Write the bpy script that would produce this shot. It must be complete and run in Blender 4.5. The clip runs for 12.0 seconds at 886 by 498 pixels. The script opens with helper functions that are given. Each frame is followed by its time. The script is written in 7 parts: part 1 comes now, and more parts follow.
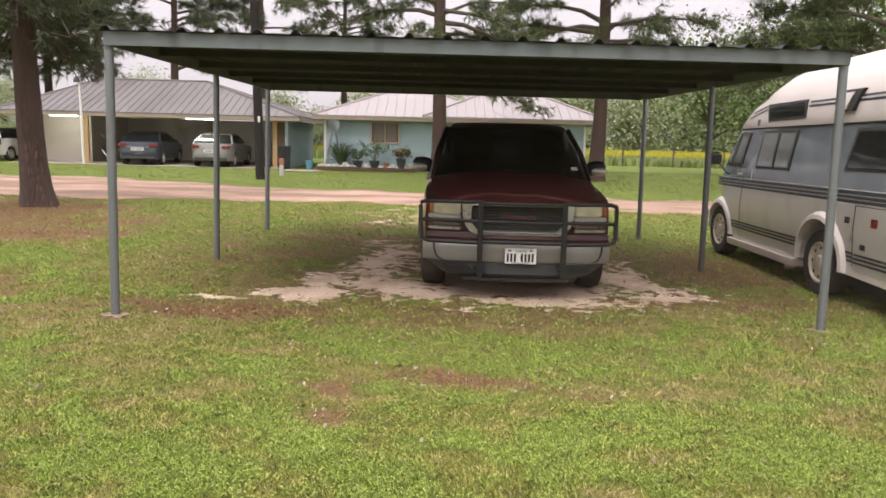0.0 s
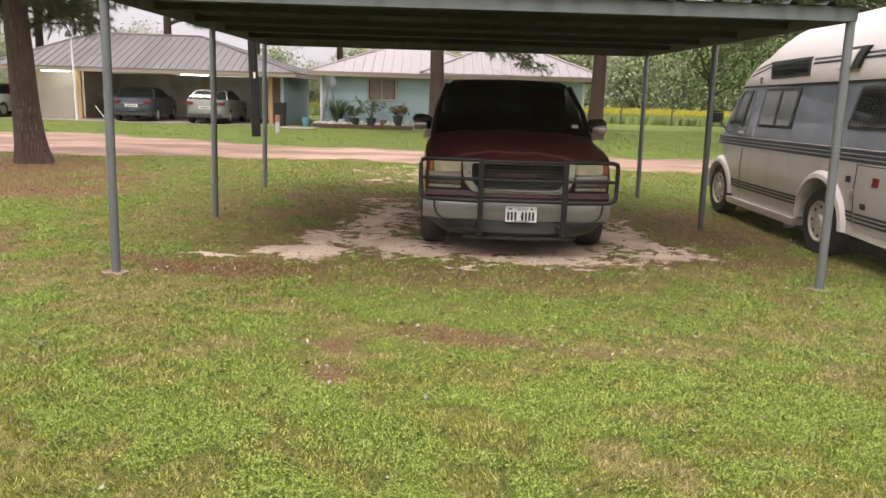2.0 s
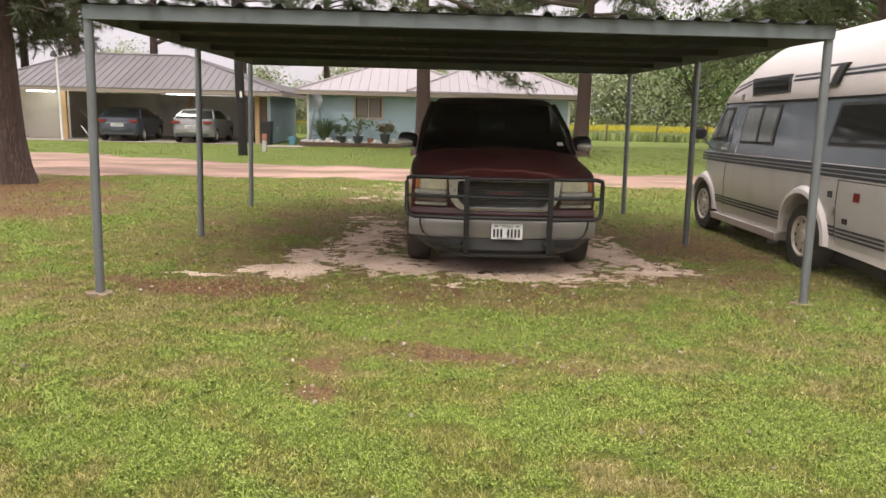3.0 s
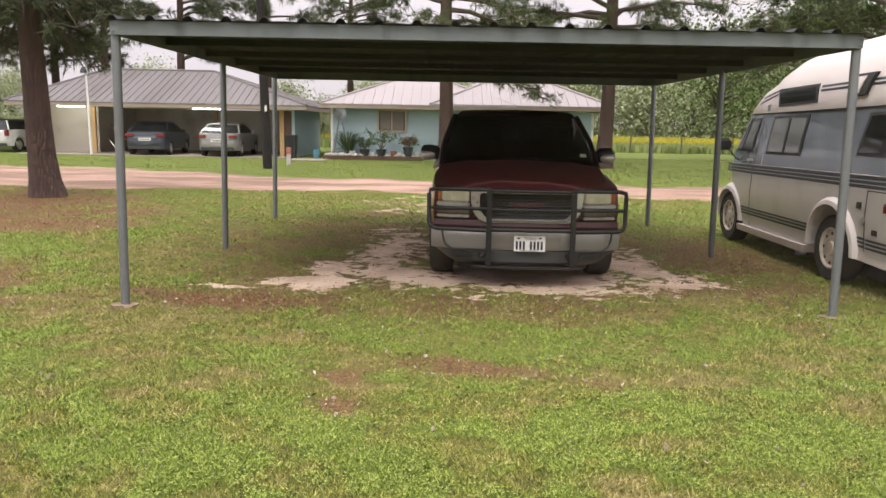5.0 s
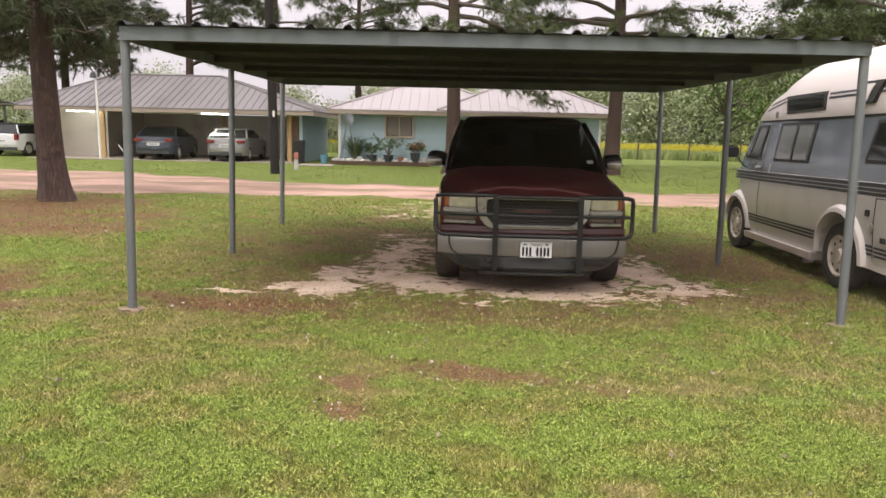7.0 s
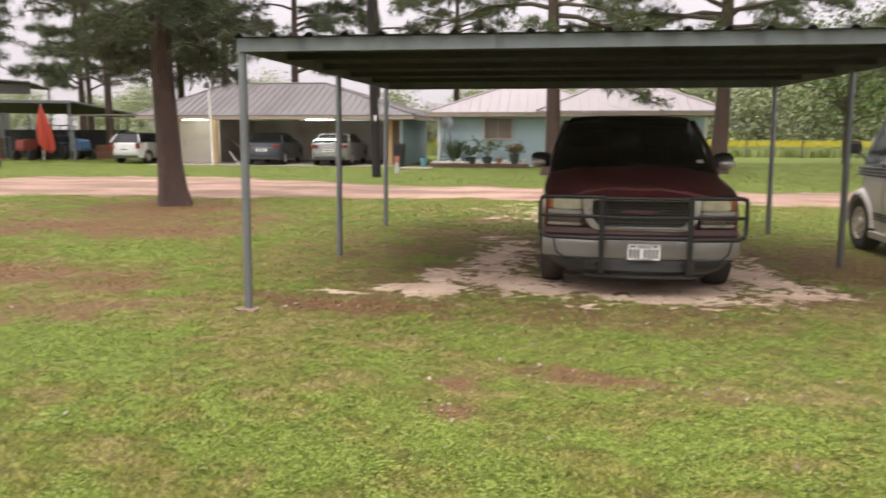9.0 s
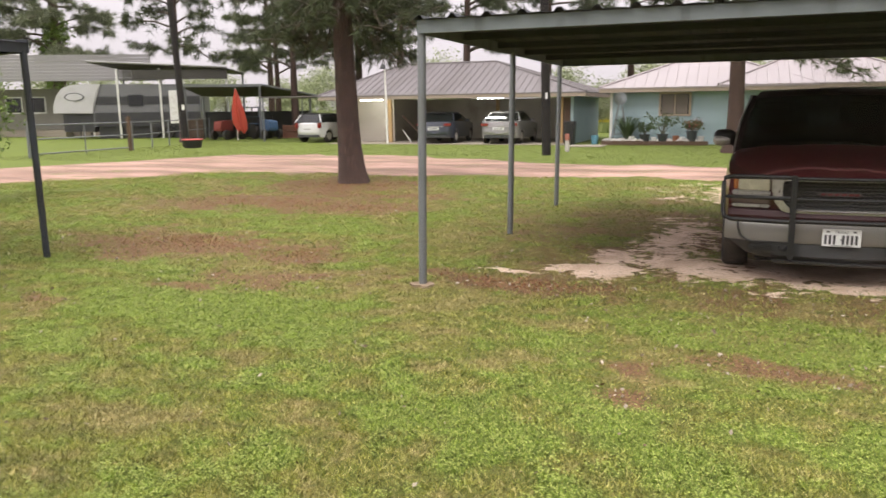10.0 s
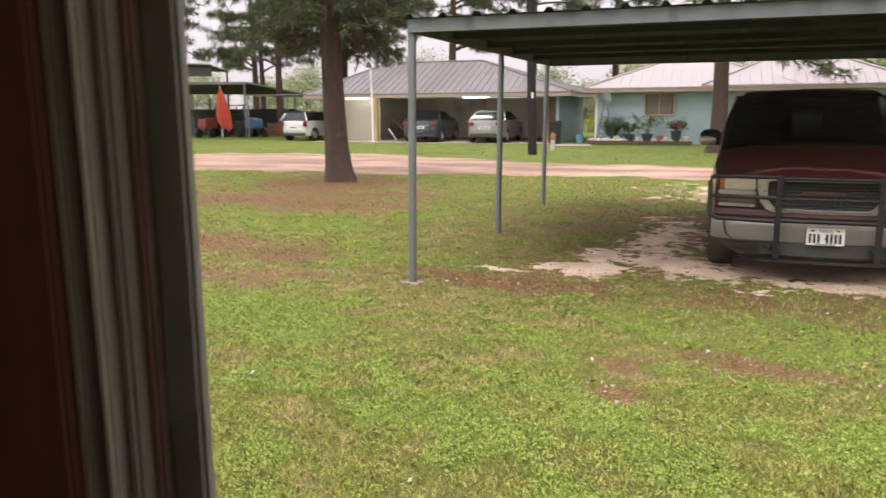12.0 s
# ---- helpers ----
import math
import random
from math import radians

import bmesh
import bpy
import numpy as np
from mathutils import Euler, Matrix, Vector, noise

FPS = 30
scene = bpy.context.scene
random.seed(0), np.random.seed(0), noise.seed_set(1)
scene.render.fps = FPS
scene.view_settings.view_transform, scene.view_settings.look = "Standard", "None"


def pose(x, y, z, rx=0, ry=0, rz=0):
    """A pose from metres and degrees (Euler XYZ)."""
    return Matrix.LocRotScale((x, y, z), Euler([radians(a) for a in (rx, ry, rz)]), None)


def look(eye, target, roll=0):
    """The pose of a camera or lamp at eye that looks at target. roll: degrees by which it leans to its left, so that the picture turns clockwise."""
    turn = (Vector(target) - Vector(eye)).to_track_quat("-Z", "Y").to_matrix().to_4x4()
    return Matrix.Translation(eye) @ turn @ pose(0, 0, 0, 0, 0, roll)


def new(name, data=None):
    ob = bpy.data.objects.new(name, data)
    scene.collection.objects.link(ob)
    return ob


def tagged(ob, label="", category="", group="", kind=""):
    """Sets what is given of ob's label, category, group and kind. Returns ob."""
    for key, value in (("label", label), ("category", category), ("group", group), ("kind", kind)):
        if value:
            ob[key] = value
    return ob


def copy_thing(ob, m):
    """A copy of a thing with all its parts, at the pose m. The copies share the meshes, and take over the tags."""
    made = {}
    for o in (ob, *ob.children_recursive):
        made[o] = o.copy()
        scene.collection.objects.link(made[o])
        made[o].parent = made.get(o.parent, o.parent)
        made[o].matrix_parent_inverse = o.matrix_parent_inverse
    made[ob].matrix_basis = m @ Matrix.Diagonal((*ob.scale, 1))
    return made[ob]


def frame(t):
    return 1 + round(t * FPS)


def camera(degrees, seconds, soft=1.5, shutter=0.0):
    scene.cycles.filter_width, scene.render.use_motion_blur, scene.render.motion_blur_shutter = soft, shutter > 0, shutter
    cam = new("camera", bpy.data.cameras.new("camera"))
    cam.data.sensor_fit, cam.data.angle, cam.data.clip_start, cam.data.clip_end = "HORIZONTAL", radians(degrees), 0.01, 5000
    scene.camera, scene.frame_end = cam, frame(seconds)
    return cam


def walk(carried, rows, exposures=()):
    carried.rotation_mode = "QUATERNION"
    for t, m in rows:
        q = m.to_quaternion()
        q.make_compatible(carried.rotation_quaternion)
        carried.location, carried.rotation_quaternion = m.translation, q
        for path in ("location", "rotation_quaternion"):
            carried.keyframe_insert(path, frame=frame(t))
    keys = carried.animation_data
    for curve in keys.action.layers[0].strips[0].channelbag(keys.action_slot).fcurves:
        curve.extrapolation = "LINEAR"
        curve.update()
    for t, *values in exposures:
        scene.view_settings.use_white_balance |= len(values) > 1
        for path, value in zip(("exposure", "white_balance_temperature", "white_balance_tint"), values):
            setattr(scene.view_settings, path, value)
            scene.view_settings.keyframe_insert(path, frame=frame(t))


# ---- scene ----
cam = camera(60.2, 12.0, soft=1.45, shutter=0.35)
PATH = [
    (0, (0.068, -0.093, 1.601), (0.088, 1.885, 1.309), 1.5),
    (0.5, (0.063, -0.09, 1.602), (0.125, 1.878, 1.248), 0.6),
    (1, (0.061, -0.099, 1.589), (0.133, 1.862, 1.201), 1.7),
    (1.5, (0.043, -0.095, 1.592), (0.111, 1.863, 1.189), 1.9),
    (2, (0.027, -0.084, 1.596), (0.06, 1.876, 1.197), 1.7),
    (2.5, (0.031, -0.089, 1.606), (0.066, 1.873, 1.22), 0.8),
    (3, (0.045, -0.09, 1.602), (0.108, 1.878, 1.248), 1.4),
    (3.5, (0.048, -0.062, 1.593), (0.071, 1.911, 1.266), 1.9),
    (5.5, (0.06, -0.077, 1.597), (0.057, 1.898, 1.277), 0.9),
    (6, (0.064, -0.062, 1.597), (0.053, 1.913, 1.282), 0.9),
    (6.5, (0.058, -0.071, 1.595), (0.045, 1.904, 1.281), 1.2),
    (8.5, (0.057, -0.085, 1.604), (0.006, 1.894, 1.319), 1.2),
    (9, (-0.011, -0.093, 1.603), (-0.281, 1.865, 1.296), 0.1),
    (9.5, (-0.049, -0.075, 1.612), (-0.587, 1.821, 1.271), -1.2),
    (10, (-0.063, -0.097, 1.614), (-0.75, 1.746, 1.253), -0.7),
    (10.5, (-0.075, -0.087, 1.619), (-0.866, 1.714, 1.261), -0.3),
    (11, (-0.0725, -0.098, 1.619), (-0.9035, 1.687, 1.267), -0.5),
    (11.5, (-0.058, -0.118, 1.619), (-0.845, 1.686, 1.266), -1.2),
    (12, (-0.0955, -0.146, 1.614), (-0.7445, 1.71, 1.25), -0.4),
]
walk(cam, [(t, look(eye, aim, roll)) for t, eye, aim, roll in PATH], [(0, 0.85), (9.5, 0.85), (10.5, 0.93), (12, 0.97)])

# ---- light: bright overcast after rain ----
SUN_EL, SUN_AZ = radians(55), radians(200)
world = bpy.data.worlds.new("overcast")
scene.world = world
world.use_nodes = True
wn, wl = world.node_tree.nodes, world.node_tree.links
sky = wn.new("ShaderNodeTexSky")
sky.sky_type, sky.sun_disc = "NISHITA", False
sky.sun_elevation, sky.sun_rotation = SUN_EL, SUN_AZ
sky.air_density, sky.dust_density, sky.ozone_density = 0.6, 6.0, 1.0
wmix = wn.new("ShaderNodeMix")
wmix.data_type = "RGBA"
wmix.inputs["Factor"].default_value = 0.9
# An overcast sky is brightest overhead and dimmest at the horizon.
w_tc, w_xyz = wn.new("ShaderNodeTexCoord"), wn.new("ShaderNodeSeparateXYZ")
w_up = wn.new("ShaderNodeMath")
w_up.operation, w_up.inputs[1].default_value, w_up.use_clamp = "POWER", 1.5, True
w_cloud = wn.new("ShaderNodeMix")
w_cloud.data_type = "RGBA"
w_cloud.inputs["A"].default_value, w_cloud.inputs["B"].default_value = (5.0, 4.3, 4.6, 1), (19.0, 16.6, 17.3, 1)
wl.new(w_tc.outputs["Generated"], w_xyz.inputs[0])
wl.new(w_xyz.outputs["Z"], w_up.inputs[0])
wl.new(w_up.outputs[0], w_cloud.inputs["Factor"])
wl.new(w_cloud.outputs["Result"], wmix.inputs["B"])
wl.new(sky.outputs["Color"], wmix.inputs["A"])
wl.new(wmix.outputs["Result"], wn["Background"].inputs["Color"])
wn["Background"].inputs["Strength"].default_value = 0.12
sun = new("sun", bpy.data.lights.new("sun", "SUN"))
sun.data.energy, sun.data.angle, sun.data.color = 0.8, radians(25), (1.0, 0.96, 0.9)
sun.matrix_world = look((20 * math.sin(SUN_AZ) * math.cos(SUN_EL), 20 * math.cos(SUN_AZ) * math.cos(SUN_EL), 20 * math.sin(SUN_EL)), (0, 0, 0))


# ---- building helpers ----
def thing(name, label, category, loc=(0, 0, 0), rz=0.0, group="", kind=""):
    ob = new(name)
    ob.empty_display_size = 0.2
    ob.location, ob.rotation_euler = loc, (0, 0, radians(rz))
    return tagged(ob, label, category, group, kind)


def mesh_of(name, bm, sharp=38):
    bmesh.ops.recalc_face_normals(bm, faces=bm.faces[:])
    for f in bm.faces:
        f.smooth = True
    lim = radians(sharp)
    for e in bm.edges:
        if len(e.link_faces) == 2 and e.calc_face_angle(0) > lim:
            e.smooth = False
    me = bpy.data.meshes.new(name)
    bm.to_mesh(me)
    bm.free()
    return me


def part(name, bm, material, parent=None, label="", sharp=38):
    me = mesh_of(name, bm, sharp)
    me.materials.append(material)
    ob = new(name, me)
    if parent is not None:
        ob.parent = parent
    if label:
        ob["label"] = label
    return ob


def part_like(src, parent, loc=(0, 0, 0), rz=0.0, scale=(1, 1, 1)):
    ob = new(src.name.split(".")[0], src.data)
    ob.parent = parent
    ob.location, ob.rotation_euler, ob.scale = loc, (0, 0, radians(rz)), scale
    return ob


def box(x0, x1, y0, y1, z0, z1, bevel=0.0, bm=None, seg=2):
    b = bmesh.new()
    v = [b.verts.new((x, y, z)) for x in (x0, x1) for y in (y0, y1) for z in (z0, z1)]
    for q in ((0, 1, 3, 2), (4, 6, 7, 5), (0, 4, 5, 1), (2, 3, 7, 6), (0, 2, 6, 4), (1, 5, 7, 3)):
        b.faces.new([v[i] for i in q])
    if bevel:
        bmesh.ops.bevel(b, geom=b.edges[:], offset=bevel, segments=seg, affect="EDGES", clamp_overlap=True)
    return b if bm is None else join(bm, b)


def join(bm, other):
    me = bpy.data.meshes.new("tmp")
    other.to_mesh(me)
    other.free()
    bm.from_mesh(me)
    bpy.data.meshes.remove(me)
    return bm


def tube(pts, r, n=8, bm=None, radii=None):
    bm = bm if bm is not None else bmesh.new()
    P = [Vector(p) for p in pts]
    rings = []
    up = Vector((0.13, 0.21, 0.97))
    for i, p in enumerate(P):
        d = (P[min(i + 1, len(P) - 1)] - P[max(i - 1, 0)]).normalized()
        if abs(d.dot(up)) > 0.95:
            up = Vector((1, 0.1, 0))
        a = d.cross(up).normalized()
        b = a.cross(d)
        rr = radii[i] if radii else r
        rings.append([bm.verts.new(p + rr * (math.cos(t) * a + math.sin(t) * b)) for t in [2 * math.pi * k / n for k in range(n)]])
    for A, B in zip(rings, rings[1:]):
        for k in range(n):
            bm.faces.new((A[k], A[(k + 1) % n], B[(k + 1) % n], B[k]))
    bm.faces.new(rings[0][::-1])
    bm.faces.new(rings[-1])
    return bm


def lathe(profile, n=24, axis="z", at=(0, 0, 0), bm=None):
    bm = bm if bm is not None else bmesh.new()
    rings = []
    for r, h in profile:
        ring = []
        for k in range(n):
            a = 2 * math.pi * k / n
            c, s = r * math.cos(a), r * math.sin(a)
            p = (c, s, h) if axis == "z" else (h, c, s) if axis == "x" else (c, h, s)
            ring.append(bm.verts.new(Vector(p) + Vector(at)))
        rings.append(ring)
    for A, B in zip(rings, rings[1:]):
        for k in range(n):
            bm.faces.new((A[k], A[(k + 1) % n], B[(k + 1) % n], B[k]))
    bm.faces.new(rings[0][::-1])
    bm.faces.new(rings[-1])
    return bm


def prism(pts, a0, a1, axis="x", bm=None):
    """A polygon in the two other axes, drawn out along axis."""
    bm = bm if bm is not None else bmesh.new()
    def at(p, a):
        return (a, p[0], p[1]) if axis == "x" else (p[0], a, p[1]) if axis == "y" else (p[0], p[1], a)
    A = [bm.verts.new(at(p, a0)) for p in pts]
    B = [bm.verts.new(at(p, a1)) for p in pts]
    bm.faces.new(A)
    bm.faces.new(B[::-1])
    for i in range(len(pts)):
        j = (i + 1) % len(pts)
        bm.faces.new((A[i], B[i], B[j], A[j]))
    return bm


def shaped(profile, halfwidth, ycuts=(), zcuts=(), xcuts=(), shift=None):
    """A side outline drawn out to both sides and then given its width at each place."""
    bm = prism(profile, -1, 1)
    for axis, cuts in ((1, ycuts), (2, zcuts), (0, xcuts)):
        no = [0, 0, 0]
        no[axis] = 1
        for c in cuts:
            co = [0, 0, 0]
            co[axis] = c
            bmesh.ops.bisect_plane(bm, geom=bm.verts[:] + bm.edges[:] + bm.faces[:], plane_co=co, plane_no=no, dist=1e-5)
    for v in bm.verts:
        u, y, z = v.co
        dy, dz = shift(u, y, z) if shift else (0, 0)
        v.co = (u * halfwidth(y, z), y + dy, z + dz)
    return bm


def arch(cy, cz, r, z, n=9):
    """Points of a wheel opening from its far (larger y) foot to its near one, at the height z of the sill."""
    a0 = math.asin((z - cz) / r)
    return [(cy + r * math.cos(a), cz + r * math.sin(a)) for a in [a0 + (math.pi - 2 * a0) * k / n for k in range(n + 1)]]


def interp(x, table):
    for (x0, y0), (x1, y1) in zip(table, table[1:]):
        if x <= x1:
            return y0 + (y1 - y0) * max(0.0, (x - x0) / (x1 - x0))
    return table[-1][1]


def slab(corners, thick, bm=None):
    """A pane or sheet through four corners, thick metres deep along its normal."""
    bm = bm if bm is not None else bmesh.new()
    c = [Vector(p) for p in corners]
    n = (c[1] - c[0]).cross(c[2] - c[0]).normalized() * thick
    A, B = [bm.verts.new(p) for p in c], [bm.verts.new(p + n) for p in c]
    bm.faces.new(A)
    bm.faces.new(B[::-1])
    for i in range(len(c)):
        j = (i + 1) % len(c)
        bm.faces.new((A[i], B[i], B[j], A[j]))
    return bm


# ---- materials ----
def nodes_of(name):
    m = bpy.data.materials.new(name)
    m.use_nodes = True
    return m, m.node_tree.nodes, m.node_tree.links, m.node_tree.nodes["Principled BSDF"]


def tex_noise(n, l, scale, detail=4.0, coord="Object", stretch=None):
    tc = n.new("ShaderNodeTexCoord")
    nz = n.new("ShaderNodeTexNoise")
    nz.inputs["Scale"].default_value, nz.inputs["Detail"].default_value = scale, detail
    src = tc.outputs[coord]
    if stretch:
        mp = n.new("ShaderNodeMapping")
        mp.inputs["Scale"].default_value = stretch
        l.new(src, mp.inputs["Vector"])
        src = mp.outputs["Vector"]
    l.new(src, nz.inputs["Vector"])
    return nz.outputs["Fac"]


def ramp(n, l, fac, stops):
    r = n.new("ShaderNodeValToRGB")
    e = r.color_ramp.elements
    while len(e) < len(stops):
        e.new(0.5)
    for el, (p, c) in zip(e, stops):
        el.position, el.color = p, (*c, 1) if len(c) == 3 else c
    l.new(fac, r.inputs["Fac"])
    return r.outputs["Color"]


def mixc(n, l, fac, a, b, mode="MIX"):
    m = n.new("ShaderNodeMix")
    m.data_type, m.blend_type = "RGBA", mode
    for key, val in (("Factor", fac), ("A", a), ("B", b)):
        if hasattr(val, "is_linked"):
            l.new(val, m.inputs[key])
        else:
            m.inputs[key].default_value = val if key == "Factor" else (*val, 1)
    return m.outputs["Result"]


def surface(name, color, rough=0.6, metal=0.0, var=0.2, grain=40.0, stain=2.0, dirt=None, dirt_at=0.62, bump=0.1, stretch=None, coat=0.0, vary=0.0, rvar=0.1):
    """Two scales of variation, a film of dirt in patches, fine relief."""
    m, n, l, p = nodes_of(name)
    fine = tex_noise(n, l, grain, 5, stretch=stretch)
    wide = tex_noise(n, l, stain, 4, stretch=stretch)
    lo, hi = [c * (1 - var) for c in color], [min(1, c * (1 + var)) for c in color]
    col = mixc(n, l, fine, lo, hi)
    col = mixc(n, l, ramp(n, l, wide, [(0.35, (0.0,) * 3), (0.7, (1.0,) * 3)]), col, mixc(n, l, 0.5, col, [c * (1 - 0.8 * var) for c in color]))
    if dirt:
        mask = ramp(n, l, wide, [(dirt_at - 0.08, (0.0,) * 3), (dirt_at + 0.12, (0.75,) * 3)])
        col = mixc(n, l, mask, col, dirt)
    if vary:
        oi = n.new("ShaderNodeObjectInfo")
        col = mixc(n, l, oi.outputs["Random"], mixc(n, l, vary, col, (0, 0, 0)), col)
    l.new(col, p.inputs["Base Color"])
    mr = n.new("ShaderNodeMapRange")
    mr.inputs["To Min"].default_value, mr.inputs["To Max"].default_value = max(0.03, rough - rvar), min(1, rough + rvar)
    l.new(fine, mr.inputs["Value"])
    l.new(mr.outputs["Result"], p.inputs["Roughness"])
    p.inputs["Metallic"].default_value = metal
    if coat:
        p.inputs["Coat Weight"].default_value, p.inputs["Coat Roughness"].default_value = coat, 0.06
    if bump:
        b = n.new("ShaderNodeBump")
        b.inputs["Strength"].default_value, b.inputs["Distance"].default_value = bump, 0.01
        l.new(fine, b.inputs["Height"])
        l.new(b.outputs["Normal"], p.inputs["Normal"])
    return m


def glass(name, tint=(0.9, 0.95, 0.93), rough=0.0, ior=1.45):
    m, n, l, p = nodes_of(name)
    p.inputs["Base Color"].default_value = (*tint, 1)
    p.inputs["Transmission Weight"].default_value, p.inputs["Roughness"].default_value, p.inputs["IOR"].default_value = 1.0, rough, ior
    return m


def lamp_glow(name, color, strength):
    m, n, l, p = nodes_of(name)
    p.inputs["Emission Color"].default_value, p.inputs["Emission Strength"].default_value = (*color, 1), strength
    return m


M_galv = surface("galvanised steel", (0.2, 0.21, 0.22), 0.55, 0.35, 0.12, 30, 3, dirt=(0.16, 0.15, 0.13), dirt_at=0.66, bump=0.05)
M_beam = surface("painted galvanised beam", (0.17, 0.19, 0.195), 0.5, 0.25, 0.22, 25, 7, dirt=(0.075, 0.08, 0.078), dirt_at=0.6, bump=0.05, stretch=(1, 1, 0.12))
M_roofmetal = surface("weathered metal sheet", (0.036, 0.044, 0.056), 0.5, 0.3, 0.3, 20, 2.2, dirt=(0.022, 0.024, 0.027), dirt_at=0.52, bump=0.05, stretch=(2.5, 0.4, 1))
# Near-black base: the shade under the carport roof is put into the colour.
M_sheet_shaded = surface("dull dark roof sheet", (0.03, 0.034, 0.043), 0.8, 0.0, 0.35, 20, 2.2, dirt=(0.014, 0.015, 0.017), dirt_at=0.52, bump=0.05, stretch=(2.5, 0.4, 1))
M_footing = surface("sandy concrete", (0.36, 0.27, 0.185), 0.95, 0, 0.35, 45, 8, dirt=(0.16, 0.11, 0.06), dirt_at=0.5, bump=0.6)
M_concrete = surface("concrete", (0.3, 0.26, 0.21), 0.9, 0, 0.25, 60, 6, bump=0.4)
M_maroon = surface("maroon car paint", (0.085, 0.012, 0.016), 0.32, 0.1, 0.15, 120, 3, dirt=(0.09, 0.03, 0.028), dirt_at=0.6, bump=0.0, coat=0.6)
M_black = surface("black powder coat", (0.02, 0.02, 0.021), 0.45, 0.2, 0.2, 80, 5, bump=0.05)
M_plastic = surface("dark grey plastic", (0.045, 0.046, 0.048), 0.6, 0, 0.25, 60, 4, dirt=(0.09, 0.08, 0.07), bump=0.1)
M_chrome = surface("dull chrome", (0.6, 0.58, 0.56), 0.3, 0.65, 0.08, 50, 5, dirt=(0.3, 0.28, 0.26), bump=0.0)
M_bumper = surface("brushed silver bumper", (0.29, 0.275, 0.26), 0.45, 0.4, 0.08, 40, 4, dirt=(0.28, 0.26, 0.24), bump=0.02)
M_tyre = surface("tyre rubber", (0.022, 0.021, 0.02), 0.85, 0, 0.25, 60, 6, dirt=(0.08, 0.065, 0.05), dirt_at=0.58, bump=0.4)
M_rim = surface("dusty wheel rim", (0.5, 0.47, 0.42), 0.5, 0.5, 0.15, 40, 6, dirt=(0.2, 0.15, 0.1))
M_lens = surface("hazed headlamp lens", (0.56, 0.51, 0.40), 0.2, 0.1, 0.4, 14, 8, coat=0.8, bump=0.0)
M_amber = surface("amber lens", (0.42, 0.13, 0.04), 0.2, 0, 0.1, 30, 8, coat=0.8, bump=0.0)
M_red = surface("red lens", (0.2, 0.015, 0.015), 0.2, 0, 0.1, 30, 8, coat=0.8, bump=0.0)
M_glass = glass("clear glass")
M_autoglass = glass("tinted car glass", (0.16, 0.2, 0.18))
M_darkglass = surface("dark car window", (0.012, 0.014, 0.015), 0.06, 0, 0.1, 10, 2, bump=0.0, rvar=0.02)
M_interior = surface("grey cloth interior", (0.06, 0.058, 0.055), 0.9, 0, 0.2, 90, 6)
M_white = surface("white paint", (0.74, 0.73, 0.7), 0.5, 0, 0.06, 50, 3, dirt=(0.5, 0.46, 0.4))
M_bark, n, l, p = nodes_of("pine bark")
tc = n.new("ShaderNodeTexCoord")
mp = n.new("ShaderNodeMapping")
mp.inputs["Scale"].default_value = (20, 20, 6.5)
l.new(tc.outputs["Object"], mp.inputs["Vector"])
dn = n.new("ShaderNodeTexNoise")
dn.inputs["Scale"].default_value, dn.inputs["Detail"].default_value = 1.3, 5
l.new(mp.outputs["Vector"], dn.inputs["Vector"])
mv = n.new("ShaderNodeMix")
mv.data_type = "VECTOR"
mv.inputs["Factor"].default_value = 0.55
l.new(mp.outputs["Vector"], mv.inputs["A"])
l.new(dn.outputs["Color"], mv.inputs["B"])
vo = n.new("ShaderNodeTexVoronoi")
vo.feature = "DISTANCE_TO_EDGE"
vo.inputs["Scale"].default_value = 1.6
l.new(mv.outputs["Result"], vo.inputs["Vector"])
plates = ramp(n, l, tex_noise(n, l, 30, 6), [(0.3, (0.045, 0.026, 0.021)), (0.55, (0.10, 0.06, 0.048)), (0.75, (0.17, 0.115, 0.095))])
crack = ramp(n, l, vo.outputs["Distance"], [(0.0, (1.0,) * 3), (0.16, (0.0,) * 3)])
l.new(mixc(n, l, crack, plates, (0.028, 0.018, 0.015)), p.inputs["Base Color"])
p.inputs["Roughness"].default_value = 0.95
bb = n.new("ShaderNodeBump")
bb.inputs["Strength"].default_value, bb.inputs["Distance"].default_value = 1.0, 0.03
l.new(vo.outputs["Distance"], bb.inputs["Height"])
l.new(bb.outputs["Normal"], p.inputs["Normal"])
M_limb = surface("grey limb bark", (0.11, 0.085, 0.07), 0.95, 0, 0.4, 20, 4, bump=0.6)
M_pole = surface("creosoted pole", (0.017, 0.014, 0.013), 0.9, 0, 0.4, 20, 3, bump=0.5, stretch=(2, 2, 0.2))
M_wood = surface("yellow pine board", (0.5, 0.33, 0.16), 0.75, 0, 0.25, 20, 3, bump=0.2, stretch=(3, 3, 0.3))
M_oldwood = surface("old brown timber", (0.12, 0.075, 0.05), 0.9, 0, 0.35, 20, 3, bump=0.4)


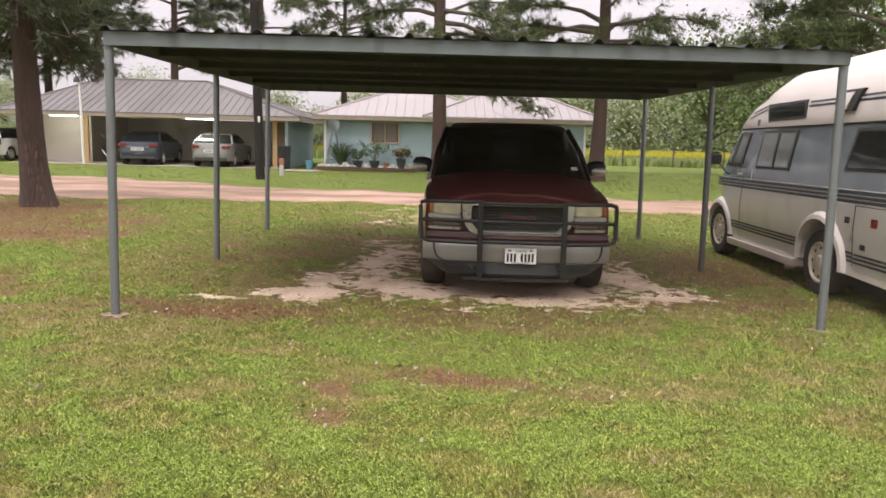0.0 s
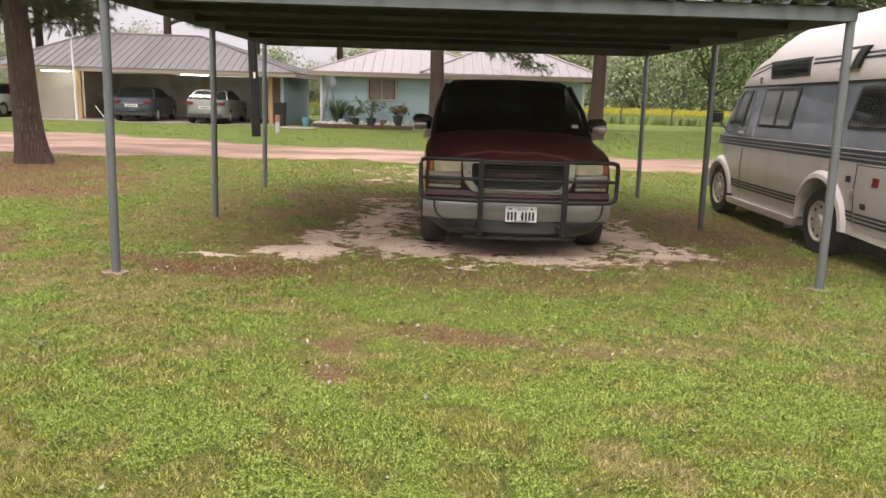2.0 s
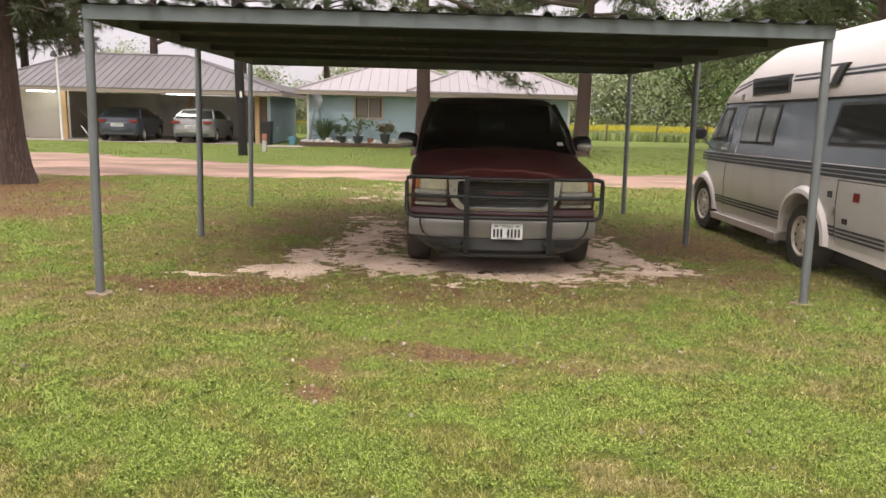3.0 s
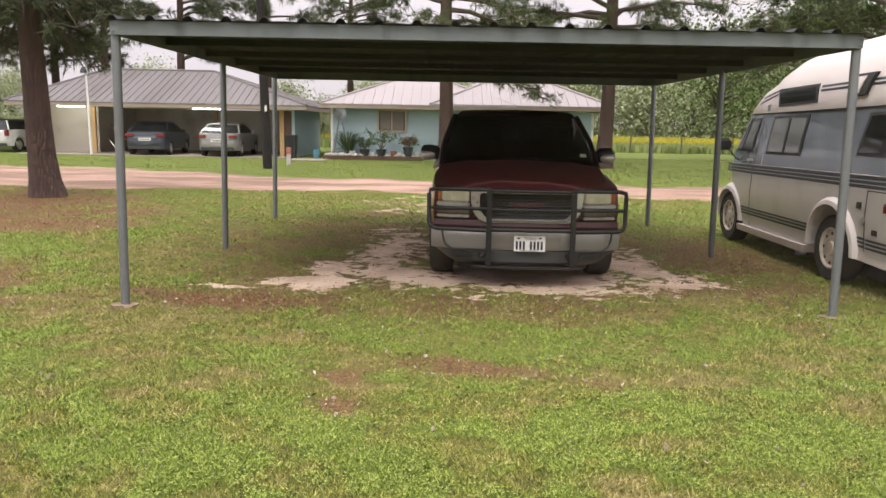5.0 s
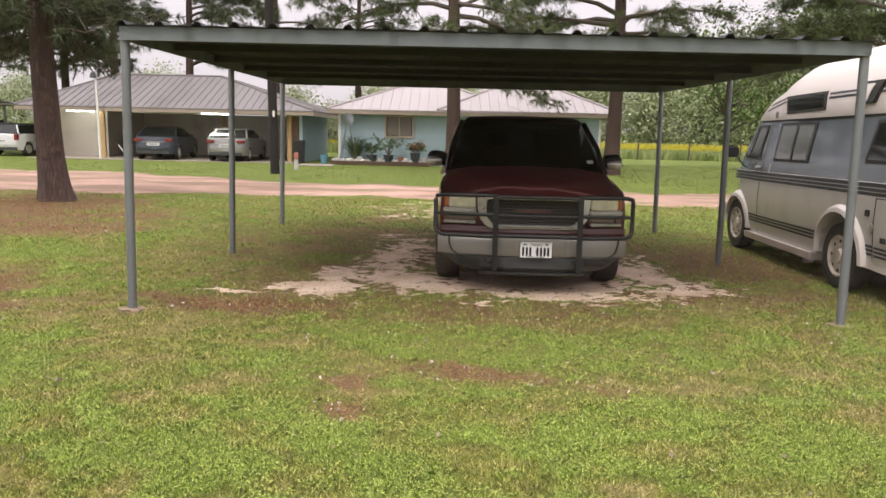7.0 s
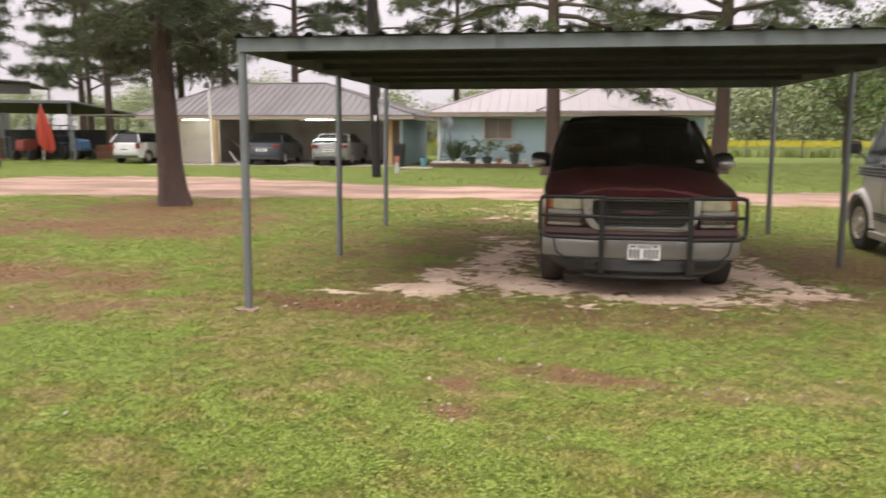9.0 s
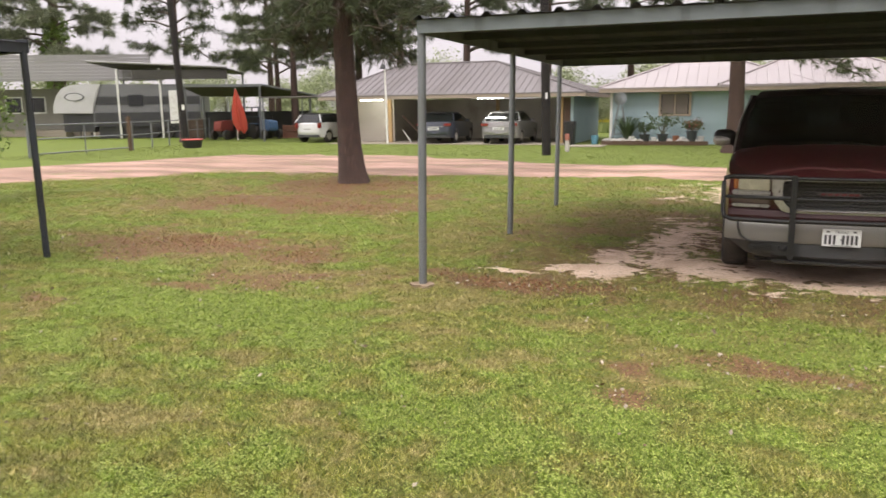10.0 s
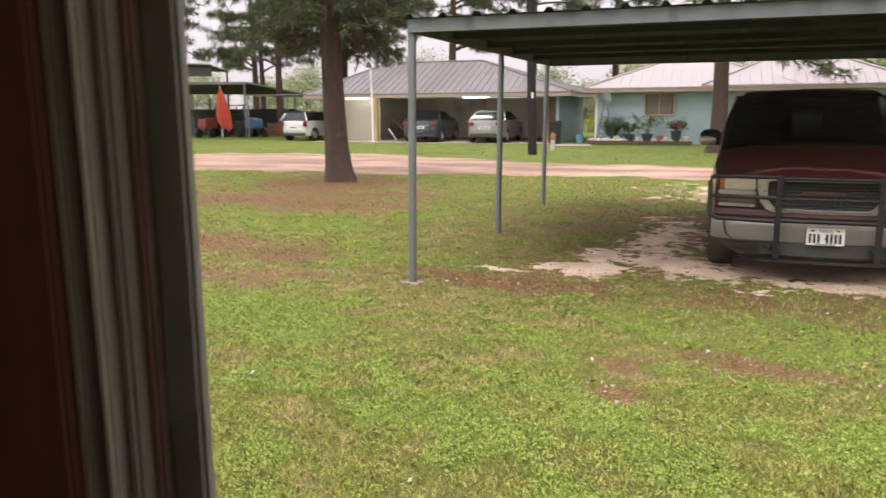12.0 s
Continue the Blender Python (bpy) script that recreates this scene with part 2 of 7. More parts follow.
# ---- ground ----
def vnoise(x, y, seed=0):
    """Smooth value noise on arrays, 0 to 1."""
    xi, yi = np.floor(x).astype(np.int64), np.floor(y).astype(np.int64)
    fx, fy = x - xi, y - yi
    fx, fy = fx * fx * (3 - 2 * fx), fy * fy * (3 - 2 * fy)
    def h(a, b):
        k = (a * 374761393 + b * 668265263 + seed * 974634777) & 0x7FFFFFFF
        k = ((k ^ (k >> 13)) * 1274126177) & 0x7FFFFFFF
        return ((k ^ (k >> 16)) & 0xFFFF) / 65535.0
    return (h(xi, yi) * (1 - fx) + h(xi + 1, yi) * fx) * (1 - fy) + (h(xi, yi + 1) * (1 - fx) + h(xi + 1, yi + 1) * fx) * fy


def fbm(x, y, seed=0, octaves=4):
    t, a, s = 0.0, 0.5, 0.0
    for o in range(octaves):
        t, s, a = t + a * vnoise(x * 2 ** o, y * 2 ** o, seed + o), s + a, a * 0.55
    return t / s


def blob(x, y, cx, cy, rx, ry):
    return 1 - np.sqrt(((x - cx) / rx) ** 2 + ((y - cy) / ry) ** 2)


def sand_at(x, y):
    """Bare pale sand where the truck stands and where it drives out to the lane: above 0 is bare."""
    n = (fbm(x * 2.6, y * 2.9, 5, 5) - 0.5) * 1.7 + (fbm(x * 9, y * 10, 6, 3) - 0.5) * 1.0
    m = blob(x, y, 0.85, 7.95, 1.55, 0.8) - 0.02
    for cx, cy, rx, ry, off in ((-1.2, 7.5, 0.5, 0.32, -0.1), (-1.15, 8.1, 0.24, 0.5, 0.0), (-0.45, 8.05, 0.65, 0.34, 0.0), (-0.55, 9.6, 0.5, 1.6, 0.15), (-1.95, 7.2, 0.5, 0.2, 0.7),
                                (2.3, 8.7, 0.35, 1.2, 0.1), (2.42, 7.62, 0.42, 0.25, 0.15), (0.0, 15.2, 1.5, 2.8, 0.6)):
        m = np.maximum(m, blob(x, y, cx, cy, rx, ry) - off)
    return m + n


def soil_at(x, y):
    """Thin grass over brown soil and fallen needles, and shade beside the van: above 0 is mostly brown."""
    n = (fbm(x * 1.3, y * 1.5, 11, 4) - 0.5) * 1.4 + (fbm(x * 5.5, y * 5.5, 12, 4) - 0.5) * 1.5
    x, y = x + (fbm(x * 0.9, y * 0.9, 13, 3) - 0.5) * 0.2 * y, y + (fbm(x * 0.9, y * 0.9, 14, 3) - 0.5) * 0.2 * y
    m = blob(x, y, 0.6, 9.6, 2.7, 3.0) * 0.9
    # The patch at (3.6, 9.2) also paints in the shade beside the van.
    for cx, cy, rx, ry, off in ((-7.8, 14.6, 1.6, 1.5, -0.45), (-6.2, 13.2, 1.4, 0.7, -0.3), (-7.9, 11.4, 2.0, 0.9, -0.3), (-5.9, 11.4, 1.1, 0.7, -0.15), (-6.3, 7.7, 1.3, 0.65, -0.5), (-4.55, 7.4, 0.55, 0.4, -0.4),
                                (-6.1, 4.9, 0.7, 0.25, 0.1), (-1.85, 6.65, 0.9, 0.3, -0.45), (0.25, 4.85, 0.5, 0.22, 0.15), (-0.6, 4.62, 0.4, 0.14, 0.25), (-0.5, 4.15, 0.25, 0.12, 0.2), (-3.9, 6.35, 1.2, 0.4, 0.1),
                                (2.8, 7.5, 1.0, 0.6, 0.0), (3.6, 9.2, 1.3, 2.6, 0.05), (-2.1, 9.6, 1.1, 1.2, 0.3), (-4.6, 5.9, 0.8, 0.2, 0.1)):
        m = np.maximum(m, blob(x, y, cx, cy, rx, ry) - off)
    return m + n


def tone_at(x, y):
    """How fresh the grass is: 0 straw-coloured, 0.5 olive, 1 lush green."""
    t = 0.62 + 0.03 * np.clip(x, -2, 3) + 1.35 * (fbm(x * 0.9, y * 1.1, 61, 4) - 0.5) + 2.0 * (fbm(x * 4.4, y * 5.0, 62, 4) - 0.5)
    for cx, cy, rx, ry, amount in ((-4.3, 5.0, 1.9, 0.8, 0.7), (-0.4, 3.5, 1.6, 0.6, 0.25), (1.2, 5.4, 1.5, 0.6, 0.35), (1.7, 3.9, 1.2, 0.8, 0.3), (-2.2, 3.6, 1.0, 0.5, 0.2), (-5.2, 9.3, 1.6, 0.7, 0.3),
                                   (-3.3, 8.1, 1.2, 1.0, -0.45), (2.7, 7.0, 1.0, 0.5, -0.35), (-2.6, 5.6, 1.2, 0.4, -0.3), (0.7, 3.0, 1.0, 0.3, -0.3), (2.6, 4.0, 0.8, 0.4, -0.3), (-4.6, 3.6, 1.0, 0.4, -0.2)):
        t = t + amount * np.clip(1.3 * blob(x, y, cx, cy, rx, ry), 0, 1)
    return np.clip(t, 0, 1)


def spread(a, b, step):
    return list(np.arange(a, b, step))


GX = [-3000, -900, -300, -150, -90] + spread(-60, -12, 2.0) + spread(-12, 6.5, 0.07) + spread(6.5, 40, 2.0) + [60, 100, 200, 400, 1000, 3000]
GY = [-3000, -600, -100, -30, -8] + spread(-2, 2.4, 0.5) + spread(2.4, 12, 0.07) + spread(12, 19, 0.2) + spread(19, 60, 2.0) + [80, 120, 200, 400, 1000, 3000]
gx, gy = np.meshgrid(np.array(GX), np.array(GY))
near = (gx > -14) & (gx < 9) & (gy > 2) & (gy < 18.5)
gz = np.where(near, (fbm(gx * 1.1, gy * 1.1, 3) - 0.5) * 0.05 + (fbm(gx * 7, gy * 7, 4) - 0.5) * 0.018, 0.0)
gz = gz * np.clip((gy - 2.2) / 0.8, 0, 1) * np.clip((18 - gy) / 1.5, 0, 1)
gn, gm = len(GX), len(GY)
idx = np.arange(gn * gm).reshape(gm, gn)
quads = np.stack([idx[:-1, :-1], idx[:-1, 1:], idx[1:, 1:], idx[1:, :-1]], -1).reshape(-1, 4)
g_me = bpy.data.meshes.new("ground")
g_me.from_pydata(np.stack([gx, gy, gz], -1).reshape(-1, 3).tolist(), [], quads.tolist())
for key, fn in (("sand", sand_at), ("soil", soil_at), ("tone", tone_at)):
    at = g_me.attributes.new(key, "FLOAT", "POINT")
    val = np.where(near, fn(gx, gy), 0.8 if key == "tone" else -1.0)
    at.data.foreach_set("value", val.reshape(-1).astype(np.float32))
g_me.polygons.foreach_set("use_smooth", [True] * len(g_me.polygons))

M_ground, n, l, p = nodes_of("lawn soil and sand")
def attr(name):
    """The value of a mesh attribute, in the node tree at hand."""
    a = n.new("ShaderNodeAttribute")
    a.attribute_name = name
    return a.outputs["Fac"]
def plus(a, fac, amount, lo, hi):
    """A mask from a height field, roughened by a noise."""
    mm = n.new("ShaderNodeMath")
    mm.operation = "MULTIPLY_ADD"
    l.new(fac, mm.inputs[0])
    mm.inputs[1].default_value = amount
    l.new(a, mm.inputs[2])
    mr = n.new("ShaderNodeMapRange")
    mr.inputs["From Min"].default_value, mr.inputs["From Max"].default_value = lo + amount / 2, hi + amount / 2
    l.new(mm.outputs[0], mr.inputs["Value"])
    return mr.outputs["Result"]
n_big, n_mid, n_fine = tex_noise(n, l, 0.35, 4), tex_noise(n, l, 2.5, 5), tex_noise(n, l, 45, 6)
grass = ramp(n, l, n_mid, [(0.3, (0.08, 0.1, 0.022)), (0.5, (0.13, 0.15, 0.03)), (0.7, (0.24, 0.22, 0.065))])
grass = mixc(n, l, ramp(n, l, n_big, [(0.38, (0,) * 3), (0.66, (1,) * 3)]), grass, (0.22, 0.25, 0.045))
grass = mixc(n, l, 0.6, grass, ramp(n, l, attr("tone"), [(0.1, (0.25, 0.195, 0.075)), (0.45, (0.12, 0.125, 0.03)), (0.72, (0.09, 0.125, 0.022)), (0.8, (0.15, 0.225, 0.035))]))
# Dark specks: shade in the gaps between blades, put into the ground colour.
grass = mixc(n, l, ramp(n, l, n_fine, [(0.3, (0.75,) * 3), (0.62, (0.0,) * 3)]), grass, (0.06, 0.065, 0.02))
soil = ramp(n, l, n_fine, [(0.3, (0.06, 0.032, 0.018)), (0.5, (0.145, 0.08, 0.042)), (0.72, (0.28, 0.17, 0.085))])
sand = ramp(n, l, n_fine, [(0.25, (0.46, 0.33, 0.235)), (0.5, (0.7, 0.53, 0.41)), (0.75, (0.82, 0.67, 0.54))])
sand = mixc(n, l, ramp(n, l, n_mid, [(0.42, (0.0,) * 3), (0.8, (0.8,) * 3)]), sand, (0.32, 0.21, 0.13))
col = mixc(n, l, plus(attr("soil"), n_fine, 1.8, -0.35, 0.65), grass, soil)
n_nine = tex_noise(n, l, 9, 6)
sandy = n.new("ShaderNodeMath")
sandy.operation = "MULTIPLY_ADD"
l.new(n_nine, sandy.inputs[0])
sandy.inputs[1].default_value = 2.8
l.new(attr("sand"), sandy.inputs[2])
col = mixc(n, l, plus(sandy.outputs[0], n_fine, 1.2, 1.34, 1.62), col, sand)
l.new(col, p.inputs["Base Color"])
p.inputs["Roughness"].default_value = 0.9
p.inputs["Specular IOR Level"].default_value = 0.2
bp = n.new("ShaderNodeBump")
bp.inputs["Strength"].default_value, bp.inputs["Distance"].default_value = 0.6, 0.02
l.new(n_fine, bp.inputs["Height"])
l.new(bp.outputs["Normal"], p.inputs["Normal"])
g_me.materials.append(M_ground)
ground = tagged(new("ground", g_me), "patchy green lawn with brown soil and bare sand", "ground", kind="structure")

# ---- gravel lane: passes behind the carport and swings round towards the gate ----
M_road, n, l, p = nodes_of("pink gravel lane")
r_big, r_fine = tex_noise(n, l, 0.6, 5, stretch=(0.5, 1.6, 1)), tex_noise(n, l, 30, 6)
road = ramp(n, l, r_fine, [(0.25, (0.29, 0.165, 0.12)), (0.5, (0.46, 0.285, 0.22)), (0.75, (0.62, 0.43, 0.36))])
road = mixc(n, l, ramp(n, l, r_big, [(0.36, (0,) * 3), (0.58, (0.95,) * 3)]), road, (0.22, 0.135, 0.095))
road = mixc(n, l, ramp(n, l, tex_noise(n, l, 1.6, 6, stretch=(0.5, 2.0, 1)), [(0.55, (0,) * 3), (0.64, (0.8,) * 3)]), road, (0.16, 0.145, 0.05))
l.new(road, p.inputs["Base Color"])
p.inputs["Roughness"].default_value = 0.85
bp = n.new("ShaderNodeBump")
bp.inputs["Strength"].default_value, bp.inputs["Distance"].default_value = 0.5, 0.02
l.new(r_fine, bp.inputs["Height"])
l.new(bp.outputs["Normal"], p.inputs["Normal"])
def lane_edges(x):
    far = interp(x, [(-40, 9.0), (-26, 12.6), (-20.7, 16.2), (-19, 20.5), (-17.2, 24.3), (-12, 24.7), (-8, 23.6), (-3, 21.7), (6, 21.0), (40, 20.5)])
    near_y = interp(x, [(-40, 5.0), (-20, 10.2), (-16.5, 12.6), (-14.3, 15.0), (-12.4, 17.2), (-8, 17.4), (-2, 18.1), (1, 17.4), (6, 17.2), (40, 17.0)])
    return near_y, far
bm = bmesh.new()
prev = None
for x in spread(-40, 40, 0.12):
    lo, hi = lane_edges(x)
    xa = np.array([x])
    lo += float((fbm(xa * 1.1, xa * 0 + 7, 21, 5)[0] - 0.5) * 1.6)
    hi += float((fbm(xa * 0.9, xa * 0 + 3, 31, 5)[0] - 0.5) * 2.2)
    row = [bm.verts.new((x, lo + (hi - lo) * k / 8, 0.012 + 0.03 * math.sin(math.pi * k / 8) + (0.012 * math.sin(x * 1.7 + k) if 0 < k < 8 else -0.01))) for k in range(9)]
    if prev:
        for k in range(8):
            bm.faces.new((prev[k], row[k], row[k + 1], prev[k + 1]))
    prev = row
tagged(part("road", bm, M_road), "rutted pinkish gravel lane with worn edges", "road", kind="structure")


# ---- carport over the truck ----
CL, CR, CF, CB = -2.67, 3.43, 6.35, 12.45


def carport(name, label, xl, xr, yf, yb, posts, foot=True, post_mat=None, beam_mat=None):
    w = thing(name, label, "carport", ((xl + xr) / 2, (yf + yb) / 2, 0))
    cx, cy = (xl + xr) / 2, (yf + yb) / 2
    for i, (x, y) in enumerate(posts):
        b = tube([(x - cx, y - cy, -0.05), ((x - cx) * 0.9905, y - cy, 2.29)], 0.037, 14)
        part("post", b, post_mat or M_galv, w, "round galvanised pipe post")
        if foot:
            b = bmesh.new()
            ring = [((0.06 + 0.08 * random.random()) * math.cos(a), (0.06 + 0.08 * random.random()) * math.sin(a)) for a in [k * math.pi / 8 for k in range(16)]]
            prism([(x - cx + u, y - cy + v) for u, v in ring], -0.03, 0.012 + 0.02 * random.random(), "z", b)
            bmesh.ops.bevel(b, geom=b.edges[:], offset=0.008, segments=1, affect="EDGES", clamp_overlap=True)
            if i < 2:
                part("footing", b, M_footing, w, "rough concrete footing")
            else:
                b.free()
    hx, hy = (xr - xl) / 2 - 0.008, (yb - yf) / 2 + 0.06
    # Channel beams: front and back fascia with lips, side channels.
    for name_, y0, s in (("front_beam", -hy, 1), ("back_beam", hy, -1)):
        b = box(-hx, hx, min(y0, y0 + s * 0.012), max(y0, y0 + s * 0.012), 2.262, 2.372 if s == 1 else 2.412)
        box(-hx, hx, min(y0 + s * 0.013, y0 + s * 0.06), max(y0 + s * 0.013, y0 + s * 0.06), 2.263, 2.272, bm=b)
        fb = part(name_, b, beam_mat or M_beam, w, "galvanised channel beam")
        if s == 1:
            for sx in (-1, 1):
                for bz in (2.29, 2.345):
                    part("bolt", lathe([(0.008, 0), (0.008, -0.006), (0.004, -0.009)], 8, "y", (sx * (hx - 0.03), y0 - 0.001, bz)), M_galv, fb)
    for s in (-1, 1):
        b = box(min(s * hx, s * (hx - 0.012)), max(s * hx, s * (hx - 0.012)), -hy + 0.014, hy - 0.014, 2.262, 2.372)
        part("side_beam", b, beam_mat or M_beam, w)
    # Purlins across under the sheet.
    for k in range(1, 5):
        y = -hy + 2 * hy * k / 5
        part("purlin", box(-hx + 0.014, hx - 0.014, y - 0.025, y + 0.025, 2.30, 2.364, 0.004), M_sheet_shaded, w)
    # Ribbed sheets, one panel after another, ribs running back from the front.
    pitch = 0.305
    x = -hx - 0.02
    while x < hx - 0.02:
        x1 = min(x + 0.915, hx + 0.02)
        pr = []
        k = x
        while k < x1 - 1e-6:
            for dx, dz in ((0.0, 0.0), (0.012, 0.0), (0.042, 0.034), (0.074, 0.034), (0.104, 0.0), (0.18, 0.005), (0.22, 0.005)):
                if k + dx <= x1:
                    pr.append((k + dx, 2.376 + dz))
            k += pitch
        pr.append((x1 + 0.002, 2.376))
        b = bmesh.new()
        rows = []
        for y in (-hy - 0.05, -hy + 0.03, 0.0, hy + 0.05):
            wob = 0.004 * math.sin(7 * y + x)
            rows.append([b.verts.new((px, y, pz + wob)) for px, pz in pr] + [b.verts.new((px, y, pz + wob - 0.003)) for px, pz in reversed(pr)])
        m_ = len(rows[0])
        for A, B in zip(rows, rows[1:]):
            for q in range(m_):
                b.faces.new((A[q], A[(q + 1) % m_], B[(q + 1) % m_], B[q]))
        b.faces.new(rows[0])
        b.faces.new(rows[-1][::-1])
        part("roof_sheet", b, M_sheet_shaded, w, "ribbed weathered metal roof panel, darkened for underside shade", sharp=20)
        x = x1 + 0.001
    return w


carport("carport", "open steel carport with a flat ribbed metal roof", CL, CR, CF, CB,
        [(CL, CF), (CR, CF), (CL, 9.4), (CL - 0.045, CB), (CR, 9.4), (CR, CB)])
carport("carport", "second flat-roofed steel carport beside the lawn", -13.3, -7.27, 0.3, 6.34,
        [(-7.27, 6.34), (-7.27, 0.3), (-13.3, 6.34), (-13.3, 0.3)], foot=False, post_mat=M_roofmetal, beam_mat=M_roofmetal)


# ---- the room behind the camera and its window ----
M_wallin = surface("dark red-brown panelling", (0.13, 0.045, 0.04), 0.7, 0, 0.25, 25, 3, bump=0.2, stretch=(2, 2, 0.3))
# For unseen room surfaces, pale so that they bounce light onto the window frame.
M_bouncewall = surface("pale inside wall", (0.62, 0.57, 0.5), 0.8, 0, 0.06, 20, 2)
M_darksash = surface("dark grey sash edge", (0.2, 0.185, 0.165), 0.7, 0.0, 0.2, 60, 8, bump=0.1)
M_tracksash = surface("pale aluminium track", (0.5, 0.48, 0.45), 0.5, 0.3, 0.12, 60, 8, dirt=(0.2, 0.18, 0.16), bump=0.1, stretch=(3, 3, 0.4))
M_sash = surface("grey aluminium sash", (0.26, 0.23, 0.205), 0.6, 0.2, 0.12, 60, 8, dirt=(0.12, 0.1, 0.085), bump=0.1, stretch=(3, 3, 0.4))
M_brownsash = surface("brown stained sash", (0.22, 0.125, 0.11), 0.6, 0, 0.2, 60, 8, dirt=(0.07, 0.045, 0.04), bump=0.2, stretch=(3, 3, 0.4))
M_gasket = surface("dark window gasket", (0.03, 0.024, 0.022), 0.8, 0, 0.2, 60, 8)
WX0, WX1, WZ0, WZ1 = -0.30, 0.75, 1.05, 2.1


def wall_with_opening(name_, x0, x1, y0, y1, hole, label):
    """A wall along x, 2.6 m high, with one opening (x0, x1, z0, z1) right through it."""
    a, b, c, d = hole
    bm_ = box(x0, a, y0, y1, 0.0, 2.6)
    box(b, x1, y0, y1, 0.0, 2.6, bm=bm_)
    box(a, b, y0, y1, 0.0, c, bm=bm_)
    box(a, b, y0, y1, d, 2.6, bm=bm_)
    return tagged(part(name_, bm_, M_wallin), label, "wall", kind="structure")


wall_with_opening("wall_front", -2.2, 2.6, -0.03, 0.03, (WX0, WX1, WZ0, WZ1), "dark red-brown panelled wall round the window")
tagged(part("wall_back", box(-2.2, 2.6, -3.6, -3.5, 0, 2.6), M_bouncewall), "unseen back wall, pale to bounce light", "wall", kind="structure")
tagged(part("wall_left", box(-2.3, -2.2, -3.6, 0.03, 0, 2.6), M_bouncewall), "unseen side wall, pale to bounce light", "wall", kind="structure")
# Unseen wall; its wide opening is added to let daylight onto the window frame.
bm = box(2.6, 2.7, -3.6, -3.3, 0, 2.6)
box(2.6, 2.7, -0.25, 0.03, 0, 2.6, bm=bm)
box(2.6, 2.7, -3.3, -0.25, 0, 0.35, bm=bm)
box(2.6, 2.7, -3.3, -0.25, 2.45, 2.6, bm=bm)
tagged(part("wall_right", bm, M_bouncewall), "unseen side wall with an added opening for light", "wall", kind="structure")
tagged(part("floor", box(-2.2, 2.6, -3.5, -0.03, 0.0, 0.3), M_oldwood), "dark wooden floor of the room", "floor", kind="structure")
tagged(part("ceiling", box(-2.3, 2.7, -3.6, 0.03, 2.6, 2.7), M_white), "unseen ceiling, white to bounce light", "ceiling", kind="structure")
win = thing("window_1", "grey aluminium sliding window with a grooved jamb", "window", (0, 0, 0), kind="structure")
for name_, x0, x1, y0, mt in (("jamb", -0.2330, -0.2217, 0.0182, M_darksash), ("bead", -0.2370, -0.2332, 0.014, M_brownsash), ("stop", -0.2410, -0.2372, 0.009, M_sash), ("groove", -0.2425, -0.2412, 0.018, M_gasket),
                              ("track", -0.2465, -0.2427, 0.006, M_tracksash), ("bead", -0.2510, -0.2467, 0.011, M_brownsash), ("stop", -0.2550, -0.2512, 0.006, M_sash), ("liner", -0.2998, -0.2552, 0.003, M_wallin)):
    part(name_, box(x0, x1, y0, 0.023 if mt is M_darksash else 0.028, WZ0 + 0.001, WZ1 - 0.001, 0.0012), mt, win)
part("trim", box(-0.40, -0.302, -0.044, -0.032, WZ0 - 0.06, WZ1 + 0.06, 0.004), M_wallin, win, "red-brown wooden window trim")
for name_, z0, z1 in (("sill", WZ0 + 0.001, WZ0 + 0.05), ("head", WZ1 - 0.05, WZ1 - 0.001)):
    part(name_, box(-0.226, WX1 - 0.052, 0.0, 0.028, z0, z1, 0.003), M_sash, win)
part("jamb", box(WX1 - 0.05, WX1 - 0.001, 0.0, 0.028, WZ0 + 0.001, WZ1 - 0.001, 0.003), M_sash, win)
pane = part("pane", box(-0.234, WX1 - 0.044, 0.014, 0.018, WZ0 + 0.041, WZ1 - 0.041), M_glass, win, "clear window pane")
pane.visible_shadow = False


# ---- the pickup truck ----
def wheel(parent, x, y, r, width, side, rim=M_rim, hub=0.6):
    """Tyre with a rounded tread and shoulder, and a dished rim with holes, facing side (-1 or 1)."""
    w2 = width / 2
    t = part("wheel", lathe([(r * hub * 0.9, -w2 * 0.05), (r * hub, -w2 * 0.9), (r * 0.9, -w2), (r * 0.97, -w2 * 0.85), (r, -w2 * 0.5), (r, w2 * 0.5), (r * 0.97, w2 * 0.85), (r * 0.9, w2), (r * hub, w2 * 0.9), (r * hub * 0.9, w2 * 0.05)], 36, "x", (x, y, r)), M_tyre, parent, "black rubber tyre")
    f = side
    part("rim", lathe([(r * hub * 0.99, f * w2 * 0.1), (r * hub, f * w2 * 0.95), (r * hub * 0.93, f * w2 * 0.96), (r * hub * 0.86, f * w2 * 0.72), (r * hub * 0.6, f * w2 * 0.82), (r * hub * 0.36, f * w2 * 0.74), (r * hub * 0.3, f * w2 * 0.98), (0.03, f * w2 * 1.0)], 28, "x", (x, y, r)), rim, t)
    for k in range(8):
        a = k * math.pi / 4
        part("rim_hole", lathe([(r * 0.055, f * w2 * 0.6), (r * 0.055, f * w2 * 0.83)], 10, "x", (x, y + r * hub * 0.7 * math.cos(a), r + r * hub * 0.7 * math.sin(a))), M_black, t)
    return t


TX, TY = 0.87, 7.3
truck = thing("pickup_truck", "maroon pickup truck with a black grille guard, parked under the carport", "truck", (TX, TY, 0), -1.4)


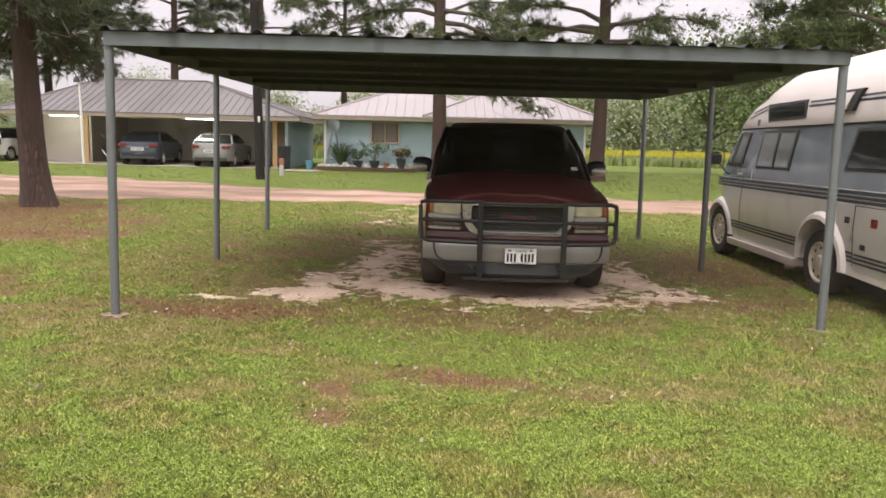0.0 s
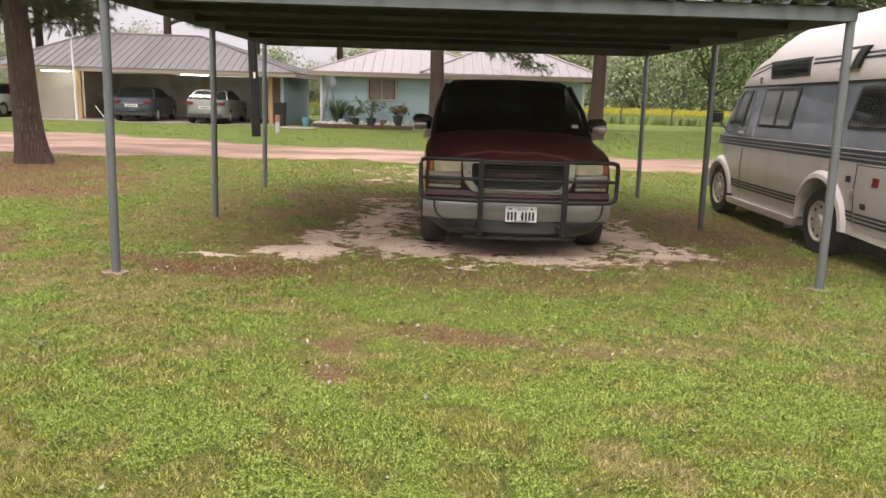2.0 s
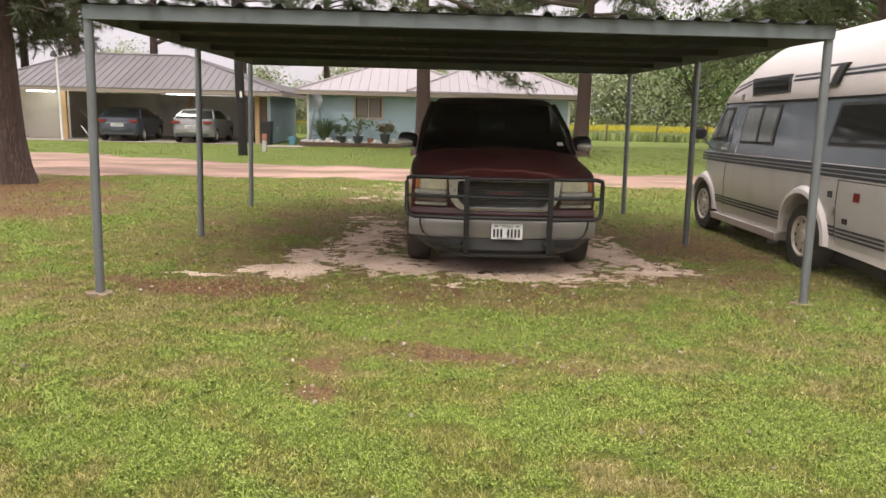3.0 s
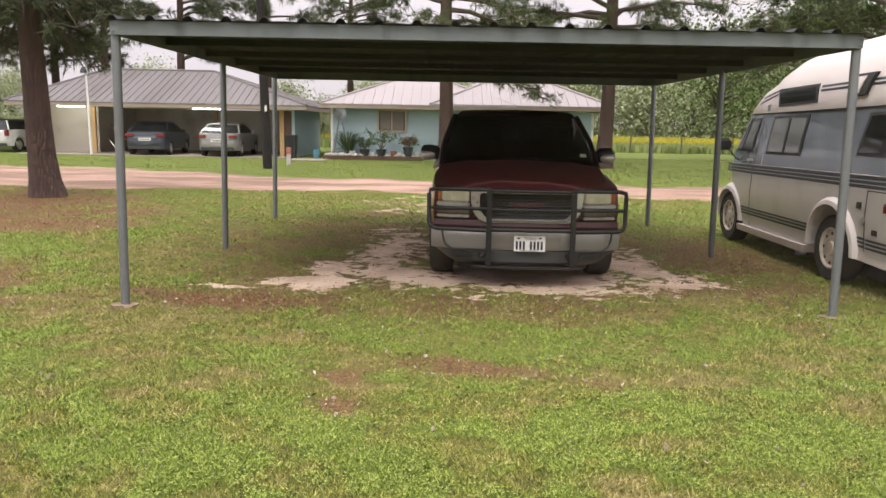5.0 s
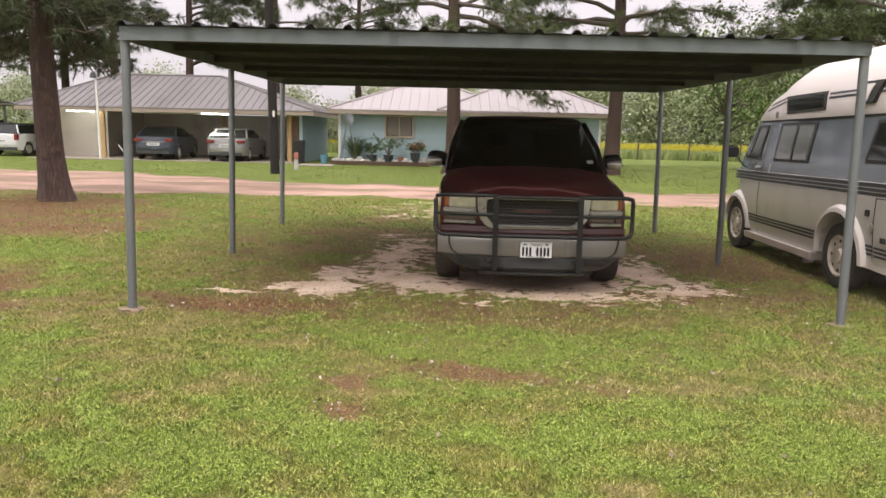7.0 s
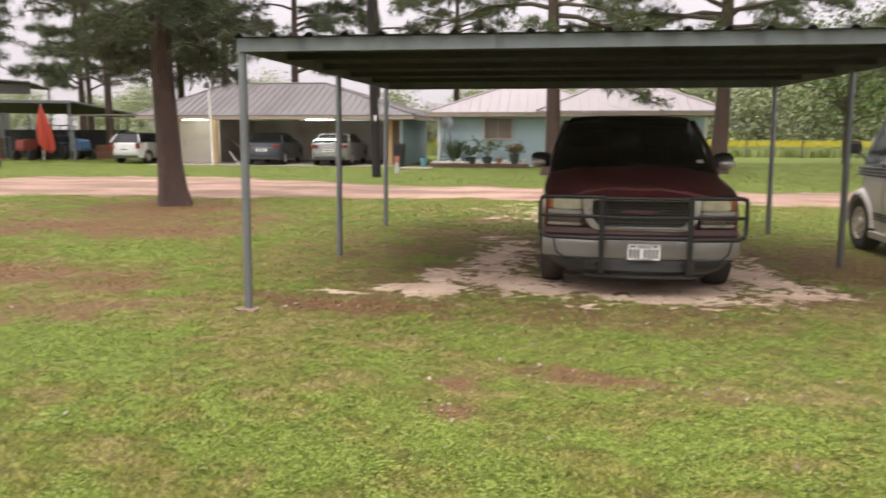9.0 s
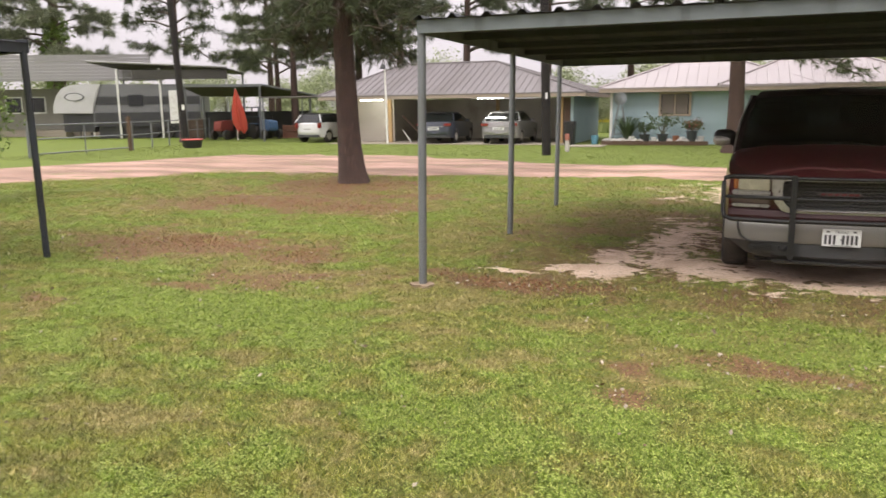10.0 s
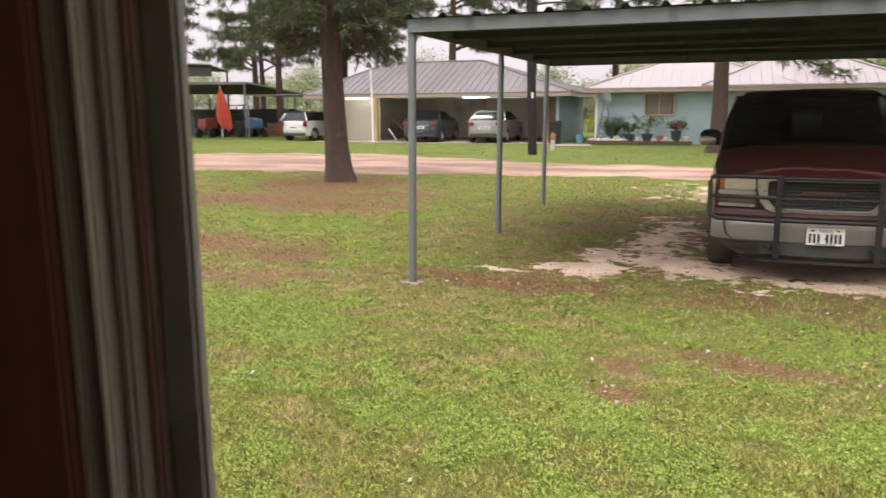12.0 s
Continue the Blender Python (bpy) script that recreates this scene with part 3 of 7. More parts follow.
def truck_hw(y, z):
    w = interp(y, [(0.0, 0.90), (0.3, 0.945), (0.9, 0.975), (5.0, 0.975), (5.6, 0.94)])
    return w - interp(z, [(0.35, 0.05), (0.55, 0.015), (0.8, 0.0), (1.0, 0.02), (1.13, 0.06)])


def front_bow(u, y, z):
    return (0.10 * u * u * max(0.0, 1 - y / 0.6), 0.0)


prof = [(0.16, 0.585), (0.13, 0.78), (0.14, 0.955), (0.2, 0.985), (0.6, 1.03), (1.3, 1.10), (3.95, 1.115), (4.0, 1.115), (5.6, 1.14), (5.62, 0.6), (5.55, 0.5)]
prof += arch(4.6, 0.37, 0.43, 0.45) + [(3.9, 0.42), (1.5, 0.42)] + arch(0.98, 0.37, 0.43, 0.45) + [(0.45, 0.45), (0.3, 0.5)]
part("body", shaped(prof, truck_hw, (0.3, 0.6, 0.9, 1.3, 2.6, 3.95, 5.0), (0.55, 0.7, 0.8, 0.9, 1.0), (-0.9, -0.6, -0.3, 0, 0.3, 0.6, 0.9), front_bow), M_maroon, truck, "maroon body with dull paint")

# Hood: crowned, with two creases and worn lacquer along its front.
M_hood, n, l, p = nodes_of("maroon hood with peeling lacquer")
tc = n.new("ShaderNodeTexCoord")
sx = n.new("ShaderNodeSeparateXYZ")
l.new(tc.outputs["Object"], sx.inputs[0])
wob = tex_noise(n, l, 3.2, 3, stretch=(1, 0.15, 0.15))
ma = n.new("ShaderNodeMath")
ma.operation = "MULTIPLY_ADD"
l.new(wob, ma.inputs[0])
ma.inputs[1].default_value = 0.34
l.new(sx.outputs["Y"], ma.inputs[2])
edge = ramp(n, l, ma.outputs[0], [(0.405, (0.0,) * 3), (0.43, (0.9,) * 3), (0.445, (0.75,) * 3), (0.50, (0.0,) * 3)])
base = mixc(n, l, tex_noise(n, l, 90, 4), (0.075, 0.011, 0.014), (0.1, 0.018, 0.02))
base = mixc(n, l, ramp(n, l, tex_noise(n, l, 4, 5), [(0.45, (0,) * 3), (0.75, (0.6,) * 3)]), base, (0.1, 0.032, 0.03))
l.new(mixc(n, l, edge, base, (0.34, 0.15, 0.14)), p.inputs["Base Color"])
p.inputs["Roughness"].default_value, p.inputs["Coat Weight"].default_value, p.inputs["Coat Roughness"].default_value = 0.42, 0.35, 0.15
bm = bmesh.new()
rows = []
for j in range(13):
    v = j / 12
    y = 0.10 + 1.2 * v
    hw = 0.845 + 0.055 * v
    row = []
    for i in range(-12, 13):
        u = i / 12
        z = 0.995 + 0.205 * v ** 0.85 - 0.055 * abs(u) ** 3.5 - 0.03 * (1 - v) ** 6
        z += 0.016 * math.exp(-((abs(u) - 0.62) / 0.07) ** 2) * (0.3 + 0.7 * v) + 0.012 * math.exp(-(u / 0.35) ** 2)
        row.append(bm.verts.new((u * hw, y + 0.085 * u * u * (1 - v), z)))
    rows.append(row)
for A, B in zip(rows, rows[1:]):
    for i in range(24):
        bm.faces.new((A[i], A[i + 1], B[i + 1], B[i]))
low = [bm.verts.new(v.co - Vector((0, -0.02, 0.05))) for v in rows[0]]
for i in range(24):
    bm.faces.new((low[i], low[i + 1], rows[0][i + 1], rows[0][i]))
part("hood", bm, M_hood, truck, "maroon hood with a pale wavy line of peeling lacquer")

# Bumper, valance and filler.
# Darker copy of the body maroon, with shade put into the colour.
M_maroon_shaded = surface("shaded maroon paint", (0.05, 0.008, 0.01), 0.5, 0.0, 0.15, 100, 3, coat=0.1, bump=0.0)
def bow(c, h0=0.0):
    return lambda u, y, z: (c * u * u + h0 * abs(u) ** 6, 0.0)
XC = (-0.95, -0.8, -0.6, -0.3, 0, 0.3, 0.6, 0.8, 0.95)
bump_prof = [(0.02, 0.385), (-0.005, 0.42), (-0.01, 0.53), (0.0, 0.565), (0.05, 0.578), (0.2, 0.578), (0.2, 0.385)]
bumper = part("bumper", shaped(bump_prof, lambda y, z: 0.935, (), (), XC, bow(0.10, 0.08)), M_bumper, truck, "silver steel front bumper")
for s in (-1, 1):
    bm = shaped([(-0.0, 0.40), (-0.014, 0.44), (-0.014, 0.53), (0.0, 0.56), (0.06, 0.56), (0.06, 0.4)], lambda y, z: 1, (), (), (-0.5, 0, 0.5))
    for v in bm.verts:
        u = v.co.x
        v.co.x = s * (0.55 + 0.22 * u)
        v.co.y += 0.10 * v.co.x ** 2
    part("bumper_pad", bm, M_bumper, bumper)
part("valance", shaped([(0.06, 0.225), (0.01, 0.27), (0.015, 0.38), (0.2, 0.384), (0.35, 0.22)], lambda y, z: 0.66 + 0.24 * min(1.0, max(0.0, (z - 0.225) / 0.12)), (), (), XC, bow(0.10, 0.08)), M_plastic, truck, "dark plastic valance under the bumper")
part("valance_lip", shaped([(0.05, 0.19), (0.02, 0.215), (0.05, 0.224), (0.12, 0.21)], lambda y, z: 0.52, (), (), (-0.6, 0, 0.6), bow(0.05)), M_plastic, truck, "dark scuffed lip")
for s in (-1, 1):
    part("tow_hook", tube([(s * 0.40, 0.05, 0.345), (s * 0.40, -0.03, 0.335), (s * 0.43, -0.05, 0.33), (s * 0.46, -0.03, 0.335), (s * 0.46, 0.05, 0.345)], 0.012, 8), M_black, truck)
    part("fog_opening", box(s * 0.62 - 0.1, s * 0.62 + 0.1, 0.028, 0.06, 0.305, 0.36, 0.01), M_black, truck, "dark opening in the valance")
part("filler_panel", shaped([(0.05, 0.582), (0.03, 0.62), (0.05, 0.67), (0.2, 0.67), (0.2, 0.582)], lambda y, z: 0.91, (), (), XC, bow(0.10)), M_maroon_shaded, truck, "maroon strip above the bumper")

# Grille: chrome surround with a dark honeycomb.
outer = [(-0.40, 0.655), (-0.46, 0.675), (-0.52, 0.75), (-0.545, 0.85), (-0.55, 0.955), (-0.53, 0.97), (0.53, 0.97), (0.55, 0.955), (0.545, 0.85), (0.52, 0.75), (0.46, 0.675), (0.40, 0.655)]
inner = [(-0.36, 0.69), (-0.405, 0.705), (-0.448, 0.755), (-0.462, 0.85), (-0.455, 0.925), (-0.43, 0.945), (0.43, 0.945), (0.455, 0.925), (0.462, 0.85), (0.448, 0.755), (0.405, 0.705), (0.36, 0.69)]
bm = bmesh.new()
layers = [[bm.verts.new((x, y + 0.08 * x * x, z)) for x, z in pts] for pts, y in ((outer, 0.10), (outer, 0.04), (outer, 0.03), (inner, 0.03), (inner, 0.10))]
for A, B in zip(layers, layers[1:]):
    for i in range(12):
        bm.faces.new((A[i], A[(i + 1) % 12], B[(i + 1) % 12], B[i]))
part("grille_surround", bm, M_chrome, truck, "dull chrome grille surround")
M_mesh = surface("dark grille mesh", (0.14, 0.135, 0.13), 0.35, 0.4, 0.3, 60, 6, bump=0.0)
bm = prism(inner, 0.115, 0.12, "y")
part("grille_back", bm, M_black, truck)
part("grille_lip", shaped([(0.012, 0.945), (0.006, 0.952), (0.012, 0.964), (0.03, 0.964), (0.03, 0.945)], lambda y, z: 0.47, (), (), (-0.6, 0, 0.6), bow(0.018)), M_white, truck, "bright white edge over the grille")
part("grille_lip", shaped([(0.016, 0.672), (0.010, 0.680), (0.016, 0.690), (0.03, 0.690), (0.03, 0.672)], lambda y, z: 0.39, (), (), (-0.6, 0, 0.6), bow(0.012)), M_bumper, truck, "dull chrome lower edge")
bm = bmesh.new()
for k in range(9):
    z = 0.705 + k * 0.0285
    half = interp(z, [(0.69, 0.375), (0.755, 0.442), (0.85, 0.456), (0.93, 0.445)])
    nseg = 36
    tube([(-half + 2 * half * i / nseg, 0.085 + 0.08 * (half * (2 * i / nseg - 1)) ** 2, z + (0.007 if (i + k) % 2 else -0.007)) for i in range(nseg + 1)], 0.005, 4, bm)
part("grille_mesh", bm, M_mesh, truck, "black honeycomb grille mesh")
M_emblem = surface("red emblem", (0.16, 0.018, 0.02), 0.35, 0, 0.1, 30, 8)
badge = part("emblem", box(-0.17, 0.17, 0.06, 0.075, 0.812, 0.848, 0.004), M_mesh, truck)
for i, x in enumerate((-0.13, -0.075, -0.02, 0.035, 0.09, 0.135)):
    part("emblem_bar", box(x - 0.02, x + 0.02, 0.054, 0.0595, 0.82, 0.84, 0.003), M_emblem, badge, "plain red bar")

# Headlamps, marker lamps, trim.
M_clouded = surface("clouded lens", (0.11, 0.075, 0.062), 0.4, 0, 0.3, 30, 8, coat=0.15, bump=0.0)
for s in (-1, 1):
    def lamp(name_, u0, u1, z0, z1, mt, y=0.045, label="", depth=0.09):
        bm_ = box(u0, u1, y, y + depth, z0, z1, 0.012, seg=3)
        for v_ in bm_.verts:
            v_.co.y += 0.13 * v_.co.x ** 2
            v_.co.x *= s
        return part(name_, bm_, mt, truck, label)
    lamp("headlamp", 0.56, 0.833, 0.845, 0.953, M_lens, label="hazed yellowish headlamp lens")
    lamp("marker_lamp", 0.835, 0.875, 0.85, 0.95, M_amber, label="amber corner lamp")
    lamp("lamp_trim", 0.555, 0.885, 0.80, 0.842, M_chrome, 0.04, "chrome trim strip")
    lamp("running_lamp", 0.56, 0.80, 0.72, 0.792, M_clouded, label="clouded lower lamp")
    lamp("running_lamp", 0.802, 0.88, 0.725, 0.79, M_clouded)
    lamp("lamp_trim", 0.555, 0.885, 0.69, 0.716, M_chrome, 0.045)

# Grille guard of black tube.
UL, UR = -0.37, 0.44
gg = part("grille_guard", tube([(UL + 0.027, -0.08, 0.795), (0.035, -0.09, 0.795), (UR - 0.027, -0.08, 0.795)], 0.015, 10), M_black, truck, "black tubular grille guard")
for s, ux in ((-1, UL), (1, UR)):
    part("upright", box(ux - 0.026, ux + 0.026, -0.10, -0.055, 0.25, 1.005, 0.008), M_black, gg, "flat black upright")
    part("bracket", box(ux - 0.02, ux + 0.02, -0.055, 0.12, 0.27, 0.34, 0.004), M_black, gg)
    a = ux + s * 0.027
    loop = [(a, -0.08, 0.985), (s * 0.70, -0.06, 0.985), (s * 0.89, -0.01, 0.982), (s * 0.945, 0.02, 0.965), (s * 0.955, 0.03, 0.93), (s * 0.955, 0.035, 0.66), (s * 0.94, 0.02, 0.615), (s * 0.88, -0.02, 0.595), (a, -0.08, 0.59)]
    part("side_loop", tube(loop, 0.021, 10), M_black, gg)
    part("side_bar", tube([(a, -0.08, 0.80), (s * 0.72, -0.055, 0.80), (s * 0.93, 0.02, 0.795)], 0.017, 8), M_black, gg)
    part("lower_bow", tube([(s * 0.82, -0.03, 0.6), (s * 0.815, -0.035, 0.52), (s * 0.79, -0.04, 0.45), (s * 0.72, -0.055, 0.405), (a, -0.08, 0.4)], 0.011, 8), M_black, gg, "thin black bow round the bumper end")
for z, r in ((0.975, 0.018), (0.60, 0.021)):
    part("cross_tube", tube([(UL + 0.027, -0.08, z), (0.035, -0.09, z), (UR - 0.027, -0.08, z)], r, 10), M_black, gg)

# Number plate.
M_plate = surface("white plate", (0.78, 0.78, 0.76), 0.4, 0, 0.04, 40, 6, bump=0.0)
M_ink = surface("black ink", (0.012, 0.012, 0.015), 0.6, 0, 0.1, 40, 6, bump=0.0)
plate = part("number_plate", box(-0.122 + 0.0, 0.185, -0.036, -0.03, 0.385, 0.54, 0.004), M_plate, truck, "white plate with black characters as plain bars")
for i in range(8):
    if i == 3:
        part("plate_dot", box(0.0315 - 0.008, 0.0315 + 0.004, -0.039, -0.0365, 0.44, 0.452), M_ink, plate)
        continue
    x = -0.093 + i * 0.0345
    part("plate_bar", box(x - 0.010, x + 0.010, -0.039, -0.0365, 0.405, 0.487), M_ink, plate)
for x0, x1, z0, z1 in ((-0.09, -0.06, 0.508, 0.522), (0.12, 0.145, 0.51, 0.524), (-0.05, 0.11, 0.392, 0.397)):
    part("plate_mark", box(x0, x1, -0.0385, -0.0365, z0, z1), M_ink, plate)
tcu = bpy.data.curves.new("state_name", "FONT")
tcu.body, tcu.size, tcu.align_x, tcu.extrude = "TEXAS", 0.038, "CENTER", 0.0008
tcu.materials.append(M_ink)
tob = new("state_name", tcu)
tob.parent, tob.location, tob.rotation_euler = plate, (0.032, -0.0375, 0.5), (radians(90), 0, 0)

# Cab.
# Maroon taken almost to black: the carport's shade is put into the cab colour.
M_cab_shaded = surface("dark maroon cab paint", (0.02, 0.006, 0.007), 0.6, 0.0, 0.15, 100, 3, bump=0.0)
def cab_hw(y, z):
    return interp(z, [(1.1, 0.90), (1.2, 0.885), (1.5, 0.80), (1.72, 0.725), (1.79, 0.66), (1.82, 0.58)])
part("roof", shaped([(2.02, 1.715), (2.1, 1.762), (2.4, 1.79), (3.2, 1.79), (3.6, 1.75), (3.66, 1.70), (3.55, 1.69), (2.2, 1.70)], cab_hw, (2.2, 2.4, 3.2), (1.74, 1.77), (-0.85, -0.5, 0, 0.5, 0.85), lambda u, y, z: (0.05 * u * u * (1 if y < 2.5 else 0), -0.02 * u * u)), M_cab_shaded, truck, "maroon roof of the cab, darkened for shade")
for s in (-1, 1):
    part("pillar", tube([(s * 0.885, 1.28, 1.13), (s * 0.84, 1.65, 1.42), (s * 0.735, 2.07, 1.70)], 0.03, 8), M_cab_shaded, truck)
    part("pillar", tube([(s * 0.90, 2.65, 1.1), (s * 0.74, 2.75, 1.72)], 0.04, 8), M_cab_shaded, truck)
    part("pillar", tube([(s * 0.90, 3.8, 1.1), (s * 0.73, 3.6, 1.72)], 0.06, 8), M_cab_shaded, truck)
    part("side_window", slab([(s * 0.885, 1.42, 1.13), (s * 0.885, 2.62, 1.13), (s * 0.745, 2.72, 1.70), (s * 0.745, 2.12, 1.70)], 0.005), M_autoglass, truck)
    part("side_window", slab([(s * 0.885, 2.7, 1.13), (s * 0.885, 3.72, 1.13), (s * 0.745, 3.56, 1.70), (s * 0.745, 2.78, 1.70)], 0.005), M_autoglass, truck)
bm = bmesh.new()
rows = []
for j in range(7):
    v = j / 6
    rows.append([bm.verts.new((u * (0.865 - 0.145 * v), 1.24 + 0.80 * v + 0.10 * u * u, 1.155 + 0.565 * v - 0.02 * u * u)) for u in [i / 8 for i in range(-8, 9)]])
for A, B in zip(rows, rows[1:]):
    for i in range(16):
        bm.faces.new((A[i], A[i + 1], B[i + 1], B[i]))
bmesh.ops.solidify(bm, geom=bm.faces[:], thickness=0.005)
windshield = part("windshield", bm, M_autoglass, truck, "dark tinted windshield")
part("sticker", slab([(0.70, 1.39, 1.252), (0.77, 1.40, 1.252), (0.765, 1.44, 1.285), (0.695, 1.43, 1.285)], 0.002), M_white, windshield, "small pale sticker")
part("rear_window", slab([(-0.7, 3.78, 1.2), (0.7, 3.78, 1.2), (0.62, 3.6, 1.66), (-0.62, 3.6, 1.66)], 0.005), M_autoglass, truck)
part("cab_back", box(-0.88, 0.88, 3.80, 3.86, 1.0, 1.2, 0.01), M_cab_shaded, truck)
part("pillar_trim", tube([(-0.91, 1.27, 1.14), (-0.868, 1.64, 1.43), (-0.765, 2.06, 1.71)], 0.012, 6), M_chrome, truck, "thin bright moulding on the pillar")
part("cowl", box(-0.84, 0.84, 1.16, 1.34, 1.10, 1.148, 0.01), M_plastic, truck, "black cowl panel")
part("dashboard", box(-0.82, 0.82, 1.45, 1.85, 1.0, 1.19, 0.05, seg=3), M_interior, truck)
for s in (-1, 1):
    seat = part("seat", box(s * 0.42 - 0.27, s * 0.42 + 0.27, 2.45, 2.65, 0.9, 1.42, 0.06, seg=3), M_interior, truck, "grey cloth seat")
    part("headrest", box(s * 0.42 - 0.13, s * 0.42 + 0.13, 2.5, 2.62, 1.44, 1.6, 0.04, seg=3), M_interior, seat)
    part("wiper", tube([(s * 0.1 - 0.3, 1.27, 1.165), (s * 0.1 + 0.05, 1.36, 1.235), (s * 0.1 + 0.3, 1.33, 1.20)], 0.008, 6), M_black, truck)
part("rear_bench", box(-0.7, 0.7, 3.3, 3.5, 0.8, 1.3, 0.06), M_interior, truck)
part("steering_wheel", tube([(0.42 + 0.18 * math.cos(a), 1.95 + 0.06 * math.sin(a), 1.2 + 0.17 * math.sin(a)) for a in [k * math.pi / 10 for k in range(21)]], 0.014, 6), M_black, truck)
part("mirror_stem", box(-0.02, 0.02, 1.98, 2.05, 1.62, 1.7, 0.005), M_black, truck)
part("inside_mirror", box(-0.12, 0.12, 1.97, 2.0, 1.58, 1.63, 0.012), M_black, truck)
for s in (-1, 1):
    bm = lathe([(0.001, -0.13), (0.05, -0.125), (0.085, -0.09), (0.1, 0.0), (0.09, 0.08), (0.05, 0.115), (0.001, 0.12)], 18, "x")
    for v in bm.verts:
        v.co = Vector((s * 1.02 + v.co.x * s * 0.92, 1.62 + v.co.y * 0.7, 1.27 + v.co.z * 0.92))
    mir = part("side_mirror", bm, M_black, truck, "black side mirror")
    bm = lathe([(0.001, -0.105), (0.05, -0.1), (0.075, -0.06), (0.083, 0.0), (0.07, 0.07), (0.001, 0.1)], 18, "x")
    for v in bm.verts:
        v.co = Vector((s * 1.05 + v.co.x * s * 0.9, 1.585 + v.co.y * 0.55, 1.24 + v.co.z * 0.75))
    part("mirror_cap", bm, M_chrome, mir, "worn chrome mirror cap")
    part("mirror_arm", tube([(s * 0.90, 1.66, 1.19), (s * 1.0, 1.63, 1.25)], 0.03, 8), M_black, mir)
for s in (-1, 1):
    for y in (0.93, 4.6):
        wheel(truck, s * 0.84, y, 0.37, 0.25, s)
part("axle", tube([(-0.72, 0.98, 0.35), (0.72, 0.98, 0.35)], 0.04, 8), M_black, truck)
# Low underbody and an added plate keep light off the ground below the truck.
part("underbody", box(-0.7, 0.7, 0.4, 5.3, 0.33, 0.5), M_black, truck)
part("skid_plate", box(-0.66, 0.66, 0.36, 1.7, 0.15, 0.329, 0.02), M_black, truck, "added black plate that shades the ground below")
for s in (-1, 1):
    part("mud_flap", box(s * 0.84 - 0.14, s * 0.84 + 0.14, 1.38, 1.4, 0.16, 0.5, 0.004), M_tyre, truck, "black rubber flap")
part("tailgate", box(-0.9, 0.9, 5.63, 5.66, 0.62, 1.12, 0.01), M_maroon, truck)


# ---- the camper van ----
VX, VY = 5.2, 9.0
M_vlow = surface("silver beige van paint", (0.58, 0.55, 0.52), 0.34, 0.2, 0.06, 60, 2, dirt=(0.45, 0.42, 0.39), dirt_at=0.6, bump=0.0, coat=0.3)
M_vblue = surface("blue grey van paint", (0.2, 0.23, 0.26), 0.15, 0.45, 0.1, 60, 1.5, dirt=(0.3, 0.33, 0.36), dirt_at=0.56, bump=0.0, coat=0.5)
M_vcap = surface("cream fibreglass", (0.7, 0.63, 0.6), 0.42, 0, 0.04, 60, 2, dirt=(0.55, 0.49, 0.45), dirt_at=0.6, bump=0.0, coat=0.2)
M_navy = surface("navy stripe", (0.03, 0.036, 0.05), 0.4, 0.1, 0.1, 40, 5, bump=0.0)
M_seal = surface("black rubber seal", (0.02, 0.02, 0.02), 0.7, 0, 0.15, 60, 6, bump=0.0)
van = thing("camper_van", "silver and blue-grey camper van with a cream high top", "van", (VX, VY, 0))


def van_side(z):
    """Half width of the van at a height."""
    return interp(z, [(0.25, 0.95), (0.40, 0.98), (0.75, 1.01), (1.05, 1.0), (1.15, 0.99), (1.45, 0.955), (1.8, 0.90), (1.86, 0.915), (2.05, 0.90), (2.25, 0.84), (2.42, 0.73), (2.55, 0.55), (2.64, 0.3)])


def van_hw(y, z):
    Y = y + VY
    w = van_side(z)
    return w - interp(Y, [(10.2, 0.0), (11.0, 0.03), (11.4, 0.10), (11.62, 0.22)])


def lift(Y, z):
    return 0.014 * (10.2 - Y) * min(1.0, max(0.0, (z - 0.4) / 0.7))


def vp(pts):
    return [(Y - VY, z) for Y, z in pts]


def vshift(u, y, z):
    return (-0.10 * u * u if y + VY > 11.2 else 0.0, lift(y + VY, z))


YC = tuple(v - VY for v in (6.5, 7.5, 8.5, 9.5, 10.2, 10.7, 11.2))
XC2 = (-0.8, -0.4, 0, 0.4, 0.8)
low = [(7.2, 0.36), (6.2, 0.40), (5.8, 0.5), (5.82, 1.10), (11.52, 1.10), (11.62, 0.95), (11.60, 0.55), (11.52, 0.40)] + arch(11.02, 0.37, 0.39, 0.36) + [(10.5, 0.30), (8.6, 0.30)] + arch(8.03, 0.36, 0.47, 0.36)
part("lower_body", shaped(vp(low), van_hw, YC, (0.4, 0.55, 0.75, 0.95, 1.05), XC2, vshift), M_vlow, van, "silver beige lower body")
up = [(5.82, 1.102), (5.84, 1.80), (10.68, 1.80), (11.10, 1.24), (11.47, 1.15), (11.52, 1.102)]
part("upper_body", shaped(vp(up), van_hw, YC, (1.15, 1.3, 1.45, 1.6, 1.7), XC2, vshift), M_vblue, van, "blue-grey upper body")
cap = [(5.86, 1.81), (5.9, 2.3), (6.2, 2.62), (8.0, 2.64), (8.8, 2.60), (9.2, 2.54), (9.5, 2.45), (9.78, 2.30), (9.98, 2.165), (10.2, 2.09), (10.45, 1.965), (10.70, 1.81)]
part("high_top", shaped(vp(cap), van_hw, YC, (1.86, 1.95, 2.05, 2.15, 2.25, 2.35, 2.42, 2.48, 2.55, 2.6), (-0.9, -0.7, -0.4, 0, 0.4, 0.7, 0.9), vshift), M_vcap, van, "cream fibreglass high top")


def on_side(Y, z, out=0.0):
    """A point on the flank that faces the lawn."""
    return (-(van_hw(Y - VY, z) + out), Y - VY, z + lift(Y, z))


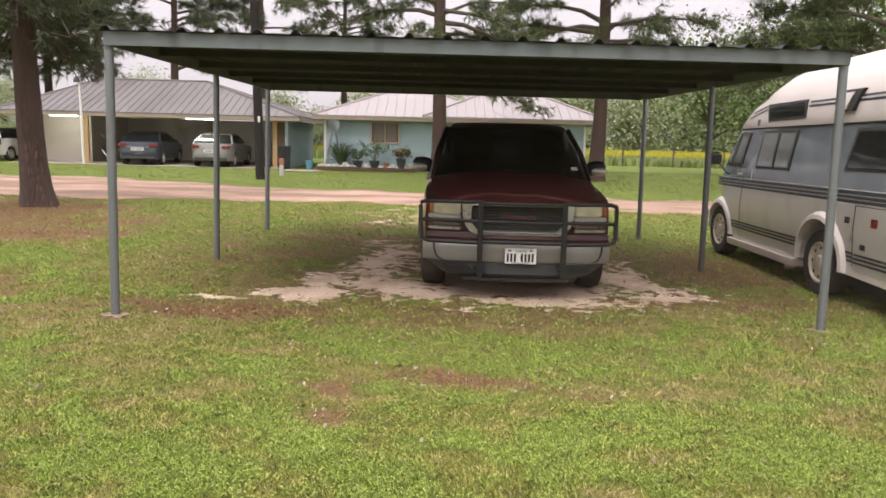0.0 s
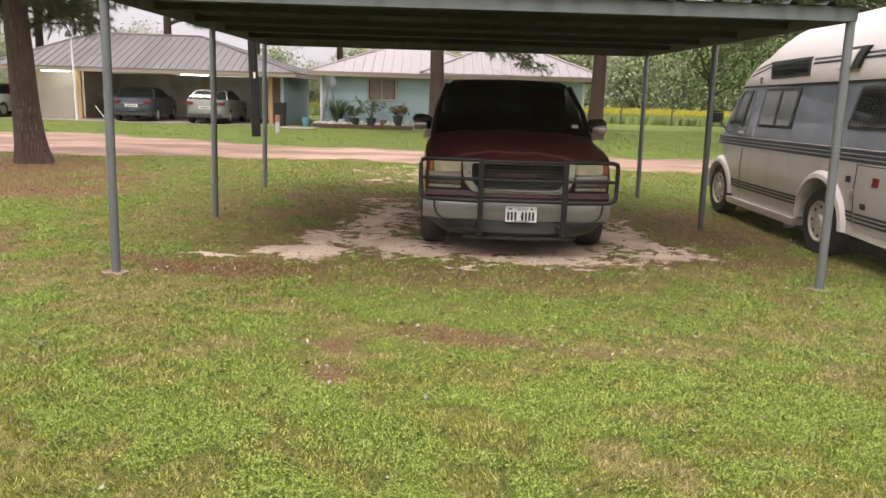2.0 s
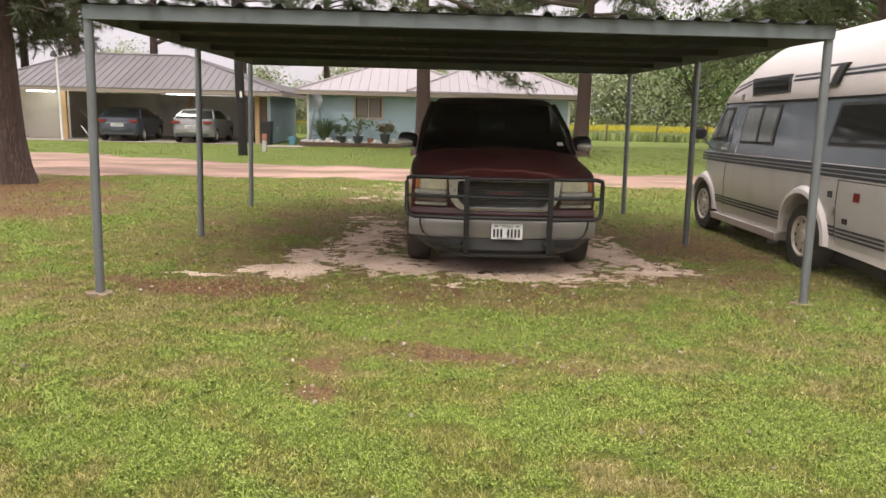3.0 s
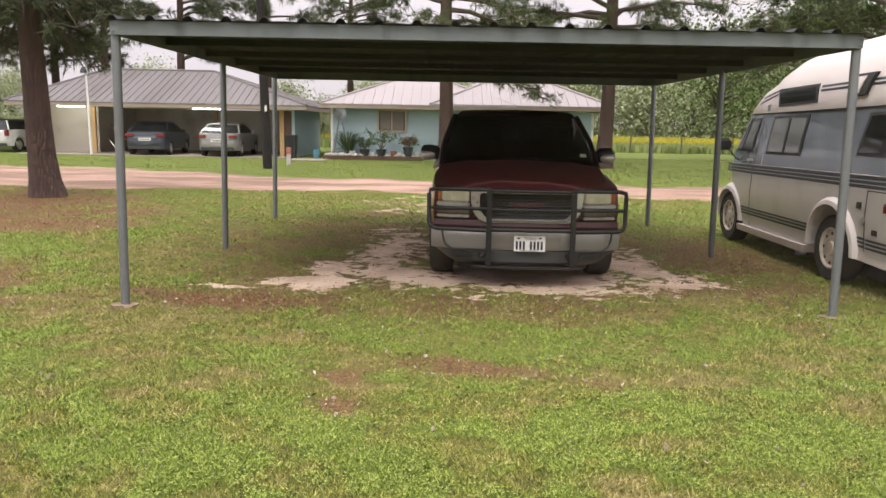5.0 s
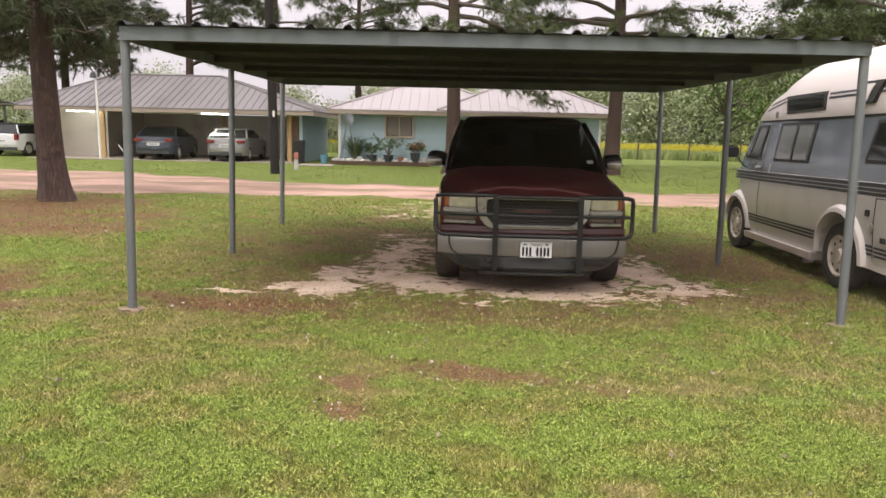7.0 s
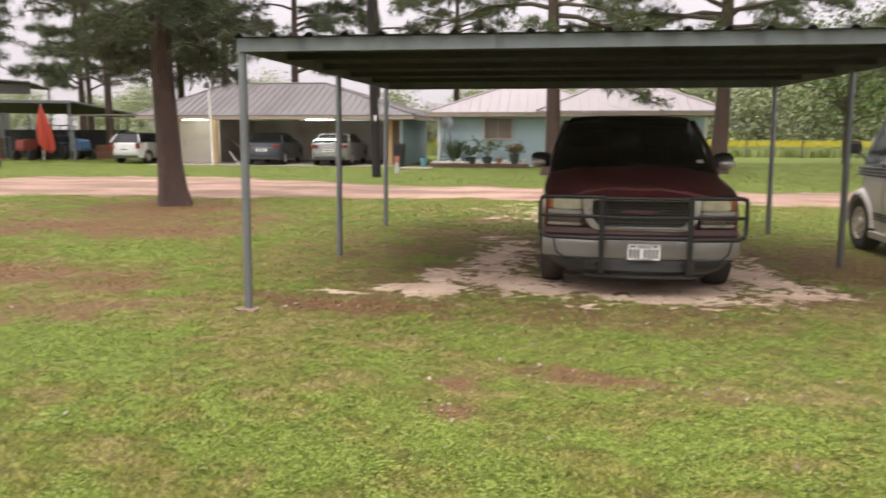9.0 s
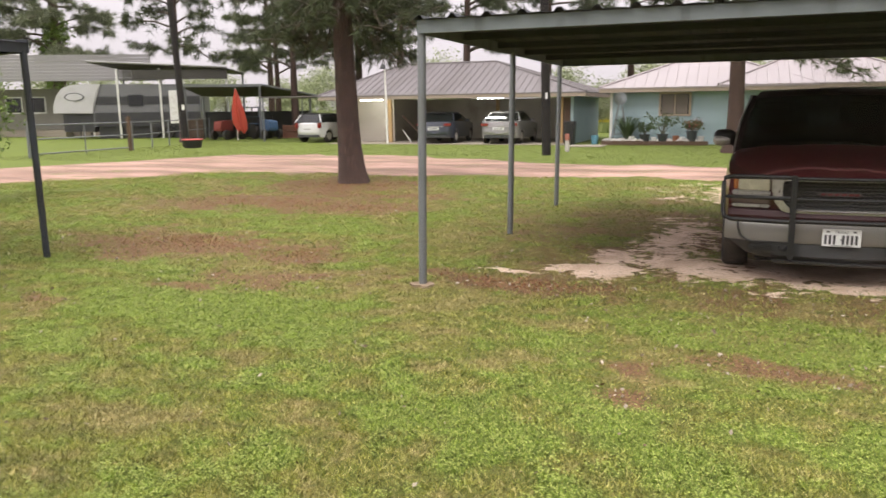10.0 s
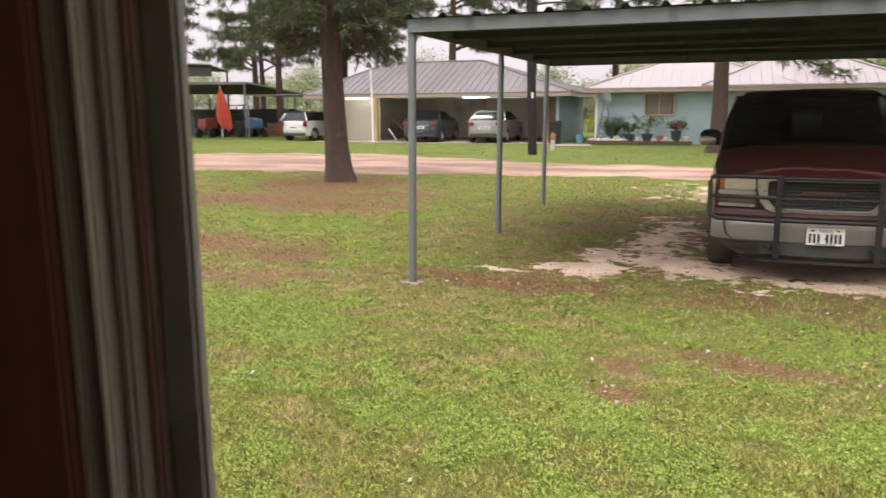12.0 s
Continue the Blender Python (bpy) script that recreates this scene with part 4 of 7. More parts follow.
def panel(name_, corners, out, thick, mt, parent, label="", steps=6, zsteps=3):
    """A patch that follows the flank between four (Y, z) corners: foot front, foot back, top back, top front."""
    bm_ = bmesh.new()
    grids = []
    for o in (out + thick, out):
        g = []
        for j in range(zsteps + 1):
            v_ = j / zsteps
            g.append([])
            for i in range(steps + 1):
                u_ = i / steps
                a = [corners[0][k] * (1 - u_) + corners[1][k] * u_ for k in (0, 1)]
                b = [corners[3][k] * (1 - u_) + corners[2][k] * u_ for k in (0, 1)]
                g[-1].append(bm_.verts.new(on_side(a[0] * (1 - v_) + b[0] * v_, a[1] * (1 - v_) + b[1] * v_, o)))
        grids.append(g)
    for gi, g in enumerate(grids):
        for j in range(zsteps):
            for i in range(steps):
                q = (g[j][i], g[j][i + 1], g[j + 1][i + 1], g[j + 1][i])
                bm_.faces.new(q if gi == 0 else q[::-1])
    A, B = grids
    rim_ = lambda g: g[0] + [r_[-1] for r_ in g[1:]] + g[-1][-2::-1] + [r_[0] for r_ in g[-2:0:-1]]
    a, b = rim_(A), rim_(B)
    for i in range(len(a)):
        j = (i + 1) % len(a)
        bm_.faces.new((a[i], b[i], b[j], a[j]))
    return part(name_, bm_, mt, parent, label)


# Stripes along the flank.
for z0, z1, mt in ((1.015, 1.045, M_navy), (1.055, 1.085, M_navy), (1.095, 1.13, M_navy), (0.995, 1.003, M_vcap), (1.135, 1.143, M_vcap)):
    panel("stripe", [(11.42, z0), (5.9, z0), (5.9, z1), (11.42, z1)], 0.0, 0.003, mt, van, "", 22, 1)
for Y0, Y1 in ((10.72, 8.56), (7.52, 5.9)):
    for z in (0.455, 0.493, 0.53):
        panel("stripe", [(Y0, z), (Y1, z), (Y1, z + 0.026), (Y0, z + 0.026)], 0.0, 0.003, M_navy, van, "", 8, 1)
for z in (2.03, 2.075):
    panel("stripe", [(10.42 if z < 2.05 else 10.3, 1.93 if z < 2.05 else 2.0), (9.86, z), (9.86, z + 0.022), (10.4 if z < 2.05 else 10.28, 1.95 if z < 2.05 else 2.02)], 0.0, 0.003, M_navy, van, "", 5, 1)
    panel("stripe", [(8.74, z - 0.015), (5.9, z), (5.9, z + 0.026), (8.74, z + 0.011)], 0.0, 0.003, M_navy, van, "", 10, 1)
panel("seam", [(10.66, 1.80), (5.86, 1.80), (5.86, 1.815), (10.66, 1.815)], 0.0, 0.014, M_seal, van, "dark rubber seam", 16, 1)


def side_window(corners, glass_mat, label, split=None):
    f = panel("window", corners, 0.0, 0.012, M_seal, van, label)
    cy = sum(c[0] for c in corners) / 4
    cz = sum(c[1] for c in corners) / 4
    ins = [(cy + (a - cy) * (1 - 0.05 / abs(a - cy)), cz + (b - cz) * (1 - 0.035 / abs(b - cz))) for a, b in corners]
    panel("pane", ins, 0.012, 0.004, glass_mat, f)
    if split:
        panel("window_bar", [(split + 0.025, ins[0][1]), (split - 0.025, ins[0][1]), (split - 0.03, ins[2][1]), (split + 0.02, ins[2][1])], 0.016, 0.008, M_seal, f)
    return f


M_curtain = surface("pale window over curtains", (0.17, 0.18, 0.17), 0.08, 0, 0.45, 6, 3, bump=0.0, rvar=0.02, stretch=(1, 3, 0.6))
side_window([(9.91, 1.285), (8.95, 1.285), (8.91, 1.765), (9.88, 1.772)], M_curtain, "sliding side window with pale curtains", 9.39)
side_window([(7.72, 1.32), (6.3, 1.32), (6.34, 1.755), (7.64, 1.755)], M_darkglass, "dark rear side window")
side_window([(10.92, 1.315), (10.37, 1.325), (10.27, 1.755), (10.64, 1.755)], M_curtain, "cab door window")
panel("window_bar", [(10.76, 1.34), (10.735, 1.34), (10.56, 1.725), (10.58, 1.725)], 0.016, 0.006, M_seal, van)
side_window([(9.77, 1.885), (8.77, 1.895), (8.8, 2.11), (9.84, 2.105)], M_darkglass, "narrow dark window in the high top")
vent = panel("vent", [(8.08, 1.92), (7.74, 1.93), (7.62, 2.15), (7.98, 2.15)], 0.0, 0.04, M_seal, van, "roof side vent with a pale cover")
panel("vent_cover", [(8.03, 1.95), (7.85, 1.95), (7.76, 2.12), (7.95, 2.12)], 0.04, 0.01, M_vcap, vent)
# Cab door gap, handle, emblem, fuel flap, hatch.
panel("door_gap", [(10.30, 0.32), (10.285, 0.32), (10.19, 1.78), (10.205, 1.78)], 0.0, 0.0025, M_seal, van, "", 1, 10)
panel("door_gap", [(10.0, 0.5), (9.985, 0.5), (9.985, 1.25), (10.0, 1.25)], 0.0, 0.0025, M_vlow, van, "", 1, 6)
panel("door_handle", [(10.45, 1.185), (10.3, 1.185), (10.3, 1.215), (10.45, 1.215)], 0.0, 0.03, M_chrome, van, "chrome door handle", 2, 1)
panel("emblem", [(10.12, 1.84), (10.04, 1.84), (10.03, 1.92), (10.11, 1.92)], 0.0, 0.006, M_galv, van, "small grey badge", 1, 1)
hatch = panel("hatch", [(7.36, 0.38), (6.5, 0.38), (6.5, 0.99), (7.36, 0.99)], 0.0, 0.012, M_vlow, van, "outside storage hatch")
panel("hatch_seal", [(7.39, 0.35), (6.47, 0.35), (6.47, 1.0), (7.39, 1.0)], 0.0, 0.006, M_seal, hatch)
for z in (0.455, 0.493, 0.53):
    panel("stripe", [(7.34, z), (6.52, z), (6.52, z + 0.022), (7.34, z + 0.022)], 0.012, 0.003, M_navy, hatch, "", 3, 1)
panel("latch", [(7.22, 0.6), (7.14, 0.6), (7.14, 0.65), (7.22, 0.65)], 0.012, 0.012, M_seal, hatch, "", 1, 1)
panel("reflector", [(7.06, 0.82), (6.96, 0.82), (6.96, 0.9), (7.06, 0.9)], 0.012, 0.008, M_red, hatch, "red reflector", 1, 1)
panel("socket", [(7.55, 0.82), (7.47, 0.82), (7.47, 0.88), (7.55, 0.88)], 0.0, 0.01, M_seal, van, "", 1, 1)
fc = on_side(7.42, 0.72, 0.0)
part("filler_cap", lathe([(0.05, 0.0), (0.05, -0.02), (0.03, -0.025)], 16, "x", (fc[0] + 0.01, fc[1], fc[2])), M_chrome, van)
# Wheel flares, running board, bumper, mirror, exhaust.
for cy, r, z0 in ((11.02, 0.39, 0.40), (8.03, 0.47, 0.40)):
    bm = bmesh.new()
    pts = []
    for k in range(15):
        a = -0.05 + (math.pi + 0.1) * k / 14
        pts.append((cy + r * math.cos(a), 0.36 + r * math.sin(a), cy + (r + 0.09) * math.cos(a), 0.36 + (r + 0.09) * math.sin(a)))
    for s in (-1, 1):
        rows = []
        for yi, zi, yo, zo in pts:
            xi = van_hw(cy - VY, min(0.8, max(0.4, zi)))
            rows.append([bm.verts.new((s * (xi - 0.05), yi - VY, zi)), bm.verts.new((s * (xi + 0.055), yi - VY, zi)), bm.verts.new((s * (xi + 0.045), (yi + yo) / 2 - VY, (zi + zo) / 2)), bm.verts.new((s * (xi - 0.012), yo - VY, zo))])
        for A, B in zip(rows, rows[1:]):
            for q in range(3):
                bm.faces.new((A[q], A[q + 1], B[q + 1], B[q]))
    part("wheel_flare", bm, M_vcap, van, "cream wheel flare")
board = part("running_board", shaped(vp([(10.62, 0.215), (10.62, 0.3), (9.1, 0.3), (8.62, 0.3), (8.62, 0.215)]), lambda y, z: 1.0 if z < 0.28 else 1.015), M_vcap, van, "cream running board")
panel("board_trim", [(10.55, 0.268), (8.66, 0.268), (8.66, 0.285), (10.55, 0.285)], 0.045, 0.004, M_chrome, board, "", 8, 1)
part("rear_skirt", shaped(vp([(7.55, 0.33), (7.5, 0.42), (5.85, 0.45), (5.8, 0.36), (6.4, 0.30)]), lambda y, z: 0.985), M_vcap, van, "cream rear skirt")
part("front_bumper", box(-0.95, 0.95, 2.6, 2.72, 0.42, 0.6, 0.03), M_chrome, van)
part("windshield", slab([(-0.78, 2.085, 1.27), (0.78, 2.085, 1.27), (0.74, 1.71, 1.77), (-0.74, 1.71, 1.77)], 0.02), M_darkglass, van, "sloping windshield")
mir = part("side_mirror", box(-1.24, -1.02, 1.98, 2.06, 1.30, 1.47, 0.03, seg=3), M_black, van, "black side mirror")
part("mirror_arm", tube([(-0.93, 1.86, 1.16), (-0.99, 1.9, 1.2), (-1.06, 1.98, 1.32)], 0.014, 6), M_black, mir)
part("exhaust", lathe([(0.04, 0.1), (0.043, 0.0), (0.036, -0.005), (0.03, 0.05)], 14, "x", (-0.98, -0.19, 0.19)), M_chrome, van, "chrome side exhaust tip")
part("exhaust_pipe", tube([(-0.88, -0.19, 0.19), (-0.6, 0.1, 0.22), (-0.5, 1.0, 0.24)], 0.03, 8), M_plastic, van)
# Deep box added low under the van to shade the ground there.
part("underbody", box(-0.74, 0.74, -2.8, 2.3, 0.12, 0.42), M_black, van)
M_vrim = surface("beige wheel", (0.6, 0.53, 0.45), 0.6, 0.1, 0.15, 30, 5, dirt=(0.2, 0.15, 0.1))
for s in (-1, 1):
    wheel(van, s * 0.89, 8.03 - VY, 0.36, 0.22, s, M_vrim, 0.62)
    wheel(van, s * 0.88, 11.02 - VY, 0.36, 0.22, s, M_vrim, 0.62)
part("tow_bar", tube([(-0.5, -2.6, 0.3), (-0.5, -3.3, 0.3)], 0.03, 6), M_oldwood, van)


# ---- houses across the lane ----
M_blue = surface("pale blue lap siding", (0.35, 0.455, 0.48), 0.6, 0, 0.06, 30, 2, dirt=(0.26, 0.36, 0.37), dirt_at=0.6, vary=0.06)
M_tanwall = surface("tan board wall", (0.48, 0.43, 0.37), 0.8, 0, 0.1, 20, 1.0, dirt=(0.3, 0.25, 0.2))
M_tintrim = surface("tan trim", (0.42, 0.33, 0.25), 0.6, 0, 0.1, 30, 3)
M_whiteroof = surface("pale ribbed metal roof", (0.37, 0.33, 0.33), 0.38, 0.45, 0.06, 8, 0.7, dirt=(0.36, 0.32, 0.31), dirt_at=0.6, bump=0.02)
M_greyroof = surface("grey ribbed metal roof", (0.18, 0.163, 0.163), 0.5, 0.25, 0.12, 8, 0.6, dirt=(0.135, 0.12, 0.115), dirt_at=0.55, bump=0.02, stretch=(1.5, 0.5, 0.5))
M_soffit = surface("pale board ceiling", (0.55, 0.5, 0.44), 0.8, 0, 0.1, 15, 2)
M_fascia = surface("tan fascia", (0.33, 0.265, 0.215), 0.7, 0, 0.15, 20, 3)


def hip_roof(parent, x0, x1, y0, y1, ze, zr, run, mt, rib_gap=0.42, run_r=None):
    """Four slopes with a ridge along x; ribs stand on the slope that faces the lane and on both ends."""
    run_r = run_r or run
    ym = (y0 + y1) / 2
    e = [(x0, y0, ze), (x1, y0, ze), (x1, y1, ze), (x0, y1, ze)]
    r = [(x0 + run, ym, zr), (x1 - run_r, ym, zr)]
    bm_ = bmesh.new()
    V = [bm_.verts.new(q) for q in e + r] + [bm_.verts.new((q[0], q[1], q[2] - 0.05)) for q in e]
    for f in ((0, 1, 5, 4), (1, 2, 5), (2, 3, 4, 5), (3, 0, 4), (6, 7, 1, 0), (7, 8, 2, 1), (8, 9, 3, 2), (9, 6, 0, 3), (9, 8, 7, 6)):
        bm_.faces.new([V[i] for i in f])
    roof = part("roof", bm_, mt, parent, "ribbed metal hip roof", sharp=10)
    def up(t_, base, top):
        return [base[i] + (top[i] - base[i]) * t_ for i in range(3)]
    k = x0 + rib_gap / 2
    while k < x1:
        f = min(1.0, (k - x0) / run, (x1 - k) / run_r)
        a, b = (k, y0, ze + 0.012), (k, y0 + (ym - y0) * f, ze + (zr - ze) * f + 0.012)
        part("roof_rib", tube([a, b], 0.022, 5), mt, roof)
        k += rib_gap
    for s, xe in ((-1, x0), (1, x1)):
        k = y0 + rib_gap / 2
        while k < y1:
            f = min((k - y0) / (ym - y0), (y1 - k) / (y1 - ym))
            part("roof_rib", tube([(xe, k, ze + 0.012), (xe - s * (run if s < 0 else run_r) * f, k, ze + (zr - ze) * f + 0.012)], 0.022, 5), mt, roof)
            k += rib_gap
    for a, b in ((e[0], r[0]), (e[1], r[1]), (r[0], r[1]), (e[3], r[0]), (e[2], r[1])):
        part("ridge_cap", tube([(a[0], a[1], a[2] + 0.02), (b[0], b[1], b[2] + 0.02)], 0.05, 6), mt, roof)
    part("fascia", box(x0 + 0.02, x1 - 0.02, y0 + 0.01, y0 + 0.04, ze - 0.2, ze - 0.052), M_fascia, parent)
    part("fascia", box(x1 - 0.04, x1 - 0.01, y0 + 0.041, y1 - 0.05, ze - 0.2, ze - 0.052), M_fascia, parent)
    part("fascia", box(x0 + 0.01, x0 + 0.04, y0 + 0.041, y1 - 0.05, ze - 0.2, ze - 0.052), M_fascia, parent)
    part("soffit", box(x0 + 0.05, x1 - 0.05, y0 + 0.05, y1 - 0.05, ze - 0.12, ze - 0.1), M_soffit, parent)
    return roof


def lap_wall(parent, a, b, z0, z1, step=0.15, holes=()):
    """Lap boards along the line from a to b, each tilted out at its foot; holes are (start, end, low, high)."""
    a, b = Vector((*a, 0)), Vector((*b, 0))
    d = (b - a)
    length = d.length
    d.normalize()
    nrm = Vector((d.y, -d.x, 0))
    core = bmesh.new()
    c = [a - nrm * 0.02, b - nrm * 0.02, b - nrm * 0.12, a - nrm * 0.12]
    prism([(q.x, q.y) for q in c], z0, z1, "z", core)
    w = part("wall", core, M_blue, parent, "pale blue lap-sided wall")
    z = z0
    while z < z1 - 0.02:
        zt = min(z + step, z1)
        spans = [(0, length)]
        for h0, h1, zl, zh in holes:
            if z < zh - 0.01 and zt > zl + 0.01:
                spans = [q for s0, s1 in spans for q in ((s0, min(s1, h0)), (max(s0, h1), s1)) if q[1] - q[0] > 0.05]
        for s0, s1 in spans:
            bm_ = bmesh.new()
            ring = []
            for s in (s0, s1):
                base = a + d * s
                ring.append([bm_.verts.new(base + nrm * o + Vector((0, 0, h))) for o, h in ((-0.018, z), (0.032, z), (0.002, zt), (-0.018, zt))])
            A, B = ring
            for i in range(4):
                bm_.faces.new((A[i], A[(i + 1) % 4], B[(i + 1) % 4], B[i]))
            bm_.faces.new(A[::-1])
            bm_.faces.new(B)
            part("board", bm_, M_blue, w)
        z = zt
    return w


def two_pane_window(parent, x0, x1, y, z0, z1):
    w = part("window", box(x0, x1, y - 0.05, y - 0.02, z0, z1), M_darkglass, parent, "two-pane window with tan trim")
    t_ = 0.09
    for bx in ((x0 - t_, x1 + t_, z1, z1 + t_), (x0 - t_, x1 + t_, z0 - t_, z0), (x0 - t_, x0, z0, z1), (x1, x1 + t_, z0, z1), ((x0 + x1) / 2 - 0.03, (x0 + x1) / 2 + 0.03, z0, z1)):
        part("window_frame", box(bx[0] + 0.001, bx[1] - 0.001, y - 0.075, y - 0.021, bx[2] + 0.001, bx[3] - 0.001, 0.006), M_tintrim, w, "tan window frame")
    for s in (0, 1):
        xa = x0 + s * (x1 - x0) / 2
        part("screen", box(xa + 0.05, xa + (x1 - x0) / 2 - 0.05, y - 0.058, y - 0.052, z0 + 0.02, z1 - 0.02), surface("insect screen", (0.17, 0.14, 0.12), 0.6, 0, 0.2, 60, 3), w)
    return w


house = thing("house", "pale blue lap-sided bungalow with a ribbed metal hip roof", "house", (0, 0, 0))
lap_wall(house, (-4.95, 34.3), (6.6, 34.3), 0.0, 2.22, holes=((2.0, 3.35, 1.2, 2.18),))
lap_wall(house, (-4.95, 41.7), (-4.95, 34.3), 0.0, 2.22)
lap_wall(house, (6.6, 34.3), (6.6, 41.7), 0.0, 2.22)
part("back_wall", box(-4.95, 6.6, 41.6, 41.7, 0, 2.2), M_tanwall, house)
two_pane_window(house, -2.86, -1.72, 34.3, 1.28, 2.1)
for x in (-4.95, 6.6):
    part("corner_board", box(x - 0.05, x + 0.05, 34.26, 34.3, 0.0, 2.2), M_white, house, "white corner board")
hip_roof(house, -5.45, 3.2, 33.75, 42.2, 2.40, 3.98, 4.1, M_whiteroof)
hip_roof(house, -0.6, 7.5, 33.78, 42.25, 2.45, 4.15, 3.9, M_whiteroof)

garage = thing("garage", "open-fronted three-bay garage with a grey metal hip roof", "garage", (0, 0, 0))
lap_wall(garage, (-6.62, 34.3), (-6.62, 41.2), 0.0, 2.1)
part("back_wall", box(-18.3, -6.75, 39.6, 39.75, 0, 2.1), M_tanwall, garage, "tan back wall")
part("side_wall", box(-18.4, -18.25, 34.5, 40.79, 0, 2.1), M_tanwall, garage)
part("bay_wall", box(-18.2, -15.9, 35.4, 35.5, 0, 2.1), M_tanwall, garage, "plain tan front wall of the closed bay")
part("bay_wall", box(-15.9, -15.8, 35.4, 40.7, 0, 2.1), M_tanwall, garage)
part("column", box(-15.72, -15.5, 34.4, 34.52, 0, 2.08, 0.008), M_wood, garage, "yellow pine corner column")
part("column", box(-7.3, -7.1, 34.35, 34.5, 0, 2.08, 0.008), M_wood, garage)
part("column", box(-11.7, -11.55, 39.4, 39.58, 0, 2.08), M_wood, garage)
part("door_panel", box(-7.08, -6.75, 34.35, 34.42, 0, 2.05), M_oldwood, garage)
part("brace", tube([(-15.0, 34.6, 1.3), (-13.9, 35.0, 0.1)], 0.05, 6), M_oldwood, garage, "dark leaning brace")
part("brace", tube([(-14.9, 34.4, 0.6), (-14.5, 34.4, 0.05)], 0.03, 6), M_white, garage)
part("slab", box(-18.3, -6.7, 32.9, 40.8, 0.0, 0.03), M_concrete, garage, "concrete slab")
hip_roof(garage, -19.1, -5.95, 33.6, 41.8, 2.28, 3.9, 2.8, M_greyroof, 0.34, 5.2)
M_tubeglow = lamp_glow("fluorescent tube", (1.0, 0.98, 0.95), 36.0)
for x0 in (-17.05, -11.05):
    f = thing("strip_light", "lit fluorescent strip light under the garage eave", "lamp", (x0 + 0.61, 34.15, 2.1), group="garage lights")
    part("housing", box(-0.62, 0.62, -0.06, 0.06, 0.02, 0.07, 0.01), M_white, f)
    part("tube", tube([(-0.6, 0, -0.02), (0.6, 0, -0.02)], 0.035, 8), M_tubeglow, f, "glowing tube")
    part("bracket", tube([(0, 0.05, 0.05), (0, 0.05, 0.12)], 0.012, 6), M_galv, f)
yl = thing("yard_lamp", "tall slender white pole with a weathered lamp head", "lamp", (-15.25, 33.3, 0))
part("pole", tube([(0, 0, -0.02), (-0.02, 0, 1.8), (-0.06, 0, 3.55)], 0.045, 10, radii=[0.055, 0.05, 0.035]), M_white, yl)
part("arm", tube([(-0.06, 0, 3.5), (-0.1, -0.02, 3.62), (-0.2, -0.05, 3.68)], 0.02, 6), M_galv, yl)
part("lamp_head", lathe([(0.03, 0.12), (0.07, 0.08), (0.12, -0.02), (0.15, -0.14), (0.1, -0.15)], 12, "z", (-0.14, -0.03, 3.62)), M_plastic, yl, "dark weathered lamp head")
# Lean-to roof edge between the garage and the shed.
leanto = thing("lean_to", "low flat lean-to roof on thin posts", "shed", (-20.6, 36.0, 0))
part("roof", box(-2.6, 1.4, -1.2, 3.0, 2.28, 2.34, 0.01), M_greyroof, leanto)
for x in (-2.5, ):
    for y in (-1.1, 2.9):
        part("post", tube([(x, y, 0), (x, y, 2.28)], 0.04, 8), M_galv, leanto)


